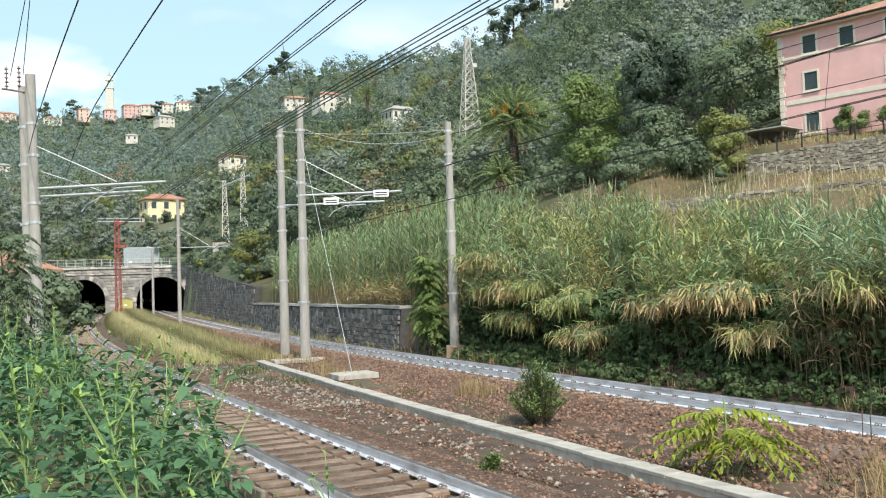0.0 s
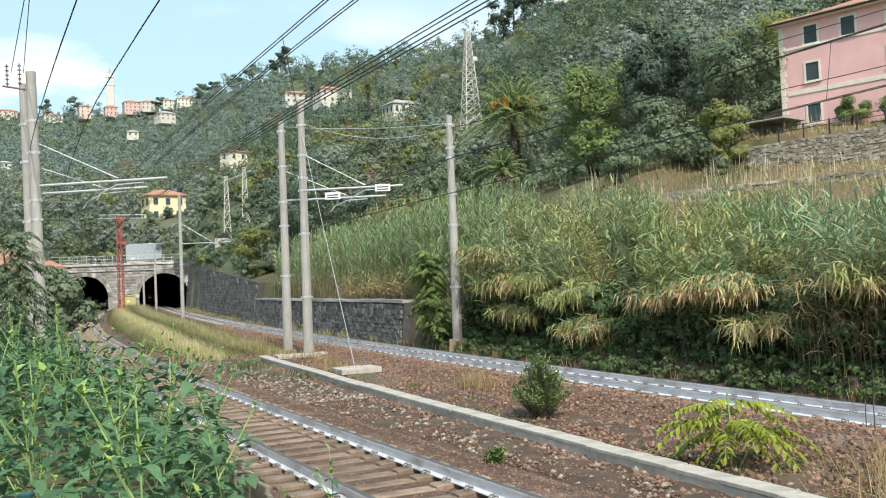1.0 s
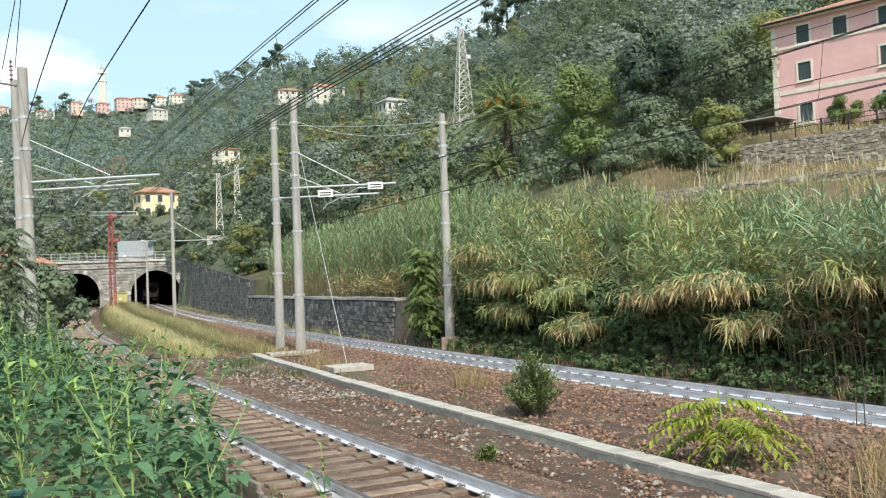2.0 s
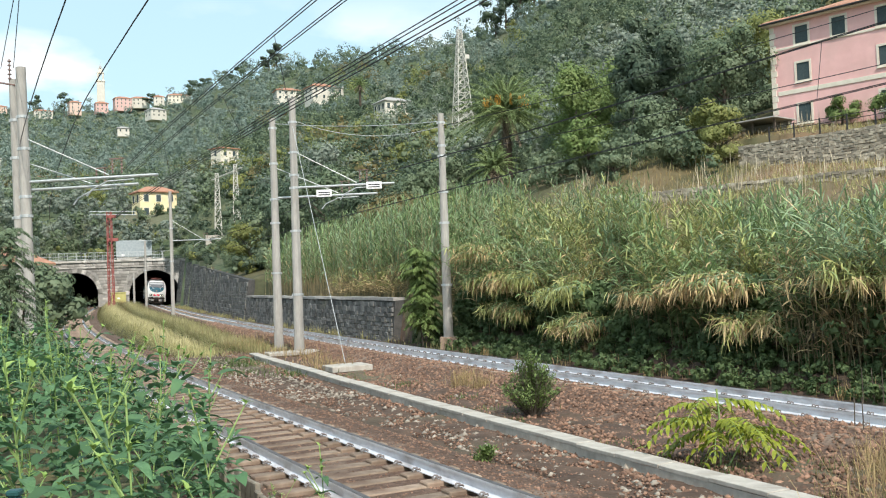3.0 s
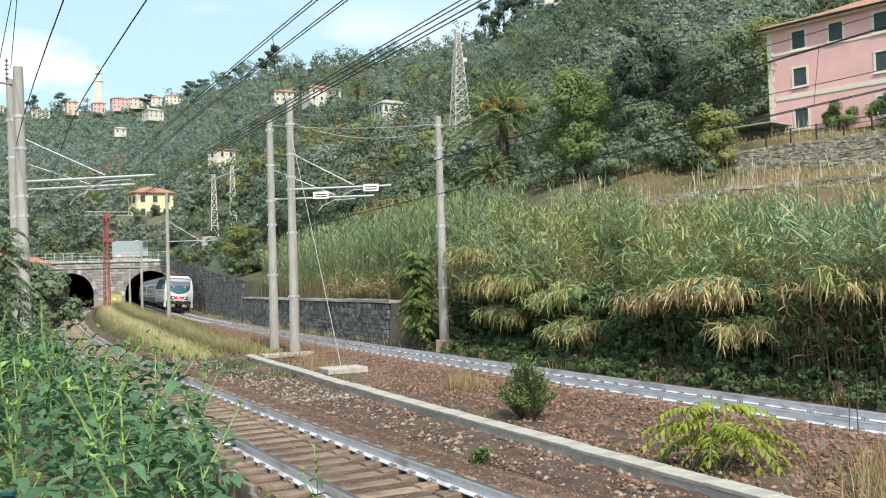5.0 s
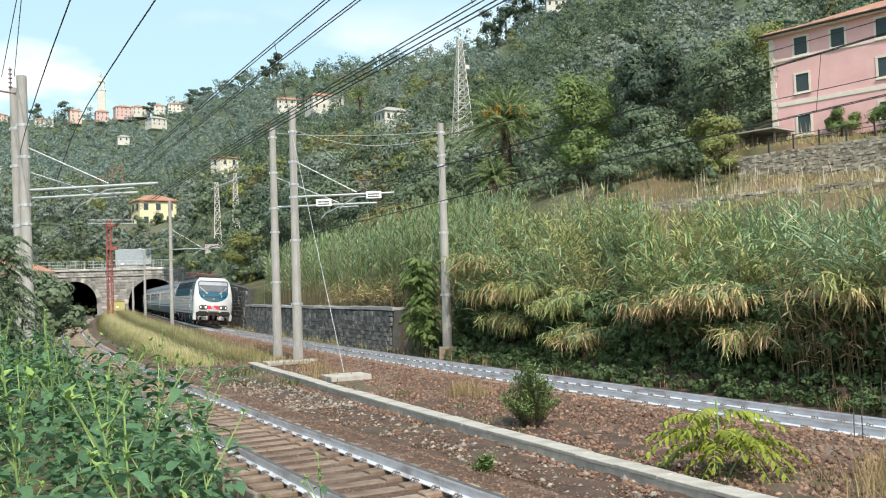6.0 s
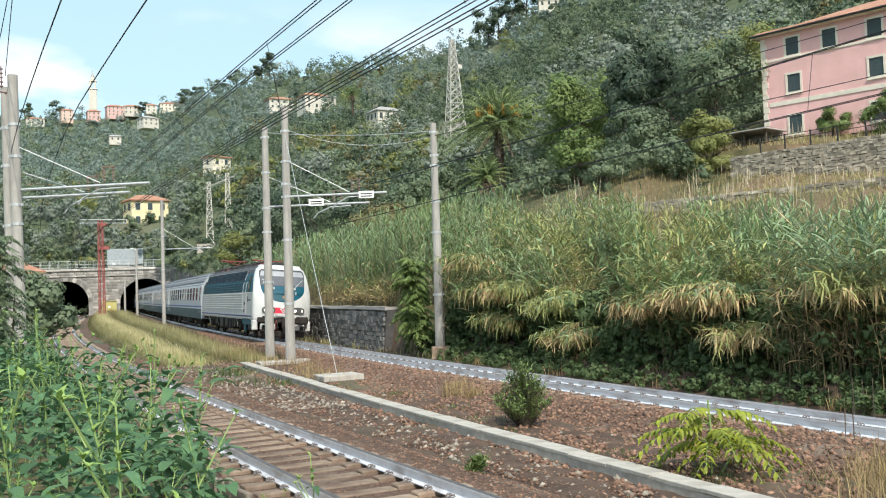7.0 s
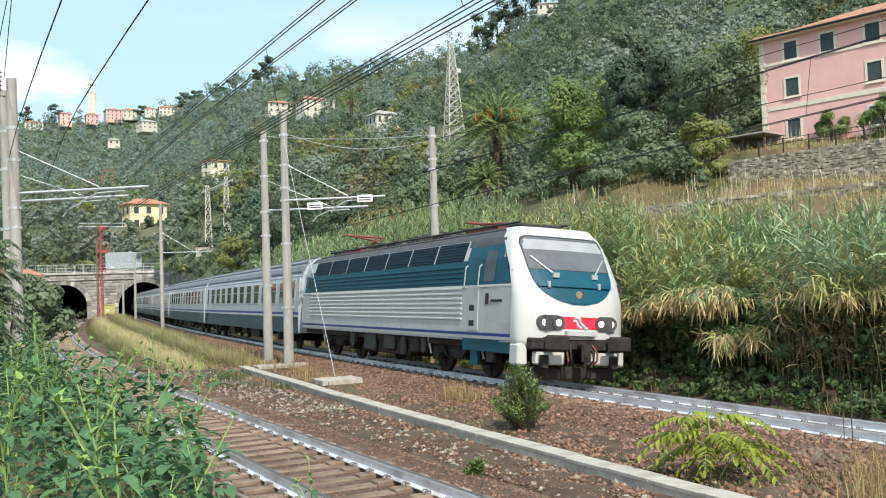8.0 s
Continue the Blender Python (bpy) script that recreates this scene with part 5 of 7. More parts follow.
near_bank = (FAR.offset(txy[:, 0], txy[:, 1]) > 11.5) & (np.degrees(np.arctan2(txy[:, 0], txy[:, 1])) < 30)
grass("terrace_grass", txy[near_bank & (patch > 0.02)], (0.25, 0.8), 0.045, G_OLIVE, "rank olive-green grass on the terrace", 12, spread=1.4)
grass("terrace_grass", txy[near_bank & (patch < -0.12)], (0.15, 0.5), 0.04, G_DRY, "bleached low grass on the terrace", 13, spread=1.6)
grass("dead_stems", txy[near_bank & (np.abs(patch) < 0.06)][::3], (0.9, 2.3), 0.035, G_STEM, "tall bleached dead stems standing on the terrace", 14, spread=0.5)


# scrub over the portal and along the top of the high wall
rngs = np.random.RandomState(90)
for mat_s, lab_s, cnt in ((F_MID, "green scrub over the tunnel portal", 120), (F_YELLOW, "yellow-green scrub over the retaining wall", 26), (F_DARK, "dark scrub over the tunnel portal", 34)):
    ch = []
    for _ in range(cnt):
        if rngs.uniform() < 0.62:
            pt = PM @ Vector((rngs.uniform(-18, 16), rngs.uniform(3.0, 22), 0))
        else:
            xx, yy = FAR.point(FAR.s_of_y(rngs.uniform(77, 160)), rngs.uniform(4.2, 9))
            pt = Vector((float(xx), float(yy), 0))
        rad = rngs.uniform(0.9, 1.9)
        ch.append(crown(np.array([pt.x, pt.y, float(ground(pt.x, pt.y)) + rad * 0.5]), rad, rad * 0.8, 6, 420, 0.25, rngs, 0.4, fine=True))
    v, f = joined(ch)
    tagged(mesh_ob("scrub", v, f, mat_s), lab_s, "scrub", kind="stuff")
# undergrowth below the trees of the house terrace
ch = []
for _ in range(230):
    xx, yy = rngs.uniform(2, 40), rngs.uniform(58, 104)
    if math.degrees(math.atan2(xx, yy)) > 24 or (xx - 19.6) * 0.799 + (yy - 59.3) * 0.602 > 1.5 and yy < 68 or (xx - 30) ** 2 + (yy - 62) ** 2 < 190 or FAR.offset(xx, yy) < 22 or ((xx - 7.3) ** 2 + (yy - 89) ** 2 < 60 and yy < 92):
        continue
    rad = rngs.uniform(1.3, 2.6)
    ch.append(crown(np.array([xx, yy, float(ground(xx, yy)) + rad * 0.4]), rad, rad * 0.8, 7, 560, 0.22, rngs, 0.4, fine=True))
v, f = joined(ch)
tagged(mesh_ob("scrub", v, f, F_MID), "green scrub between the trees of the slope", "scrub", kind="stuff")


# ---------------- pink house over the terrace ----------------
PINK = material("pink_plaster", (0.74, 0.43, 0.41), (0.82, 0.5, 0.48), 0.9, 1.2, bump=0.004, stain=(0.68, 0.43, 0.4), stain_scale=0.5, stain_at=(0.5, 0.8))
CREAM = material("cream_trim", (0.66, 0.6, 0.5), (0.76, 0.7, 0.6), 0.85, 3.0, bump=0.003)
SHUTTER = material("dark_green_shutter", (0.035, 0.055, 0.06), (0.06, 0.085, 0.09), 0.7, 8.0, bump=0.003)
TILES = material("terracotta_tiles", (0.3, 0.14, 0.09), (0.46, 0.25, 0.17), 0.9, 3.0, island=0.3, bump=0.01)
DRYSTONE = material("dry_stone", (0.25, 0.215, 0.165), (0.46, 0.41, 0.33), 0.95, 3.0, per_object=0.35, bump=0.02)
DRYSTONE_FAR = material("dry_stone_courses", (0.25, 0.215, 0.165), (0.46, 0.41, 0.33), 0.95, 3.0, island=0.4, bump=0.02)
# haze is put into two colours: pale render dulled, rose render paled
WHITEWASH = material("pale_render", (0.52, 0.49, 0.43), (0.63, 0.6, 0.54), 0.9, 0.8, bump=0.004)
YELLOWWASH = material("yellow_render", (0.74, 0.62, 0.37), (0.82, 0.72, 0.47), 0.9, 0.8)
PINKWASH = material("salmon_render", (0.6, 0.43, 0.36), (0.68, 0.51, 0.44), 0.9, 0.8)
REDWASH_HAZED = material("rose_render_hazed", (0.58, 0.36, 0.33), (0.66, 0.44, 0.41), 0.9, 0.8)
GREYROOF = material("grey_slate", (0.3, 0.29, 0.28), (0.42, 0.41, 0.4), 0.9, 2.0)


def pink_house():
    ang = math.degrees(math.atan2(60.3 - 65.7, 28.9 - 24.1))
    z0 = 11.55
    t = thing("house", pose(24.1, 65.7, z0, 0, 0, ang), "pink plastered house with cream corners and dark green shutters", "house")
    L, D, H = 19.0, 11.0, 7.55
    bm = bmesh.new()
    win = [(xw, zw) for xw in (2.3, 4.9, 7.9, 10.6, 13.6, 16.4) for zw in (1.2, 4.05, 6.6) if zw > 6 or xw not in (4.9, 10.6)]
    # front wall pierced by its windows
    xs = sorted({0.0, L} | {v for xw, _ in win for v in (xw - 0.46, xw + 0.46)})
    zs = sorted({0.0, H} | {v for _, zw in win for v in (zw - 0.6, zw + 0.6)})
    for i in range(len(xs) - 1):
        for j in range(len(zs) - 1):
            cx, cz = (xs[i] + xs[i + 1]) / 2, (zs[j] + zs[j + 1]) / 2
            if not any(abs(cx - xw) < 0.46 and abs(cz - zw) < 0.6 for xw, zw in win):
                box(bm, xs[i], xs[i + 1], 0, 0.35, zs[j], zs[j + 1])
    bmesh.ops.remove_doubles(bm, verts=bm.verts, dist=0.001)
    part("front_wall", bm, PINK, t)
    part("side_wall", boxed(0, 0.35, 0.35, D, 0, H), PINK, t)
    part("side_wall", boxed(L - 0.35, L, 0.35, D, 0, H), PINK, t)
    part("rear_wall", boxed(0.35, L - 0.35, D - 0.35, D, 0, H), PINK, t)
    for k in range(17):
        w = 0.42 if k % 2 else 0.3
        part("quoin", boxed(-0.03, w, -0.035, 0.3, 0.02 + k * 0.44, 0.43 + k * 0.44, 0.01), CREAM, t)
    for zb in (2.6, 5.75):
        part("string_course", boxed(0.45, L, -0.05, 0.0, zb, zb + (0.3 if zb < 4 else 0.16), 0.01), CREAM, t)
    for xw, zw in win:
        fr = mesh_ob("window", [(xw + sx * 0.6, -0.04, zw + sz * 0.74) for sx, sz in ((-1, -1), (1, -1), (1, 1), (-1, 1))] + [(xw + sx * 0.46, -0.04, zw + sz * 0.6) for sx, sz in ((-1, -1), (1, -1), (1, 1), (-1, 1))]
                     + [(xw + sx * 0.6, 0.02, zw + sz * 0.74) for sx, sz in ((-1, -1), (1, -1), (1, 1), (-1, 1))] + [(xw + sx * 0.46, 0.3, zw + sz * 0.6) for sx, sz in ((-1, -1), (1, -1), (1, 1), (-1, 1))],
                     [(0, 1, 5, 4), (1, 2, 6, 5), (2, 3, 7, 6), (3, 0, 4, 7), (0, 8, 9, 1), (1, 9, 10, 2), (2, 10, 11, 3), (3, 11, 8, 0), (4, 5, 13, 12), (5, 6, 14, 13), (6, 7, 15, 14), (7, 4, 12, 15)], CREAM, t, "cream window surround")
        for sx in (-1, 1):
            bm = boxed(xw + (sx - 1) * 0.23, xw + (sx + 1) * 0.23, 0.02, 0.07, zw - 0.59, zw + 0.59, 0.008)
            part("shutter", bm, SHUTTER, fr, "closed dark green shutter")
        part("sill", boxed(xw - 0.64, xw + 0.64, -0.1, 0.0, zw - 0.81, zw - 0.74, 0.01), CREAM, fr)
    # hipped tiled roof with a wooden eave and gutter
    part("eave", boxed(-0.42, L + 0.42, -0.46, D + 0.46, H, H + 0.12, 0.02), CREAM, t)
    e, rz = 0.5, 2.3
    v = [(-e, -e, H + 0.13), (L + e, -e, H + 0.13), (L + e, D + e, H + 0.13), (-e, D + e, H + 0.13), (5.2, D / 2, H + rz), (L - 5.2, D / 2, H + rz)]
    mesh_ob("roof", v, [(0, 1, 5, 4), (1, 2, 5), (2, 3, 4, 5), (3, 0, 4), (3, 2, 1, 0)], TILES, t, "low hipped terracotta roof")
    bm = bmesh.new()
    for k in range(66):
        x = -e + 0.1 + k * 0.305
        rod(bm, (x, -e - 0.03, H + 0.16), (x, -e + 1.1, H + 0.16 + 0.41), 0.07, 0.07, 6)
    o = part("eave_tiles", bm, TILES, t)
    tagged(o, kind="stuff")
    bm = bmesh.new()
    rod(bm, (-e, -e - 0.1, H + 0.12), (L + e, -e - 0.1, H + 0.12), 0.08, 0.08, 8)
    part("gutter", bm, DARK_STEEL, t)
    bm = bmesh.new()
    rod(bm, (9.0, D / 2, H + 2.0), (9.0, D / 2, H + 4.6), 0.03)
    for k in range(4):
        rod(bm, (8.4, D / 2, H + 3.6 + k * 0.25), (9.6, D / 2, H + 3.6 + k * 0.25), 0.015)
    part("aerial", bm, STEEL, t)


pink_house()


def pergola():
    t = thing("shed", pose(20.7, 64.4, 9.9, 0, 0, -50), "grey weathered timber lean-to beside the pink house", "shed")
    for x in (0, 1.6, 3.2):
        part("post", boxed(x - 0.06, x + 0.06, -0.06, 0.06, -0.3, 2.2), BARK, t)
    part("roof", boxed(-0.3, 3.5, -0.5, 2.2, 2.2, 2.3, 0.02), GREYROOF, t)
    part("back", boxed(-0.1, 3.3, 1.9, 2.0, -0.3, 2.2), GREYROOF, t)


pergola()


def dry_wall(name, a, b, z0, z1, thick, label, seed, size=(0.5, 0.26), limit=300):
    a, b = Vector(a), Vector(b)
    d = b - a
    ang = math.degrees(math.atan2(d.y, d.x))
    L = d.length
    w = part(name, boxed(0, L, 0.06, thick, z0, z1), DARK_MORTAR)
    w.matrix_world = pose(a.x, a.y, 0, 0, 0, ang)
    tagged(w, label, "stone wall", kind="structure")
    rng = random.Random(seed)
    shapes = []
    for k in range(5):
        bm = boxed(-0.5, 0.5, -0.5, 0.5, -0.5, 0.5, 0.13)
        for q in bm.verts:
            q.co += Vector((rng.uniform(-0.09, 0.09), rng.uniform(-0.06, 0.06), rng.uniform(-0.09, 0.09)))
        o = part("stone", bm, DRYSTONE, w)
        shapes.append(o.data)
        bpy.data.objects.remove(o)
    z, n, rest = z0, 0, []
    while z < z1:
        h = size[1] * rng.uniform(0.7, 1.25)
        x = rng.uniform(-0.2, 0.1)
        while x < L:
            wd = size[0] * rng.uniform(0.5, 1.5)
            m = Matrix.LocRotScale((x + wd / 2, 0.05 + rng.uniform(-0.02, 0.02), z + h / 2 + rng.uniform(-0.02, 0.02)), Euler((0, rng.uniform(-0.08, 0.08), 0)), (wd * 0.97, 0.2, h * 0.94))
            me = rng.choice(shapes)
            if n < limit:
                o = new("stone", me)
                o.parent = w
                o.matrix_basis = m
            else:
                rest.append((np.array([tuple(m @ (Vector(q) * 0.5 + Vector((rng.uniform(-0.13, 0.13), rng.uniform(-0.1, 0.1), rng.uniform(-0.16, 0.16))))) for q in BLOCK_V]), BLOCK_F))
            x += wd
            n += 1
        z += h
    if rest:
        v, f, k = [], [], 0
        for a2, b2 in rest:
            v.append(a2)
            f += [tuple(q + k for q in p) for p in b2]
            k += len(a2)
        tagged(mesh_ob("stone_courses", np.concatenate(v), f, DRYSTONE_FAR, w), kind="stuff")


dry_wall("wall_terrace", (19.5, 59.2), (30.0, 45.3), 7.0, 9.85, 1.8, "pale dry-stone terrace wall below the pink house", 3, (0.27, 0.13), 235)
dry_wall("wall_lower_terrace", (9.6, 52.0), (22.0, 38.5), 5.2, 6.45, 0.6, "low tumbled dry-stone wall behind the reeds", 4, (0.28, 0.14), 235)


def terrace_rail():
    t = thing("railing", pose(21.0, 58.2, 10.4, 0, 0, -53), "thin grey garden railing on the terrace wall", "railing")
    for k in range(9):
        part("post", boxed(k * 1.7 - 0.04, k * 1.7 + 0.04, -0.03, 0.03, -0.6, 0.6), DARK_STEEL, t)
    for z in (0.25, 0.52):
        part("rail", boxed(0, 13.6, -0.018, 0.018, z, z + 0.035), DARK_STEEL, t)


terrace_rail()
for k, (x, y, r, h, m, lab) in enumerate(((27.0, 61.4, 1.1, 2.2, F_BRIGHT, "green fig bush against the pink house"), (28.9, 58.0, 1.5, 3.0, F_BRIGHT, "leafy green bush in the house garden"), (17.6, 60.2, 1.1, 1.6, F_YELLOW, "yellow-green shrub on the terrace edge"),
                                          (19.0, 61.5, 1.6, 2.6, F_YELLOW, "yellowing shrub below the terrace"), (15.5, 60.5, 1.4, 1.9, F_MID, "low green scrub on the terrace"), (11.5, 60.0, 1.5, 2.0, F_MID, "low green scrub over the reeds"))):
    tree(x, y, r, h, m, 0, 0.13, lab, 300 + k, lift=0.0, category="bush", fine=3200)


# ---------------- villas on the hill ----------------
def villa(x, y, z, w, d, h, turn, wall, roof, label, rows=2, cols=3, hip=0.22, eave=0.5):
    """A small Ligurian house: walls, hipped roof, shuttered windows on the sides that show."""
    if math.hypot(x, y) > 600:
        w, h = w * 0.85, h * 0.72
    face = math.degrees(math.atan2(x, y))
    far = math.hypot(x, y)
    z = float(ground(x, y)) + 1.0 if 240 < far < 600 else max(z, float(ground(x, y)) - 0.6) - (6.3 if far > 600 else 0.8)
    t = thing("house", pose(x, y, z, 0, 0, -face + turn), label, "house")
    part("wall", boxed(-w / 2, w / 2, -d / 2, d / 2, -2.0, h), wall, t)
    v = [(-w / 2 - eave, -d / 2 - eave, h), (w / 2 + eave, -d / 2 - eave, h), (w / 2 + eave, d / 2 + eave, h), (-w / 2 - eave, d / 2 + eave, h)]
    v += [(a, b, c + 0.25) for a, b, c in v] + [(-w * 0.2, 0, h + 0.25 + hip * min(w, d)), (w * 0.2, 0, h + 0.25 + hip * min(w, d))]
    mesh_ob("roof", v, [(3, 2, 1, 0), (0, 1, 5, 4), (1, 2, 6, 5), (2, 3, 7, 6), (3, 0, 4, 7), (4, 5, 9, 8), (5, 6, 9), (6, 7, 8, 9), (7, 4, 8)], roof, t)
    wh = h / rows
    for side in range(2):
        n = cols if side == 0 else max(1, cols - 1)
        span = w if side == 0 else d
        for i in range(n):
            for j in range(rows):
                c = -span / 2 + span * (i + 0.5) / n
                z0 = j * wh + wh * 0.32
                if side == 0:
                    fr = part("window", boxed(c - 0.62, c + 0.62, -d / 2 - 0.05, -d / 2 + 0.05, z0 - 0.12, z0 + wh * 0.5 + 0.12), CREAM, t)
                    part("shutter", boxed(c - 0.48, c + 0.48, -d / 2 - 0.09, -d / 2 - 0.04, z0, z0 + wh * 0.5), SHUTTER, fr)
                else:
                    for sx in (-1, 1):
                        fr = part("window", boxed(sx * w / 2 - 0.05, sx * w / 2 + 0.05, c - 0.62, c + 0.62, z0 - 0.12, z0 + wh * 0.5 + 0.12), CREAM, t)
                        part("shutter", boxed(sx * w / 2 - 0.09, sx * w / 2 + 0.09, c - 0.48, c + 0.48, z0, z0 + wh * 0.5), SHUTTER, fr)
    return t


villa(-11.8, 299.8, 62.0, 9.5, 8, 3.6, 28, WHITEWASH, GREYROOF, "cream villa with a pale hipped roof on the wooded slope", 1, 4)
villa(-44.5, 382.4, 83.0, 10, 8, 5.6, 25, WHITEWASH, TILES, "white villa with stepped terraces on the hillside", 2, 3)
villa(-64.3, 425, 97.0, 11, 7, 4.5, 15, WHITEWASH, TILES, "white villa with a low tiled roof under the ridge", 2, 4)
villa(-38.5, 384, 83.0, 6, 6, 2.8, 10, WHITEWASH, GREYROOF, "white annexe beside a hillside villa", 1, 2)
villa(-62.2, 283.3, 42.0, 6.4, 5, 6.2, 35, CREAM, TILES, "small cream house above the lattice poles", 2, 2, 0.12)
villa(-59.6, 201.6, 17.9, 7.8, 5.8, 5.6, 18, YELLOWWASH, TILES, "bright yellow two-storey house on the slope", 2, 3)
villa(-161, 366, 46.5, 8, 7, 2.6, 5, PINKWASH, GREYROOF, "low pink house with a flat roof among trees", 1, 3, 0.05)
villa(-150.8, 370.5, 46.5, 9, 7, 2.4, 5, PINKWASH, TILES, "low terracotta-roofed house among trees", 1, 3, 0.08)
villa(-210.2, 453.6, 76.5, 5, 6, 5, 10, WHITEWASH, GREYROOF, "small white house on the slope", 2, 1)
villa(-186.2, 570.4, 103.8, 8, 6, 4, 5, WHITEWASH, GREYROOF, "small white cottage below the ridge", 1, 2)
villa(-190.1, 652.9, 127.6, 13, 10, 7, 25, WHITEWASH, GREYROOF, "white house with a gabled front below the village", 2, 3)
villa(-211, 792.4, 164.8, 22, 10, 8, 8, CREAM, TILES, "long cream house on the ridge", 2, 6)
villa(-250, 812.4, 167.0, 17, 10, 9, 8, WHITEWASH, TILES, "pale village house on the ridge", 2, 4)
villa(-262, 803, 163.5, 16, 10, 12, 12, REDWASH_HAZED, TILES, "tall rose-red village house on the ridge", 3, 4)
villa(-279, 800, 161.5, 12, 10, 9, 8, REDWASH_HAZED, TILES, "rose-red village house beside the church", 2, 3)
villa(-230, 800, 166.0, 10, 8, 8, 4, WHITEWASH, TILES, "small pale house between ridge trees", 2, 2)
villa(-300, 795.4, 160.2, 11, 9, 12, 12, PINKWASH, TILES, "tall salmon house on the ridge", 3, 2)
villa(-322.8, 786.3, 156.5, 17, 8, 6, 8, WHITEWASH, TILES, "low white house on the ridge", 2, 4)
villa(-367.6, 799.5, 163.0, 18, 9, 8, 8, PINKWASH, TILES, "village house at the end of the ridge", 2, 4)
villa(70.5, 322.4, 87.5, 9, 7, 5, 12, YELLOWWASH, TILES, "small ochre house high on the slope", 1, 3)
villa(102.8, 334.6, 96.8, 4, 4, 3, 12, WHITEWASH, GREYROOF, "tiny white hut high on the slope", 1, 1)
villa(52.0, 372.0, 104.0, 8, 6, 3, 5, WHITEWASH, GREYROOF, "grey-roofed house high on the slope", 1, 3)
villa(-43.5, 92.5, 2.4, 7, 8, 3.6, 35, WHITEWASH, TILES, "red-tiled cottage beside the line", 1, 2, 0.3)


def church_tower():
    x, y, z = -296.3, 850, 175
    t = thing("church_tower", pose(x, y, z, 0, 0, 18), "pale stone church bell tower rising over the ridge village", "church tower")
    part("shaft", boxed(-3.4, 3.4, -3.4, 3.4, -10, 17, 0.2), WHITEWASH, t)
    part("cornice", boxed(-3.9, 3.9, -3.9, 3.9, 17, 17.8, 0.2), CREAM, t)
    bm = bmesh.new()
    for i in (-1, 1):
        for j in (-1, 1):
            box(bm, i * 2.2 - 0.7, i * 2.2 + 0.7, j * 2.2 - 0.7, j * 2.2 + 0.7, 17.8, 24.5)
    part("belfry", bm, WHITEWASH, t)
    part("cornice", boxed(-3.3, 3.3, -3.3, 3.3, 24.5, 25.2, 0.2), CREAM, t)
    part("lantern", boxed(-1.7, 1.7, -1.7, 1.7, 25.2, 29.0, 0.3), WHITEWASH, t)
    bm = bmesh.new()
    rod(bm, (0, 0, 29), (0, 0, 32.5), 1.9, 0.3, 10)
    rod(bm, (0, 0, 32.5), (0, 0, 35), 0.12, 0.08, 6)
    part("spire", bm, GREYROOF, t)


church_tower()
# ridge trees that stand out against the sky
for k, (x, y, r, h) in enumerate(((-335, 800, 7, 17), (-311, 801, 9, 20), (-195, 776, 9, 17), (-186, 740, 8, 15), (-240, 806, 5, 16), (-166, 700, 6, 15), (-150, 690, 5, 16), (-143, 680, 3, 17), (-120, 610, 6, 14), (-95, 560, 7, 13), (-88, 545, 6, 16))):
    tree(x, y, r, h, F_DARK, 420, 1.5, "dark umbrella pine on the ridge", 400 + k, lift=0.5, lobes=9, flat=0.6)
for k, (x, y) in enumerate(((34, 402), (40, 398), (46, 398), (52, 392), (30, 408), (59, 385), (66, 380))):
    tree(x, y, 8, 17, F_DARK, 700, 1.0, "dark tall pine on the crest of the hill", 420 + k, lift=0.2, lobes=10)


# ---------------- lattice towers ----------------
def lattice(name, m, h, w0, w1, levels, thick, mat, label, cross=True):
    t = thing(name, m, label, "lattice tower")
    c = lambda k, i, j: Vector((i * (w0 + (w1 - w0) * k) / 2, j * (w0 + (w1 - w0) * k) / 2, h * k))
    for i in (-1, 1):
        for j in (-1, 1):
            bm = bmesh.new()
            rod(bm, c(-0.08, i, j), c(1, i, j), thick, thick * 0.6, 4)
            part("leg", bm, mat, t)
    for q in range(levels):
        k0, k1 = (q / levels) ** 0.8, ((q + 1) / levels) ** 0.8
        bm = bmesh.new()
        for a, b in (((-1, -1), (1, -1)), ((1, -1), (1, 1)), ((1, 1), (-1, 1)), ((-1, 1), (-1, -1))):
            rod(bm, c(k0, *a), c(k1, *b), thick * 0.5, thick * 0.5, 4)
            rod(bm, c(k0, *b), c(k1, *a), thick * 0.5, thick * 0.5, 4)
            rod(bm, c(k1, *a), c(k1, *b), thick * 0.5, thick * 0.5, 4)
        part("bracing", bm, mat, t)
    return t


PYLON = material("pale_galvanised", (0.5, 0.48, 0.44), (0.66, 0.63, 0.58), 0.6, 6.0, metal=0.2)
p = lattice("pylon", pose(8.0, 230, 33.5, 0, 0, 20), 29.8, 5.0, 0.9, 13, 0.16, PYLON, "tall pale steel lattice pylon on the hillside")
bm = bmesh.new()
rod(bm, (-0.2, 0, 29.5), (-0.2, 0, 33), 0.06)
box(bm, 1.0, 2.2, -0.5, 0.5, 22.6, 23.6)
part("antenna", bm, PYLON, p)
for x, y, top in ((-35.2, 154.0, 21.0), (-31.5, 150.8, 21.9)):
    z = float(ground(x, y)) - 0.3
    lattice("lattice_pole", pose(x, y, z, 0, 0, 10), top - z, 1.25, 0.5, 9, 0.08, PYLON, "slim pale steel lattice pole over the retaining wall")
bm = bmesh.new()
rod(bm, (-36.3, 154.8, 20.0), (-30.2, 149.8, 21.3), 0.1, 0.1, 6)
o = tagged(part("crossbeam", bm, PYLON), "steel crossbeam joining two lattice poles", "beam")


slab("parapet", pose(-31.5, 142.5, float(ground(-31.5, 142.5)) - 0.4, 0, 0, 20), 6.0, 0.5, 1.9, "pale concrete parapet above the retaining wall")


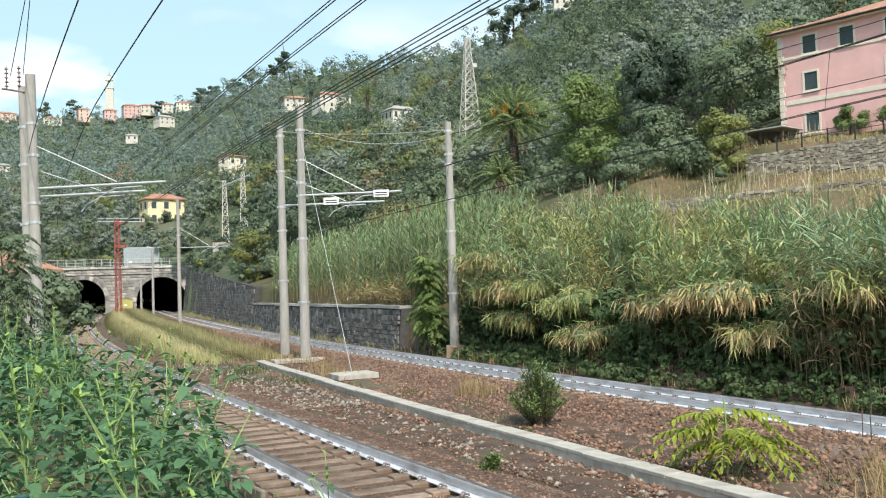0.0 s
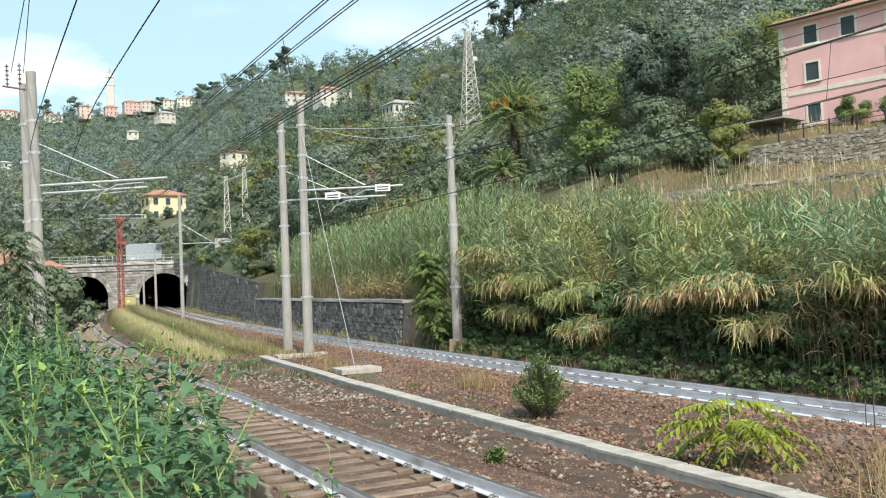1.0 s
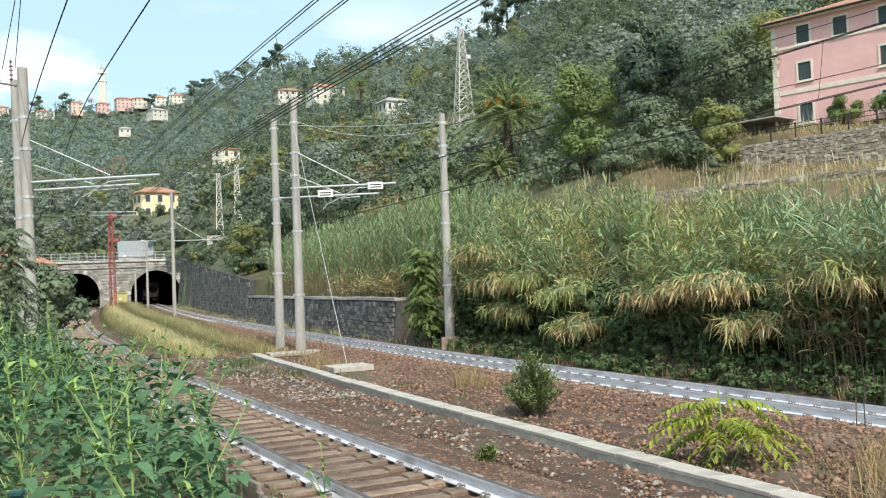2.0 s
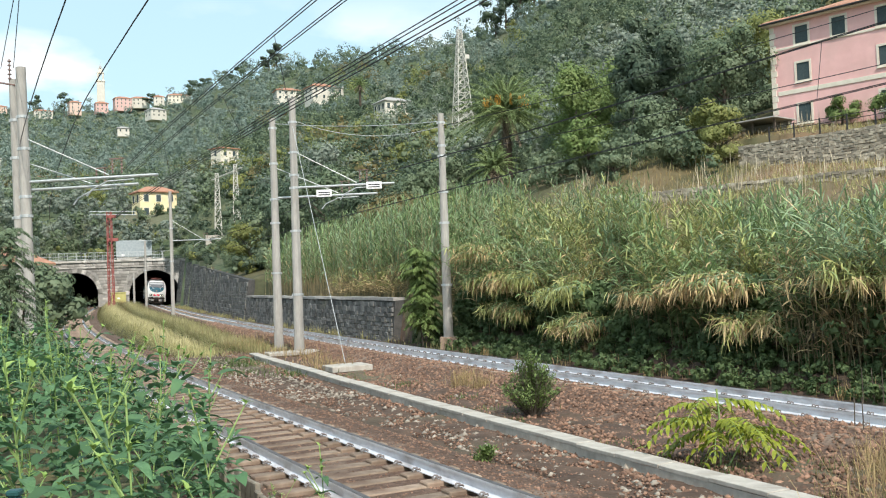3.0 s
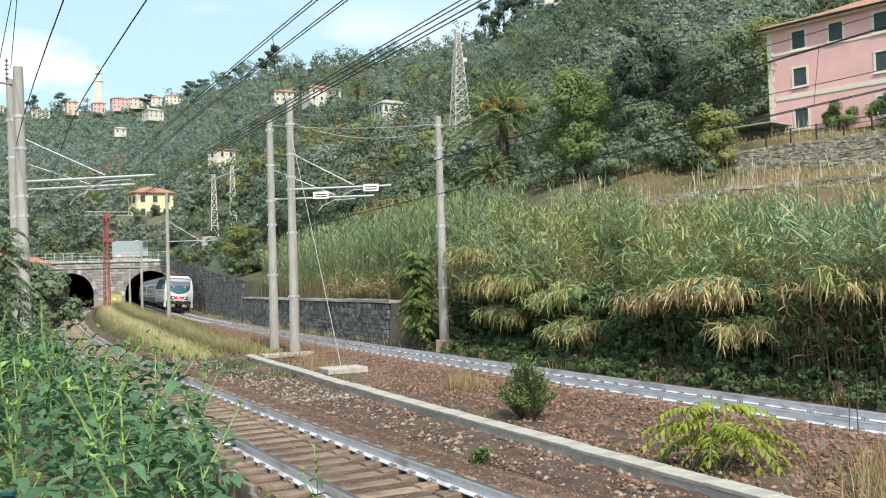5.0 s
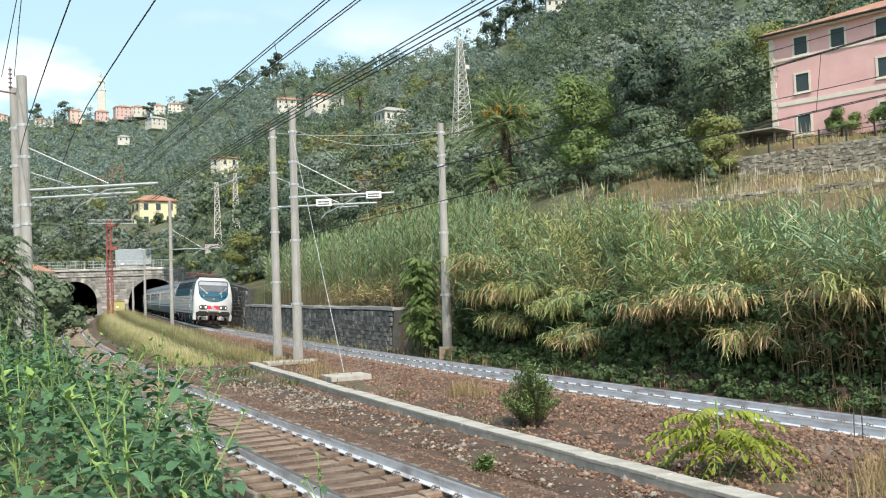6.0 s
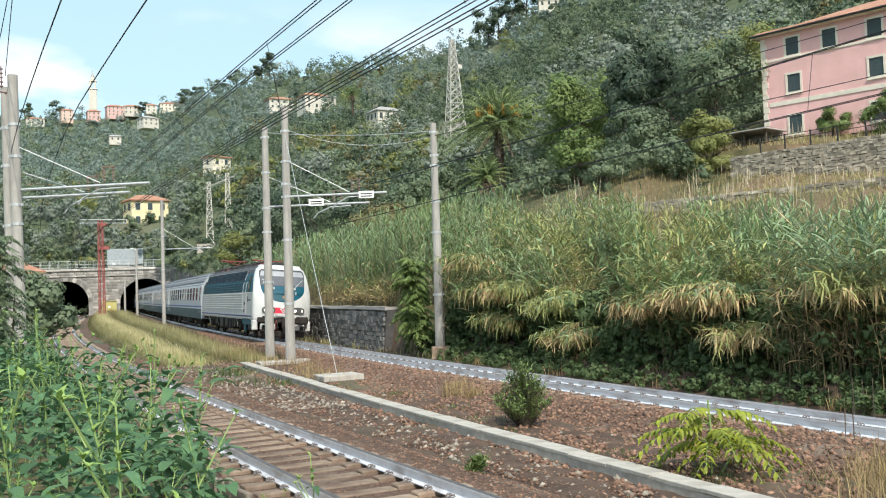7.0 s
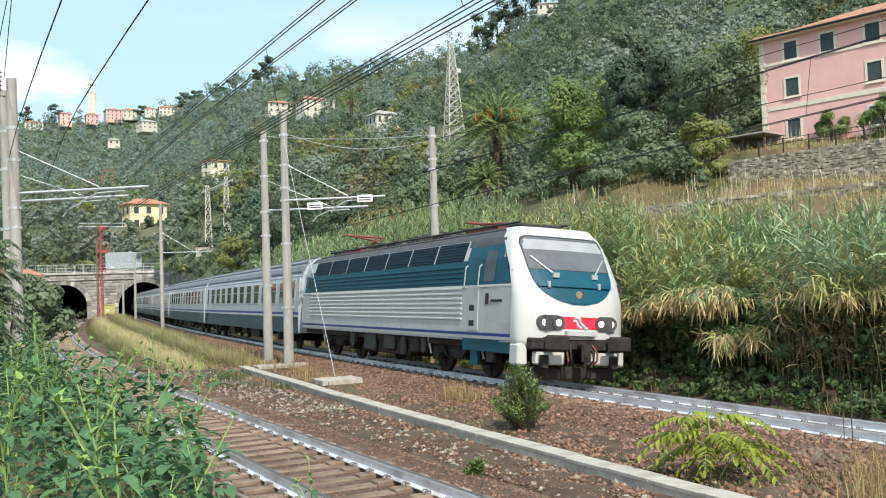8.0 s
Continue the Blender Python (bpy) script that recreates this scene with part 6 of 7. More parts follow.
# ---------------- palms ----------------
PALM = leafy("palm_frond", (0.12, 0.175, 0.065), (0.27, 0.335, 0.14), 0.4, 0.35, 0.2)
PALM_DRY = leafy("dead_frond", (0.26, 0.2, 0.14), (0.4, 0.32, 0.24), 0.4, 0.3, 0.1, 0.9)
DATES = material("orange_dates", (0.62, 0.3, 0.05), (0.78, 0.45, 0.1), 0.7, 4.0, bump=0.02)


def palm(x, y, z, trunk, size, label, seed, fronds=70, dates=True):
    rng = np.random.RandomState(seed)
    t = thing("palm_tree", pose(x, y, z), label, "palm tree")
    bm = bmesh.new()
    for k in range(int(trunk / 0.3)):
        rod(bm, (0, 0, k * 0.3 - 0.6), (0, 0, k * 0.3 - 0.28), 0.36, 0.44, 10)
    part("trunk", bm, BARK, t)
    for k in range(fronds):
        dead = k >= fronds - 7
        a = k * 2.4 + rng.uniform(-0.2, 0.2)
        q = k / (fronds - 10)
        rise = (1.4 - 1.8 * q) if not dead else rng.uniform(-1.2, -0.75)
        L = size * rng.uniform(0.85, 1.1) * (0.6 if dead else 1)
        tt = np.linspace(0.06, 1, 24)
        d = np.array([math.cos(a) * math.cos(rise), math.sin(a) * math.cos(rise), math.sin(rise)])
        mid = np.array([0, 0, trunk - 0.2]) + d * (L * tt)[:, None]
        mid[:, 2] -= 0.34 * L * tt ** 2.2 * (1 if not dead else 0.3)
        stem = bmesh.new()
        tube(stem, [Vector(p) for p in mid[::4]], 0.035, 4)
        base = np.concatenate([mid, mid])
        head = np.concatenate([np.full(24, a + 0.95), np.full(24, a - 0.95)])
        ln = np.concatenate([np.interp(tt, [0, 0.3, 1], [0.3, 0.6, 0.22])] * 2) * size / 3.6
        base2 = np.concatenate([base, base + np.array([math.cos(a), math.sin(a), 0]) * 0.1])
        v, f = blades(base2, np.tile(head, 2), np.full(96, (-0.15 if not dead else -0.9)) + rng.normal(0, 0.15, 96), np.tile(ln, 2), np.full(96, 0.07), np.full(96, 0.35), rng, 3)
        o = mesh_ob("frond", v, f, PALM_DRY if dead else PALM, t)
        part("rib", stem, PALM_DRY if dead else PALM, o)
    if dates:
        for k in range(9):
            a = k * 0.7
            bm = bmesh.new()
            for q in range(26):
                c = Vector((math.cos(a) * (1.7 + rng.uniform(-0.4, 0.6)), math.sin(a) * (1.7 + rng.uniform(-0.4, 0.6)), trunk + 0.7 + rng.uniform(-0.4, 0.5)))
                rod(bm, c, c + Vector((rng.uniform(-0.1, 0.1), rng.uniform(-0.1, 0.1), -0.3)), 0.05, 0.03, 5)
            part("date_cluster", bm, DATES, t, "orange date cluster")


palm(7.25, 89.2, 12.2, 6.0, 5.6, "date palm with a drooping crown and orange fruit clusters", 4, 84)
palm(5.4, 82.0, 10.8, 1.4, 2.9, "young date palm at the foot of the taller one", 5, 40, False)
palm(-21.5, 292.0, 57.5, 6.5, 4.2, "distant palm beside the cream villa", 6, 40, False)


# ---------------- weeds at the eye's side of the line ----------------
W_LEAF = material("broad_weed_leaf", (0.07, 0.15, 0.068), (0.13, 0.235, 0.115), 0.5, 6.0, per_object=0.3, through_light=0.28, bump=0.003, spec=0.25)
W_STEM = material("pale_weed_stem", (0.18, 0.28, 0.09), (0.29, 0.39, 0.14), 0.6, 8.0)
W_BUD = material("yellow_green_bud", (0.22, 0.34, 0.08), (0.34, 0.46, 0.14), 0.6, 8.0, through_light=0.2)


def leaf_mesh(length, width, fold, droop, seed, n=7):
    """A broad pointed leaf: midrib fold, drooping tip, wavy margin."""
    rng = random.Random(seed)
    v, f = [], []
    for i in range(n + 1):
        t = i / n
        w = width * (math.sin(math.pi * min(1, t * 0.94 + 0.06)) ** 0.8) * (1 - 0.35 * t) * 0.5
        x, z = length * t, -droop * length * t * t + 0.1 * length * math.sin(t * math.pi)
        for k in (-1, -0.5, 0, 0.5, 1):
            v.append((x - abs(k) * 0.05 * length, k * w, z + abs(k) * fold * w + rng.uniform(-0.006, 0.006) * length * abs(k) * 3))
    for i in range(n):
        for k in range(4):
            a = i * 5 + k
            f.append((a, a + 5, a + 6, a + 1))
    return v, f


LEAF_DATA = []
for k in range(5):
    v, f = leaf_mesh(1.0, 0.5 + 0.06 * (k % 3), 0.3, 0.1 + 0.09 * k, k)
    o = mesh_ob("leaf", v, f, W_LEAF, smooth=True)
    LEAF_DATA.append(o.data)
    bpy.data.objects.remove(o)
v, f = leaf_mesh(1.0, 0.5, 0.3, 0.2, 9, 4)
keep = [i * 5 + k for i in range(5) for k in (0, 2, 4)]
BUD_V, BUD_F = [v[i] for i in keep], [(i * 3 + k, i * 3 + k + 3, i * 3 + k + 4, i * 3 + k + 1) for i in range(4) for k in (0, 1)]


def weed(seed, height):
    """One broad-leaved weed: stem with side shoots, large leaves, a tuft of pale buds."""
    rng = random.Random(seed)
    t = thing("weed_plant", pose(0, 0, 0), "tall leafy green weed with pale stem and buds", "weed", "weeds beside the line")
    pts = [Vector((0, 0, -0.1))]
    dx, dy = rng.uniform(-0.12, 0.12), rng.uniform(-0.12, 0.12)
    for i in range(1, 6):
        q = i / 5
        pts.append(Vector((dx * q * q * height, dy * q * q * height, height * q)))
    bm = tube(bmesh.new(), pts, 0.0048, 5)
    part("stem", bm, W_STEM, t)
    at = lambda q: pts[int(min(4, q * 5))].lerp(pts[int(min(4, q * 5)) + 1], q * 5 - int(min(4, q * 5)))

    def put(data, name, p, a, tilt, size):
        o = new(name, data)
        o.parent = t
        o.matrix_basis = Matrix.LocRotScale(p, Euler((rng.uniform(-0.3, 0.3), -tilt, a)), (size, size, size))
    n = int(height * 14)
    for i in range(n):
        q = 0.12 + 0.8 * (i // 2 * 2 + rng.uniform(0, 0.3)) / n
        size = (0.2 - 0.1 * q) * rng.uniform(0.7, 1.2)
        put(LEAF_DATA[rng.randrange(5)], "leaf", at(q), (i // 2) * 1.57 + (i % 2) * math.pi + rng.uniform(-0.35, 0.35), rng.uniform(-0.3, 0.45), size)
    ch = []
    bv, bf = np.array(BUD_V), np.array(BUD_F)
    for i in range(12):
        q = rng.uniform(0.8, 0.995)
        m = Matrix.LocRotScale(at(q), Euler((0, -rng.uniform(0.3, 1.2), rng.uniform(0, 6.28))), Vector((1, 1, 1)) * rng.uniform(0.025, 0.07))
        ch.append((np.array([m @ Vector(p) for p in bv]), bf))
    for i in range(3):
        q = rng.uniform(0.4, 0.75)
        a = rng.uniform(0, 6.28)
        p0 = at(q)
        p1 = p0 + Vector((math.cos(a) * 0.2, math.sin(a) * 0.2, 0.3)) * rng.uniform(0.7, 1.3)
        bm = bmesh.new()
        rod(bm, p0, p1, 0.006, 0.004, 5)
        part("shoot", bm, W_STEM, t)
        for k in range(6):
            m = Matrix.LocRotScale(p1, Euler((0, -rng.uniform(0.2, 1.2), a + k * 1.1)), Vector((1, 1, 1)) * rng.uniform(0.025, 0.075))
            ch.append((np.array([m @ Vector(p) for p in bv]), bf))
    v, f = joined(ch)
    tagged(mesh_ob("bud_tuft", v, f, W_BUD, t, "tuft of pale yellow-green buds"), kind="stuff")
    return t


def weeds():
    rng = random.Random(12)
    kinds = [weed(50 + k, h) for k, h in enumerate((1.5, 1.3, 1.15, 1.7, 1.0, 1.42))]
    used = set()
    spots = []
    # nearest first, thinning out along the bank
    for _ in range(6000):
        if len(spots) >= 104:
            break
        y = 3.3 + 15.0 * rng.random() ** 1.5
        un = rng.uniform(-7.5, -1.75)
        x, yy = NEAR.point(NEAR.s_of_y(y), un)
        x, yy = float(x), float(yy)
        b = math.degrees(math.atan2(x, yy))
        if not -34 < b < -6 or math.hypot(x, yy) < 3.7 or (b > -12.5 and rng.random() < 0.9):
            continue
        gap = 0.3 + 0.014 * yy
        if any((x - a) ** 2 + (yy - c) ** 2 < gap * gap for a, c in spots):
            continue
        spots.append((x, yy))
    for i, (x, y) in enumerate(spots):
        k = rng.randrange(6)
        z = float(ground(x, y)) - 0.02
        r = math.hypot(x, y)
        b = math.degrees(math.atan2(x, y))
        # the growth is lower towards the track
        lim = np.interp(b, [-30, -22, -14, -8, 2], [1.0, 1.0, 0.9, 0.85, 0.75])
        sc = lim * rng.uniform(0.8, 1.12)
        m = Matrix.LocRotScale((x, y, z), Euler((rng.uniform(-0.06, 0.06), rng.uniform(-0.06, 0.06), rng.uniform(0, 6.28))), (sc, sc, sc))
        if k < len(kinds) and kinds[k] is not None and k not in used:
            kinds[k].matrix_world = m
            used.add(k)
        else:
            c = copy_thing(kinds[k], m)
            c.matrix_basis = m
    return spots


weeds()
W_BANK = leafy("weed_bank_leaf", (0.06, 0.135, 0.06), (0.12, 0.215, 0.1), 0.8)
# leafy mass between and behind the single plants
rngw = random.Random(15)
LV = [np.array(leaf_mesh(1.0, 0.5 + 0.06 * (k % 3), 0.3, 0.1 + 0.09 * k, k, 4)[0]).reshape(5, 5, 3)[:, ::2].reshape(-1, 3) for k in range(5)]
LF = np.array([(i * 3 + k, i * 3 + k + 3, i * 3 + k + 4, i * 3 + k + 1) for i in range(4) for k in (0, 1)])
ch, st = [], []
for _ in range(1150):
    y = 3.6 + 26 * rngw.random() ** 1.4
    x, yy = NEAR.point(NEAR.s_of_y(y), rngw.uniform(-9, -2.2))
    x, yy = float(x), float(yy)
    if math.hypot(x, yy) < 4.0 or not -36 < math.degrees(math.atan2(x, yy)) < -13:
        continue
    zz = float(ground(x, yy))
    hgt = rngw.uniform(0.7, 1.35)
    for i in range(11):
        q = rngw.uniform(0.25, 1.0)
        s = rngw.uniform(0.1, 0.18) * (1 + 0.02 * yy)
        m = Matrix.LocRotScale((x + rngw.gauss(0, 0.1), yy + rngw.gauss(0, 0.1), zz + hgt * q), Euler((rngw.uniform(-0.3, 0.3), -rngw.uniform(-0.2, 0.5), rngw.uniform(0, 6.28))), (s, s, s))
        a3 = np.array(m)
        ch.append((LV[i % 5] @ a3[:3, :3].T + a3[:3, 3], LF))
v, f = joined(ch)
tagged(mesh_ob("weed_bank", v, f, W_BANK, smooth=True), "dense green weeds filling the bank beside the line", "weeds", kind="stuff")

# short stub wall of boards along the bank, and a green post
EDGE = material("grey_weathered_board", (0.2, 0.17, 0.13), (0.36, 0.32, 0.26), 0.95, 6.0, bump=0.02, per_object=0.3)
fence = thing("board_edging", pose(0, 0, 0), "row of short weathered grey boards edging the weed bank", "edging")
for k in range(60):
    s = 6.0 + k * 0.2
    o = new("board", fence.children[0].data) if fence.children else part("board", boxed(-0.03, 0.03, -0.085, 0.085, -0.6, 0.42, 0.012), EDGE)
    o.parent = fence
    rr = random.Random(k)
    o.matrix_basis = NEAR.place(s, -1.95 + rr.uniform(-0.03, 0.03), rr.uniform(-0.22, -0.08), rr.uniform(-6, 6))
post = thing("fence_post", pose(-1.33, 2.95, 0.6), "dark green painted steel fence post among weeds", "post")
GREENPOST = material("dark_green_paint", (0.012, 0.05, 0.05), (0.02, 0.075, 0.075), 0.4, 5.0)
part("shaft", boxed(-0.018, 0.018, -0.018, 0.018, -0.2, 1.18, 0.005), GREENPOST, post)
part("cap", boxed(-0.021, 0.021, -0.021, 0.021, 1.18, 1.2, 0.005), GREENPOST, post)


# ---------------- sapling, bush ----------------
A_LEAF = material("yellow_green_leaflet", (0.18, 0.22, 0.02), (0.33, 0.36, 0.045), 0.5, 9.0, per_object=0.25, through_light=0.3)


def sapling():
    t = thing("sapling", pose(3.85, 13.2, -0.35), "yellow-green tree-of-heaven sapling with feathery leaves", "sapling")
    rng = random.Random(6)
    bm = tube(bmesh.new(), [Vector((0, 0, -0.05)), Vector((0.03, 0, 0.4)), Vector((0.0, 0.02, 1.05))], 0.014, 6)
    tube(bm, [Vector((0.1, 0, -0.05)), Vector((0.3, 0, 0.3)), Vector((0.35, 0.02, 0.5))], 0.012, 6)
    part("stem", bm, W_STEM, t)
    lf = leaf_mesh(1.0, 0.42, 0.2, 0.15, 2, 5)
    o = mesh_ob("leaflet", lf[0], lf[1], A_LEAF, smooth=True)
    data = o.data
    bpy.data.objects.remove(o)
    for k in range(26):
        a = k * 2.4 + rng.uniform(-0.3, 0.3)
        second = k % 3 == 0
        base = Vector((0.34, 0.02, 0.45)) if second else Vector((0, 0.02, 0.35 + 0.65 * (k % 7) / 7))
        L = rng.uniform(0.7, 1.1)
        rise = rng.uniform(0.0, 0.8)
        pts = []
        for i in range(6):
            q = i / 5
            pts.append(base + Vector((math.cos(a) * L * q, math.sin(a) * L * q, L * (rise * q - 0.75 * q * q))))
        bm = tube(bmesh.new(), pts, 0.005, 4)
        fr = part("frond", bm, W_STEM, t)
        for i in range(11):
            q = 0.15 + 0.85 * i / 10
            p = pts[int(min(4, q * 5))].lerp(pts[int(min(4, q * 5)) + 1], q * 5 - int(min(4, q * 5)))
            for sd in ((-1, 1) if i < 10 else (0,)):
                o = new("leaflet", data)
                o.parent = fr
                s = 0.19 * (1 - 0.35 * abs(q - 0.45)) * rng.uniform(0.85, 1.1)
                o.matrix_basis = Matrix.LocRotScale(p, Euler((rng.uniform(-0.2, 0.2), rng.uniform(0.2, 0.75), a + sd * 1.2)), (s, s, s))


sapling()


def small_bush(x, y, r, h, label, seed, n=46):
    rng = np.random.RandomState(seed)
    t = thing("bush", pose(x, y, -0.36), label, "bush")
    bm = bmesh.new()
    ch = []
    for k in range(n):
        a, q = rng.uniform(0, 6.28), rng.uniform(0.1, 1)
        tip = np.array([math.cos(a) * r * q, math.sin(a) * r * q, h * (1.05 - 0.62 * q * q) * rng.uniform(0.75, 1.05)])
        rod(bm, (0.06 * math.cos(a), 0.06 * math.sin(a), -0.05), tip, 0.008, 0.004, 4)
        m = 26
        tt = rng.uniform(0.3, 1.04, m)
        c = tip[None] * tt[:, None] + rng.normal(0, 0.03, (m, 3))
        v, f = blades(c, rng.uniform(0, 6.28, m), rng.uniform(0.1, 1.2, m), rng.uniform(0.07, 0.13, m), np.full(m, 0.036), np.full(m, 0.2), rng, 3)
        ch.append((v, f))
    part("twigs", bm, BARK, t)
    v, f = joined(ch)
    mesh_ob("foliage", v, f, F_BRIGHT, t)


small_bush(1.78, 18.5, 0.62, 1.12, "upright green leafy bush growing in the ballast", 3, 150)
small_bush(0.6, 13.9, 0.2, 0.25, "small weedy tuft beside the trough", 4, 20)
for k in range(9):
    rk = random.Random(k)
    x, y = FAR.point(FAR.s_of_y(15.0) + rk.uniform(-1.5, 2.5), rk.uniform(-1.7, 2.6))
    wire("dry_stem", [(float(x), float(y), -0.4), (float(x) + rk.uniform(-0.05, 0.05), float(y), rk.uniform(0.3, 0.9))], 0.009, "bare reddish dead stem beside the rails", BARK)


# ---------------- the train ----------------
TW = material("train_white", (0.54, 0.54, 0.53), (0.6, 0.6, 0.59), 0.3, 1.5, stain=(0.55, 0.53, 0.5), stain_scale=1.2, stain_at=(0.58, 0.85), spec=0.5)
TG = material("train_grey", (0.42, 0.42, 0.43), (0.5, 0.5, 0.51), 0.45, 2.0, stain=(0.38, 0.37, 0.36), stain_scale=0.9, stain_at=(0.52, 0.8), spec=0.5)
TTEAL = material("train_teal", (0.003, 0.065, 0.105), (0.005, 0.088, 0.135), 0.5, 2.0, stain=(0.012, 0.07, 0.095), stain_scale=1.0, spec=0.25)
NAVY = material("navy_louvre", (0.004, 0.008, 0.02), (0.01, 0.016, 0.035), 0.6, 4.0, spec=0.2)
SCREEN = material("grey_windscreen", (0.1, 0.105, 0.12), (0.15, 0.155, 0.17), 0.12, 1.0, spec=0.5)
BLIND = material("pale_blind", (0.3, 0.31, 0.33), (0.38, 0.39, 0.41), 0.3, 2.0)
TRED = material("train_red", (0.6, 0.03, 0.06), (0.7, 0.045, 0.08), 0.35, 3.0)
TBLUE = material("train_blue", (0.02, 0.045, 0.24), (0.03, 0.06, 0.3), 0.4, 3.0)
TROOF = material("train_roof", (0.05, 0.052, 0.058), (0.1, 0.1, 0.11), 0.75, 3.0, bump=0.004)
TUNDER = material("grimy_underframe", (0.012, 0.01, 0.009), (0.045, 0.037, 0.032), 0.9, 5.0, bump=0.006)
TGLASS = material("dark_train_glass", (0.014, 0.014, 0.017), (0.024, 0.025, 0.03), 0.1, 1.0, spec=0.5)
TGLASS2 = material("coach_window_glass", (0.03, 0.032, 0.035), (0.07, 0.065, 0.06), 0.08, 1.2, spec=0.8, per_object=0.3)
CG = material("coach_grey", (0.4, 0.43, 0.49), (0.5, 0.52, 0.57), 0.4, 1.5, stain=(0.42, 0.42, 0.43), stain_scale=0.6, spec=0.5)
CGREEN = material("coach_petrol_blue", (0.01, 0.045, 0.075), (0.018, 0.07, 0.105), 0.45, 2.0, stain=(0.05, 0.065, 0.07), stain_scale=0.8)
CROOF = material("coach_roof", (0.17, 0.18, 0.2), (0.26, 0.27, 0.3), 0.7, 2.0, bump=0.003)
LAMP = glow("headlight_lens", (1.0, 0.93, 0.78), 0.55)
CHROME = material("lamp_rim", (0.05, 0.05, 0.05), (0.1, 0.1, 0.1), 0.4, 4.0)
PANTO = material("pantograph_red", (0.15, 0.035, 0.028), (0.24, 0.06, 0.05), 0.6, 5.0)


def shell(name, ys, section, mat, parent, label="", smooth=True):
    """Loft a closed (x, z) section along y: section(y) gives the ring."""
    rings = [section(y) for y in ys]
    k = len(rings[0])
    v = [(x, y, z) for y, rg in zip(ys, rings) for x, z in rg]
    f = [(i * k + j, (i + 1) * k + j, (i + 1) * k + (j + 1) % k, i * k + (j + 1) % k) for i in range(len(ys) - 1) for j in range(k)]
    f += [tuple(range(k)), tuple((len(ys) - 1) * k + j for j in range(k))[::-1]]
    return mesh_ob(name, v, f, mat, parent, label, False)


def side_half_width(z):
    """Loco half width: upright to the waist, leaning in above, roof shoulder."""
    return float(np.interp(z, [0.9, 1.2, 2.4, 3.1, 3.62, 3.85], [1.46, 1.5, 1.5, 1.42, 1.26, 1.02]))


def body_section(y):
    zs = (0.98, 1.2, 2.4, 3.1, 3.62, 3.8)
    right = [(side_half_width(z), z) for z in zs]
    return right + [(0.6, 3.88), (-0.6, 3.88)] + [(-x, z) for x, z in right[::-1]]


def face_y(x, z):
    """Nose surface: upright below the waist, raked windscreen above, rounded across."""
    base = float(np.interp(z, [0.4, 1.3, 2.0, 2.5, 3.2, 3.7, 3.92], [9.62, 9.66, 9.62, 9.45, 9.03, 8.68, 8.42]))
    q = min(1.0, abs(x) / 1.5)
    return base - 0.42 * q ** 3.2


def nose_patch(name, outline, mat, parent, lift, label="", n=14):
    """A panel that follows the nose: outline(z) gives its half width between z0 and z1."""
    z0, z1, hw = outline
    v, f = [], []
    for i in range(n + 1):
        z = z0 + (z1 - z0) * i / n
        for j in range(13):
            x = hw(z) * (j / 6 - 1)
            v.append((x, face_y(x, z) + lift, z))
    for i in range(n):
        for j in range(12):
            a = i * 13 + j
            f.append((a, a + 13, a + 14, a + 1))
    k = len(v)
    v += [(x, y - 0.03 - lift, z) for x, y, z in v]
    f += [tuple(q + k for q in fc[::-1]) for fc in f]
    ring = [j for j in range(13)] + [i * 13 + 12 for i in range(1, n + 1)] + [n * 13 + j for j in range(11, -1, -1)] + [i * 13 for i in range(n - 1, 0, -1)]
    f += [(a, b, b + k, a + k) for a, b in zip(ring, ring[1:] + ring[:1])]
    return mesh_ob(name, v, f, mat, parent, label, False)


def wheelset(parent, y, r):
    bm = bmesh.new()
    rod(bm, (-0.8, 0, 0), (0.8, 0, 0), 0.09, 0.09, 10)
    for k in (-1, 1):
        rod(bm, (k * 0.70, 0, 0), (k * 0.82, 0, 0), r + (0.03 if k < 0 else 0), r + (0 if k < 0 else 0), 24)
        rod(bm, (k * 0.82, 0, 0), (k * 0.9, 0, 0), 0.2, 0.16, 10)
        for a in range(5):
            t = a * math.tau / 5
            rod(bm, (k * 0.825, 0.2 * math.cos(t), 0.2 * math.sin(t)), (k * 0.825, (r - 0.08) * math.cos(t), (r - 0.08) * math.sin(t)), 0.035, 0.03, 5)
    o = part("wheelset", bm, TUNDER, parent, "dark steel wheels on an axle")
    o.location = (0, y, r)
    return o


def bogie(parent, y, wb, r):
    bm = bmesh.new()
    for k in (-1, 1):
        box(bm, k * 1.02 - 0.09, k * 1.02 + 0.09, -wb / 2 - 0.75, wb / 2 + 0.75, 0.62, 0.86, 0.03)
        box(bm, k * 1.02 - 0.12, k * 1.02 + 0.12, -0.6, 0.6, 0.42, 0.66, 0.03)
        for e in (-1, 1):
            box(bm, k * 1.0 - 0.14, k * 1.0 + 0.16, e * wb / 2 - 0.2, e * wb / 2 + 0.2, 0.34, 0.74, 0.03)
            for q in (-0.32, 0.32):
                rod(bm, (k * 1.08, e * wb / 2 + q, 0.55), (k * 1.08, e * wb / 2 + q, 0.95), 0.085, 0.085, 8)
            rod(bm, (k * 1.2, e * 0.5, 0.5), (k * 1.2, e * (wb / 2 - 0.3), 0.95), 0.05, 0.05, 6)
    box(bm, -1.0, 1.0, -0.3, 0.3, 0.5, 0.8)
    o = part("bogie_frame", bm, TUNDER, parent, "grimy bogie frame with coil springs")
    o.location = (0, y, 0)
    return o, [wheelset(parent, y - wb / 2, r), wheelset(parent, y + wb / 2, r)]


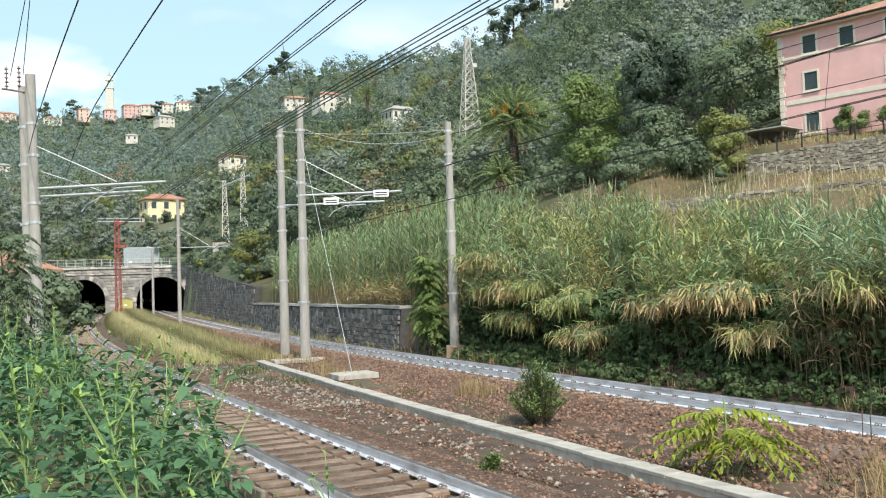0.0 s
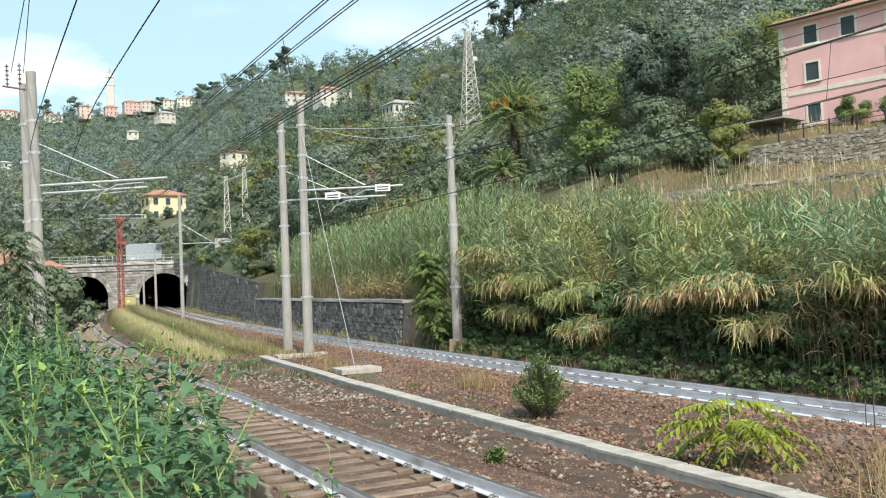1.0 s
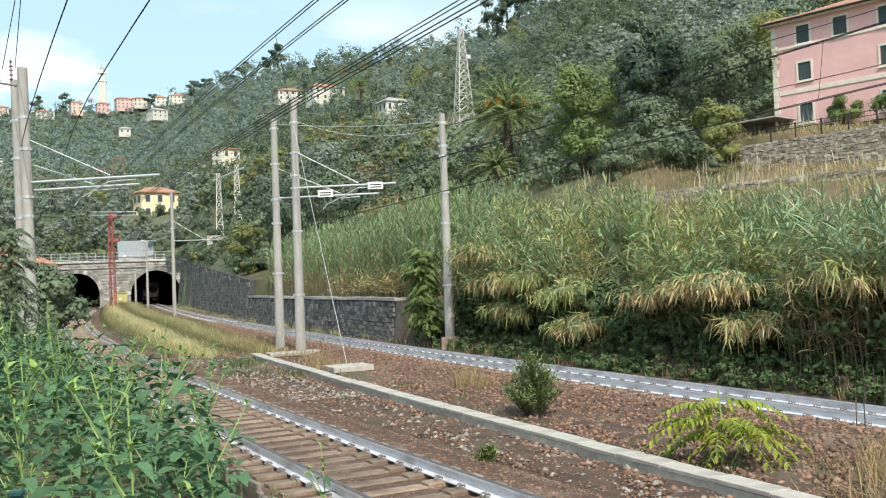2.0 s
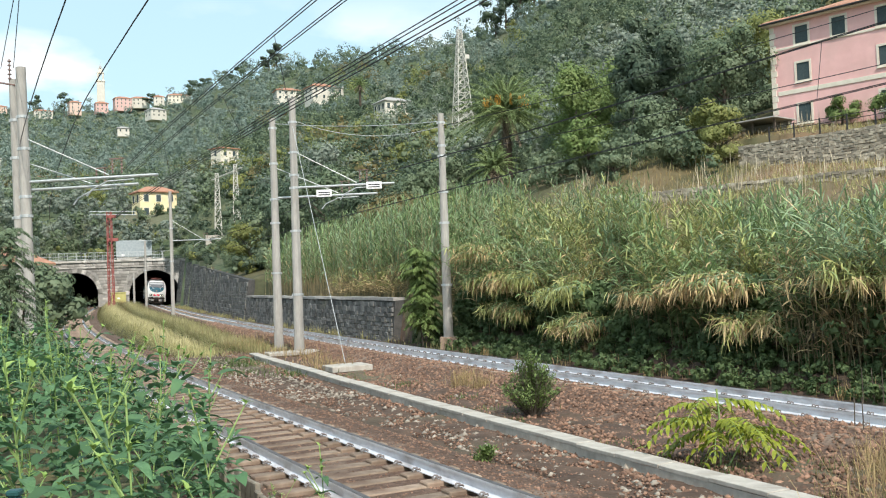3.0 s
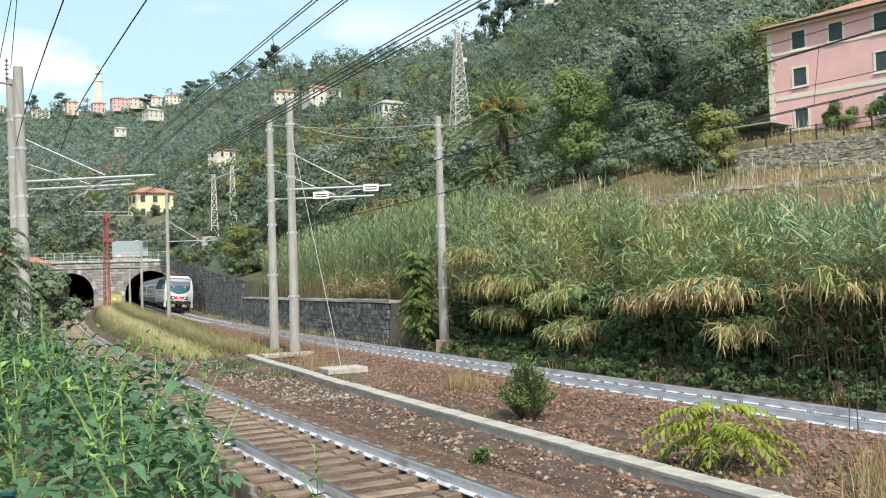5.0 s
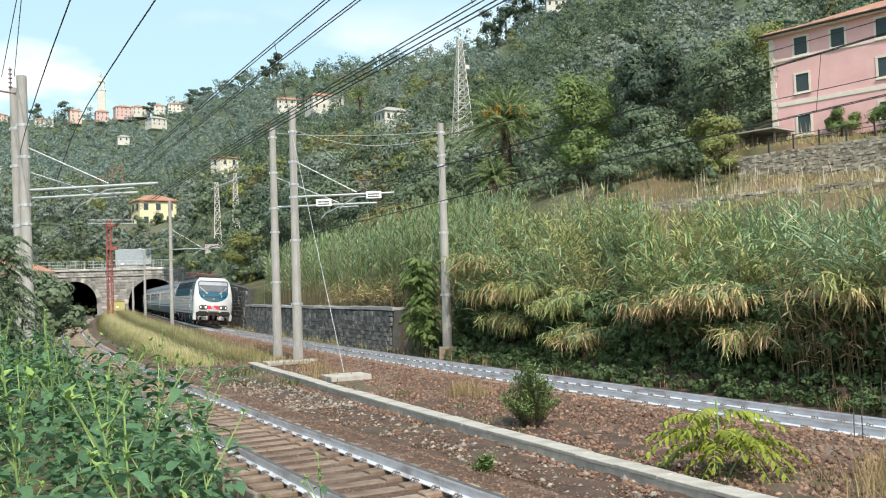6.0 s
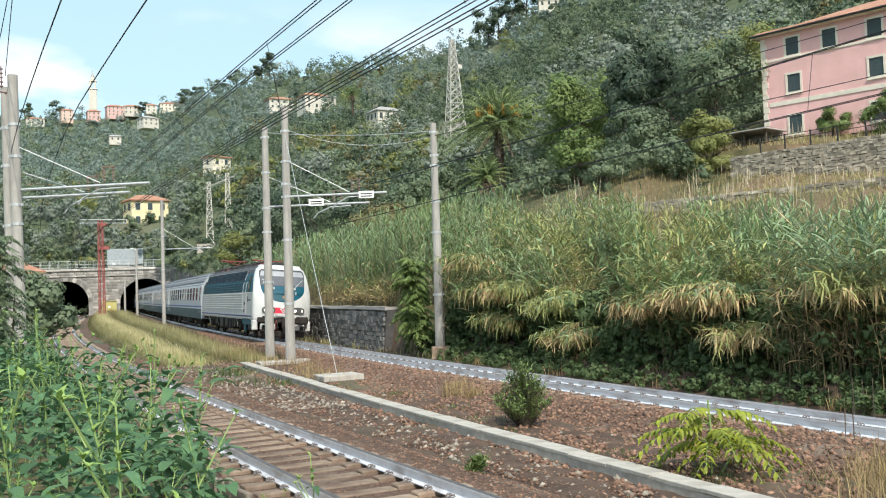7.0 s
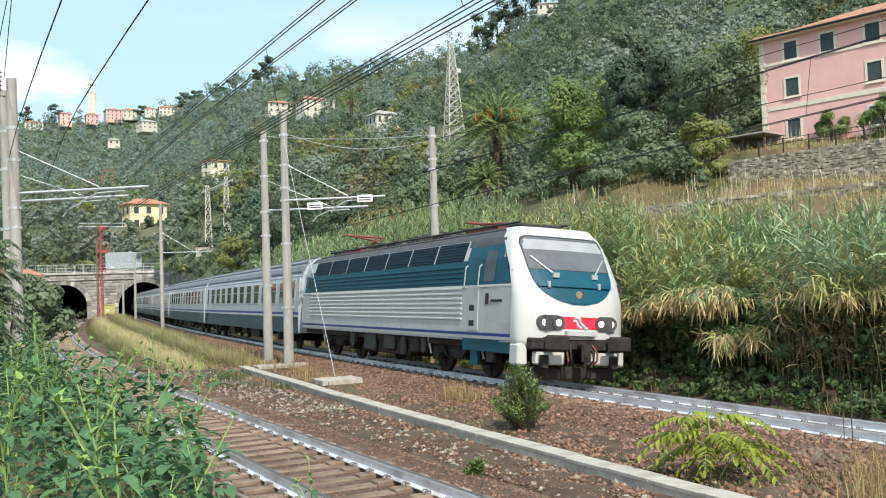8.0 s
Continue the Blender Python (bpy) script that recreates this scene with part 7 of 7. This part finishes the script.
def build_loco():
    t = thing("locomotive", pose(0, 0, 0), "white, grey and teal electric locomotive with a red nose band", "locomotive")
    ys = [-9.3, -9.1, 8.35]
    shell("body", ys, body_section, TG, t, "ribbed light grey metal body side")
    # rear cab end, a plain tapered nose
    shell("rear_cab", [-9.66, -9.45, -9.3], lambda y: [(x * float(np.interp(y, [-9.66, -9.3], [0.9, 1.0])), z if z < 2.5 else 2.5 + (z - 2.5) * float(np.interp(y, [-9.66, -9.3], [0.78, 1.0]))) for x, z in body_section(y)], TW, t, "white rear cab end")
    # white nose mask that wraps round both corners
    v, f = [], []
    zs = [0.92, 1.1, 1.35, 1.65, 2.0, 2.3, 2.6, 2.9, 3.2, 3.45, 3.65, 3.8, 3.9]
    xs = [-1.0, -0.97, -0.9, -0.75, -0.5, -0.25, 0, 0.25, 0.5, 0.75, 0.9, 0.97, 1.0]
    for z in zs:
        hw = side_half_width(min(z, 3.85)) + 0.022
        back = float(np.interp(z, [0.9, 2.3, 2.8, 3.3, 3.6, 3.9], [8.93, 8.95, 8.78, 8.36, 8.05, 7.7]))
        row = [(-hw, back, z)]
        row += [(hw * q, face_y(hw * q, z) - (0.1 if abs(q) == 1.0 else 0), z) for q in xs]
        row += [(hw, back, z)]
        v += row
    k = len(xs) + 2
    for i in range(len(zs) - 1):
        for j in range(k - 1):
            a = i * k + j
            f.append((a, a + k, a + k + 1, a + 1))
    f.append(tuple((len(zs) - 1) * k + j for j in range(k))[::-1])
    f.append(tuple(range(k)))
    mesh_ob("nose_mask", v, f, TW, t, "glossy white wrap-round nose", True)
    # windscreen, teal panel under it, red band
    nose_patch("windscreen", (2.8, 3.62, lambda z: float(np.interp(z, [2.8, 3.46, 3.56, 3.62], [1.13, 1.17, 1.12, 1.0]))), SCREEN, t, 0.012, "grey raked windscreen")
    nose_patch("screen_frame", (2.76, 3.66, lambda z: float(np.interp(z, [2.76, 3.46, 3.6, 3.66], [1.16, 1.2, 1.15, 1.02]))), BLACK, t, 0.006)
    nose_patch("sun_strip", (3.3, 3.56, lambda z: float(np.interp(z, [3.2, 3.4, 3.5], [1.12, 1.14, 1.08]))), BLIND, t, 0.016, "pale grey blind across the top of the windscreen")
    nose_patch("nose_panel", (1.95, 2.78, lambda z: 1.14 * math.sqrt(max(0.0, 1 - ((2.72 - min(z, 2.72)) / 0.78) ** 2)) + 0.01), TTEAL, t, 0.01, "teal panel with rounded lower edge")
    nose_patch("panel_lip", (2.38, 2.46, lambda z: 1.04), TTEAL, t, 0.06)
    for x in (-0.62, 0.78):
        nose_patch_bm = boxed(x - 0.035, x + 0.035, face_y(x, 2.45) - 0.02, face_y(x, 2.45) + 0.09, 2.34, 2.5, 0.01)
        part("hinge", nose_patch_bm, STEEL, t)
    nose_patch("red_band", (1.37, 1.66, lambda z: 0.6), TRED, t, 0.012, "red nose band")
    # emblem: slanted white strokes
    for x0, x1, z0, z1 in ((-0.16, 0.0, 1.4, 1.52), (0.0, 0.03, 1.52, 1.63), (0.03, 0.17, 1.63, 1.635), (-0.03, 0.07, 1.4, 1.45), (0.07, 0.1, 1.45, 1.55), (0.1, 0.2, 1.55, 1.57), (-0.2, -0.12, 1.39, 1.4)):
        bm = bmesh.new()
        rod(bm, (x0, face_y(0, 1.5) + 0.02, z0), (x1, face_y(0, 1.5) + 0.02, z1), 0.034, 0.034, 8)
        part("emblem", bm, TW, t)
    bm = bmesh.new()
    rod(bm, (0, face_y(0, 2.2) + 0.0, 2.2), (0, face_y(0, 2.2) + 0.04, 2.2), 0.09, 0.09, 12)
    part("badge", bm, material("badge_bronze", (0.3, 0.16, 0.08), (0.4, 0.24, 0.12), 0.5, 6), t)
    # twin lamps
    for side in (-1, 1):
        bm = bmesh.new()
        for x in (0.6, 0.94):
            rod(bm, (side * x, face_y(x, 1.51) - 0.08, 1.51), (side * x, face_y(x, 1.51) + 0.045, 1.51), 0.18, 0.17, 20)
        box(bm, side * 0.77 - 0.17, side * 0.77 + 0.17, 9.2, face_y(0.77, 1.5) + 0.04, 1.33, 1.69)
        part("lamp_housing", bm, CHROME, t)
        for x in (0.6, 0.94):
            bm = bmesh.new()
            y = face_y(x, 1.51)
            rod(bm, (side * x, y + 0.03, 1.51), (side * x, y + 0.055, 1.51), 0.088, 0.08, 18)
            part("headlight", bm, LAMP, t, "lit round headlight")
    # wipers
    for side, lean in ((-1, 1), (1, -1)):
        bm = bmesh.new()
        x0, x1 = side * 0.55, side * (0.55 + 0.5)
        tube(bm, [Vector((x0, face_y(x0, 2.68) + 0.06, 2.66)), Vector((x1, face_y(x1, 3.15) + 0.06, 3.12))], 0.02, 5)
        box(bm, x0 - 0.08, x0 + 0.08, face_y(x0, 2.66), face_y(x0, 2.66) + 0.09, 2.6, 2.72)
        part("wiper", bm, STEEL, t)
    # buffer beam, buffers, coupler, plough
    part("buffer_beam", boxed(-1.3, 1.3, 9.1, 9.66, 0.86, 1.14, 0.03), TUNDER, t)
    part("step_plate", boxed(-0.42, 0.42, 9.6, 9.78, 1.2, 1.33, 0.01), TG, t, "pale step plate over the coupler")
    for side in (-1, 1):
        bm = bmesh.new()
        rod(bm, (side * 0.87, 9.4, 1.04), (side * 0.87, 10.05, 1.04), 0.14, 0.12, 14)
        part("buffer_sleeve", bm, TUNDER, t)
        part("buffer_head", boxed(side * 0.87 - 0.33, side * 0.87 + 0.33, 10.02, 10.12, 0.84, 1.22, 0.05), TUNDER, t, "dark rectangular buffer head")
        part("front_skirt", boxed(side * 0.85 - 0.4 + (0.1 if side < 0 else -0.1), side * 0.85 + 0.4 + (0.1 if side < 0 else -0.1), 9.35, 9.6, 0.5, 0.82, 0.04), TW, t, "white skirt panel")
        part("corner_skirt", boxed(side * 1.38 - 0.14, side * 1.38 + 0.14, 8.9, 9.36, 0.46, 0.99, 0.05), TW, t, "white corner skirt")
        for q in (0.25, 0.35):
            bm = bmesh.new()
            x = side * q
            tube(bm, [Vector((x, 9.66, 1.0)), Vector((x + side * 0.08, 9.8, 0.8)), Vector((x + side * 0.05, 9.82, 0.62)), Vector((x, 9.7, 0.5))], 0.025, 6)
            part("hose", bm, BLACK if q < 0.3 else PANTO, t)
        part("jumper_box", boxed(side * 0.98 - 0.09, side * 0.98 + 0.09, 9.55, 9.75, 0.42, 0.74, 0.02), TUNDER, t)
    bm = bmesh.new()
    rod(bm, (0, 9.5, 0.98), (0, 9.95, 0.98), 0.07)
    box(bm, -0.12, 0.12, 9.9, 10.0, 0.6, 1.02, 0.02)
    tube(bm, [Vector((0, 9.95, 0.95)), Vector((0.04, 10.0, 0.7)), Vector((0, 9.9, 0.45))], 0.05, 6)
    part("coupler", bm, TUNDER, t)
    bm = bmesh.new()
    box(bm, -1.2, 1.2, 9.25, 9.5, 0.14, 0.44, 0.03)
    for q in bm.verts:
        if q.co.y > 9.4:
            q.co.y -= abs(q.co.x) * 0.2 - 0.12
    part("plough", bm, TUNDER, t, "dark snow plough")
    # flanks
    for side in (-1, 1):
        def lay(name, y0, y1, z0, z1, mat, lift=0.012, label="", n=3):
            vv, ff = [], []
            for i in range(n + 1):
                z = z0 + (z1 - z0) * i / n
                for y in (y0, y1):
                    vv.append((side * (side_half_width(z) + lift), y, z))
            ff = [(i * 2, i * 2 + 1, i * 2 + 3, i * 2 + 2) for i in range(n)]
            kk = len(vv)
            vv += [(x - side * (lift + 0.03), y, z) for x, y, z in vv]
            ff += [tuple(q + kk for q in fc[::-1]) for fc in ff]
            ff += [(0, 1, 1 + kk, kk), (2 * n, 2 * n + 1, 2 * n + 1 + kk, 2 * n + kk)]
            ff += [(i * 2, i * 2 + 2, i * 2 + 2 + kk, i * 2 + kk) for i in range(n)] + [(i * 2 + 1, i * 2 + 3, i * 2 + 3 + kk, i * 2 + 1 + kk) for i in range(n)]
            return mesh_ob(name, vv, ff, mat, t, label)
        lay("teal_band", -9.0, 8.3, 2.42, 3.085, TTEAL, 0.01, "teal upper band")
        lay("cab_side", 8.3, 9.0, 0.99, 2.4, TG, 0.008, "grey cab side")
        lay("cab_side_upper", 8.3, 8.86, 2.42, 2.78, TTEAL, 0.008)
        lay("cab_side_upper", 8.3, 8.62, 2.785, 3.1, TTEAL, 0.008)
        lay("roof_shoulder", -9.0, 8.1, 3.64, 3.84, TROOF, 0.012)
        for k in range(7):
            y0 = -8.0 + k * 2.02
            g = lay("air_intake", y0, y0 + 1.9, 3.09, 3.62, NAVY, 0.016, "navy louvred air intake")
            for q in range(6):
                z = 3.12 + q * 0.083
                bm = boxed(side * (side_half_width(z) + 0.02) - 0.012, side * (side_half_width(z) + 0.02) + 0.012, y0 + 0.02, y0 + 1.88, z, z + 0.016)
                part("louvre", bm, TTEAL, g)
        # white paint on these ribs stands in for their sunlit highlights
        for k in range(7):
            z = 1.5 + k * 0.135
            part("rib", boxed(side * 1.5 - 0.02, side * 1.5 + 0.035, -8.1, 6.15, z, z + 0.06, 0.012), TW, t)
        for k in range(4):
            z = 2.5 + k * 0.13
            part("rib", boxed(side * (side_half_width(z) + 0.012) - 0.02, side * (side_half_width(z) + 0.012) + 0.03, -8.1, 6.15, z, z + 0.05, 0.01), TTEAL, t)
        lay("pale_line", -9.0, 8.9, 2.36, 2.42, TW, 0.014)
        lay("violet_stripe", -9.2, 8.99, 1.12, 1.19, TBLUE, 0.012, "dark blue stripe")
        lay("white_stripe", -9.2, 8.99, 1.04, 1.11, TW, 0.012)
        lay("lower_sill", 6.2, 8.9, 0.72, 1.03, TTEAL, 0.006)
        lay("cab_window", 7.4, 8.0, 2.5, 3.3, TGLASS, 0.02, "cab side window")
        lay("cab_door_glass", -8.6, -8.1, 2.6, 3.25, TGLASS, 0.02)
        lay("roof_shoulder", 6.15, 8.2, 3.45, 3.635, TROOF, 0.012)
        lay("roof_flank", 6.3, 8.33, 3.09, 3.44, TTEAL, 0.012)
        lay("door_panel", 6.5, 7.15, 1.25, 2.34, TG, 0.022, "grey cab door")
        lay("door_upper", 6.5, 7.15, 2.43, 3.16, TTEAL, 0.024)
        for y in (6.4, 7.22):
            bm = bmesh.new()
            tube(bm, [Vector((side * 1.53, y, 2.35)), Vector((side * 1.57, y, 2.4)), Vector((side * 1.53, y, 2.9)), Vector((side * 1.46, y, 2.95))], 0.018, 5)
            part("handrail", bm, STEEL, t)
        # black plates on the flank paint the shade inside the step holes
        for z in (1.35, 1.75):
            part("step_recess", boxed(side * 1.5 - 0.02, side * 1.53, 6.65, 6.95, z, z + 0.16, 0.01), BLACK, t)
        part("flank_mark", boxed(side * 1.5, side * 1.514, 7.55, 7.72, 1.92, 2.2), TUNDER, t)
        part("flank_mark", boxed(side * 1.5, side * 1.52, 7.85, 8.45, 1.98, 2.04), TUNDER, t)
        part("ladder", boxed(side * 1.38 - 0.05, side * 1.38 + 0.05, 6.6, 7.0, 0.35, 0.75, 0.02), TTEAL, t)
        part("sand_box", boxed(side * 1.2 - 0.2, side * 1.2 + 0.15, 2.2, 2.9, 0.5, 0.95, 0.04), TUNDER, t)
    for side in (-1, 1):
        for y, w, z0 in ((-3.1, 0.5, 0.55), (-1.3, 1.1, 0.42), (0.5, 0.9, 0.5), (1.7, 0.35, 0.38), (3.3, 0.3, 0.5), (7.6, 0.4, 0.45)):
            part("equipment_case", boxed(side * 1.32 - 0.06, side * 1.32 + 0.06, y - w / 2, y + w / 2, z0, 0.96, 0.03), DARK_STEEL, t)
        for y in (-6.9, -3.5, 3.5, 6.9):
            bm = bmesh.new()
            rod(bm, (side * 1.3, y, 1.02), (side * 1.22, y + 0.1, 0.5), 0.035, 0.03, 6)
            part("damper", bm, STEEL, t)
    part("battery_box", boxed(-1.25, 1.25, -2.2, 2.0, 0.35, 1.0, 0.05), TUNDER, t)
    part("underframe", boxed(-1.3, 1.3, -9.2, 9.0, 0.8, 1.02, 0.02), TUNDER, t)
    # roof gear and folded pantographs
    part("roof_deck", boxed(-0.95, 0.95, -8.8, 8.0, 3.84, 3.93, 0.03), TROOF, t)
    for k in range(11):
        y = -7.6 + k * 1.35
        bm = bmesh.new()
        for q in range(3):
            rod(bm, (-0.6 + 0.6 * q, y, 3.92), (-0.6 + 0.6 * q, y, 4.12), 0.07, 0.05, 8)
        rod(bm, (-0.9, y, 4.12), (0.9, y, 4.12), 0.025, 0.025, 6)
        part("roof_insulator", bm, DARK_STEEL, t)
    for y, w, hh in ((-7.9, 0.9, 0.22), (-3.4, 0.7, 0.26), (-1.9, 1.1, 0.18), (0.4, 0.6, 0.28), (2.2, 1.0, 0.2), (7.2, 0.7, 0.16)):
        part("roof_box", boxed(-0.7, 0.55, y - w / 2, y + w / 2, 3.9, 3.93 + hh, 0.03), DARK_STEEL, t)
    bm = bmesh.new()
    for x in (-0.7, 0.7):
        rod(bm, (x, -8.2, 4.08), (x, 7.8, 4.08), 0.035, 0.035, 6)
    part("roof_busbar", bm, DARK_STEEL, t)
    for y, up in ((-5.6, 0.0), (5.6, 1.0)):
        p = mesh_ob("pantograph_base", [(-0.7, y - 0.9, 3.98), (0.7, y - 0.9, 3.98), (0.7, y + 0.9, 3.98), (-0.7, y + 0.9, 3.98), (-0.7, y - 0.9, 4.06), (0.7, y - 0.9, 4.06), (0.7, y + 0.9, 4.06), (-0.7, y + 0.9, 4.06)],
                    [(0, 3, 2, 1), (4, 5, 6, 7), (0, 1, 5, 4), (1, 2, 6, 5), (2, 3, 7, 6), (3, 0, 4, 7)], PANTO, t)
        bm = bmesh.new()
        if up:
            rod(bm, (0, y - 0.8, 4.12), (0, y + 0.9, 4.2), 0.05)
            for q in (-1, 1):
                rod(bm, (q * 0.1, y + 0.9, 4.2), (q * 0.5, y - 0.7, 4.26), 0.03)
            tip = Vector((0, y - 0.7, 4.28))
        else:
            rod(bm, (0, y - 0.8, 4.15), (0, y + 0.9, 4.42), 0.05)
            for q in (-1, 1):
                rod(bm, (q * 0.1, y + 0.9, 4.42), (q * 0.45, y - 0.6, 4.66), 0.03)
            tip = Vector((0, y - 0.6, 4.69))
        rod(bm, tip + Vector((-0.85, 0, 0)), tip + Vector((0.85, 0, 0)), 0.04)
        part("pantograph_arm", bm, PANTO, t)
    wheels = []
    for y in (-5.2, 5.2):
        wheels += bogie(t, y, 2.9, 0.62)[1]
    return t, wheels


def coach_section(y):
    zs = ((1.38, 0.75), (1.42, 1.1), (1.42, 2.9), (1.36, 3.2), (1.18, 3.6), (0.85, 3.9), (0.4, 4.02))
    return list(zs) + [(-x, z) for x, z in zs[::-1]]


def build_coach():
    t = thing("passenger_coach", pose(0, 0, 0), "grey passenger coach with dark windows, blue line and dark petrol-blue skirt", "railway coach", "coaches of the train")
    shell("body", [-13.0, -12.9, 12.9, 13.0], lambda y: [(x * (0.96 if abs(y) > 12.95 else 1), z) for x, z in coach_section(y)], CG, t)
    part("underframe", boxed(-1.2, 1.2, -12.8, 12.8, 0.7, 0.9), TUNDER, t)
    for e in (-1, 1):
        part("gangway", boxed(-0.55, 0.55, min(e * 12.95, e * 13.2), max(e * 12.95, e * 13.2), 1.0, 3.3, 0.05), BLACK, t)
        for q in (-0.87, 0.87):
            bm = bmesh.new()
            rod(bm, (q, e * 12.8, 1.05), (q, e * 13.25, 1.05), 0.12, 0.2, 10)
            part("buffer", bm, TUNDER, t)
    v, f = [], []
    rs = [(1.385, 3.12), (1.21, 3.61), (0.87, 3.92), (0.42, 4.05), (-0.42, 4.05), (-0.87, 3.92), (-1.21, 3.61), (-1.385, 3.12)]
    part_roof = shell("roof", [-12.95, 12.95], lambda y: rs, CROOF, t, "dull grey ribbed roof")
    for k, (x, z) in enumerate(((1.31, 3.37), (1.06, 3.78), (0.66, 4.0), (-1.31, 3.37), (-1.06, 3.78), (-0.66, 4.0))):
        part("roof_rib", boxed(x - 0.025, x + 0.025, -12.8, 12.8, z - 0.02, z + 0.03), CROOF, t)
    win = None
    for side in (-1, 1):
        part("skirt", boxed(side * 1.42 - 0.05, side * 1.42 + 0.012, -12.85, 12.85, 0.72, 1.42, 0.005), CGREEN, t, "dark petrol-blue lower side")
        part("white_line", boxed(side * 1.42 - 0.05, side * 1.42 + 0.01, -12.87, 12.87, 1.42, 1.5), TW, t)
        part("blue_line", boxed(side * 1.42 - 0.05, side * 1.42 + 0.012, -12.87, 12.87, 1.52, 1.62), TBLUE, t, "bright blue line")
        for e in (-1, 1):
            part("end_panel", boxed(side * 1.42 - 0.05, side * 1.42 + 0.014, min(e * 12.3, e * 12.88), max(e * 12.3, e * 12.88), 1.64, 3.1), TW, t, "white end panel")
            d = part("door", boxed(side * 1.42 - 0.05, side * 1.42 + 0.012, e * 11.75 - 0.42, e * 11.75 + 0.42, 1.0, 3.05, 0.01), CG, t)
            part("door_glass", boxed(side * 1.42, side * 1.42 + 0.018, e * 11.75 - 0.24, e * 11.75 + 0.24, 2.0, 2.95), TGLASS2, d)
        for k in range(11):
            y = -9.8 + k * 1.96
            fr = part("window_frame", boxed(side * 1.42 - 0.04, side * 1.42 + 0.016, y - 0.62, y + 0.62, 1.98, 2.99, 0.02), STEEL, t)
            for z0, z1 in ((2.04, 2.56), (2.6, 2.94)):
                part("pane", boxed(side * 1.42, side * 1.42 + 0.024, y - 0.55, y + 0.55, z0, z1), TGLASS2, fr)
        for y, w, h0 in ((-3.2, 1.6, 0.35), (0.5, 1.2, 0.42), (3.4, 2.0, 0.3), (5.6, 0.8, 0.45)):
            part("equipment_box", boxed(side * 1.15 - 0.25, side * 1.15 + 0.15, y - w / 2, y + w / 2, h0, 0.75, 0.03), TUNDER, t)
    wheels = []
    for y in (-9.5, 9.5):
        wheels += bogie(t, y, 2.5, 0.46)[1]
    return t, wheels


# ---------------- motion of the train ----------------
SPEED = 28.55
S_FRONT_END = 25.1          # nose at the end of the clip
COACHES = 7


def vehicle_pose(s_mid, pivot):
    """A vehicle on two pivots, leaning with the cant; its y axis points towards the eye."""
    x0, y0 = FAR.point(s_mid - pivot)
    x1, y1 = FAR.point(s_mid + pivot)
    head = math.degrees(math.atan2(float(x1 - x0), float(y0 - y1)))
    tilt = math.degrees(math.atan2(CANT, 0.75))
    return pose(float(x0 + x1) / 2, float(y0 + y1) / 2, 0.0, 0, 0, head) @ pose(0, 0, 0, 0, -tilt, 0)


loco, loco_wheels = build_loco()
coach, coach_wheels = build_coach()
vehicles = [(loco, loco_wheels, 9.7, 5.2, 0.62)]
back = 9.7 + 9.8
for c in range(COACHES):
    if c == 0:
        o, ws = coach, coach_wheels
    else:
        o = copy_thing(coach, pose(0, 0, 0))
        ws = [w for w in o.children if w.name.startswith("wheelset")]
    vehicles.append((o, ws, back + 13.2, 9.5, 0.46))
    back += 26.45


def motions():
    for o, ws, behind, pivot, r in vehicles:
        rows = []
        for k in range(81):
            t = k / 10
            rows.append((t, vehicle_pose(S_FRONT_END + SPEED * (8.0 - t) + behind, pivot)))
        walk(o, rows)
        for w in ws if r > 0.6 else ():
            at = w.location.copy()
            walk(w, [(k / 30, pose(*at) @ Euler((-SPEED * k / 30 / r % math.tau, 0, 0)).to_matrix().to_4x4()) for k in range(241)])


motions()
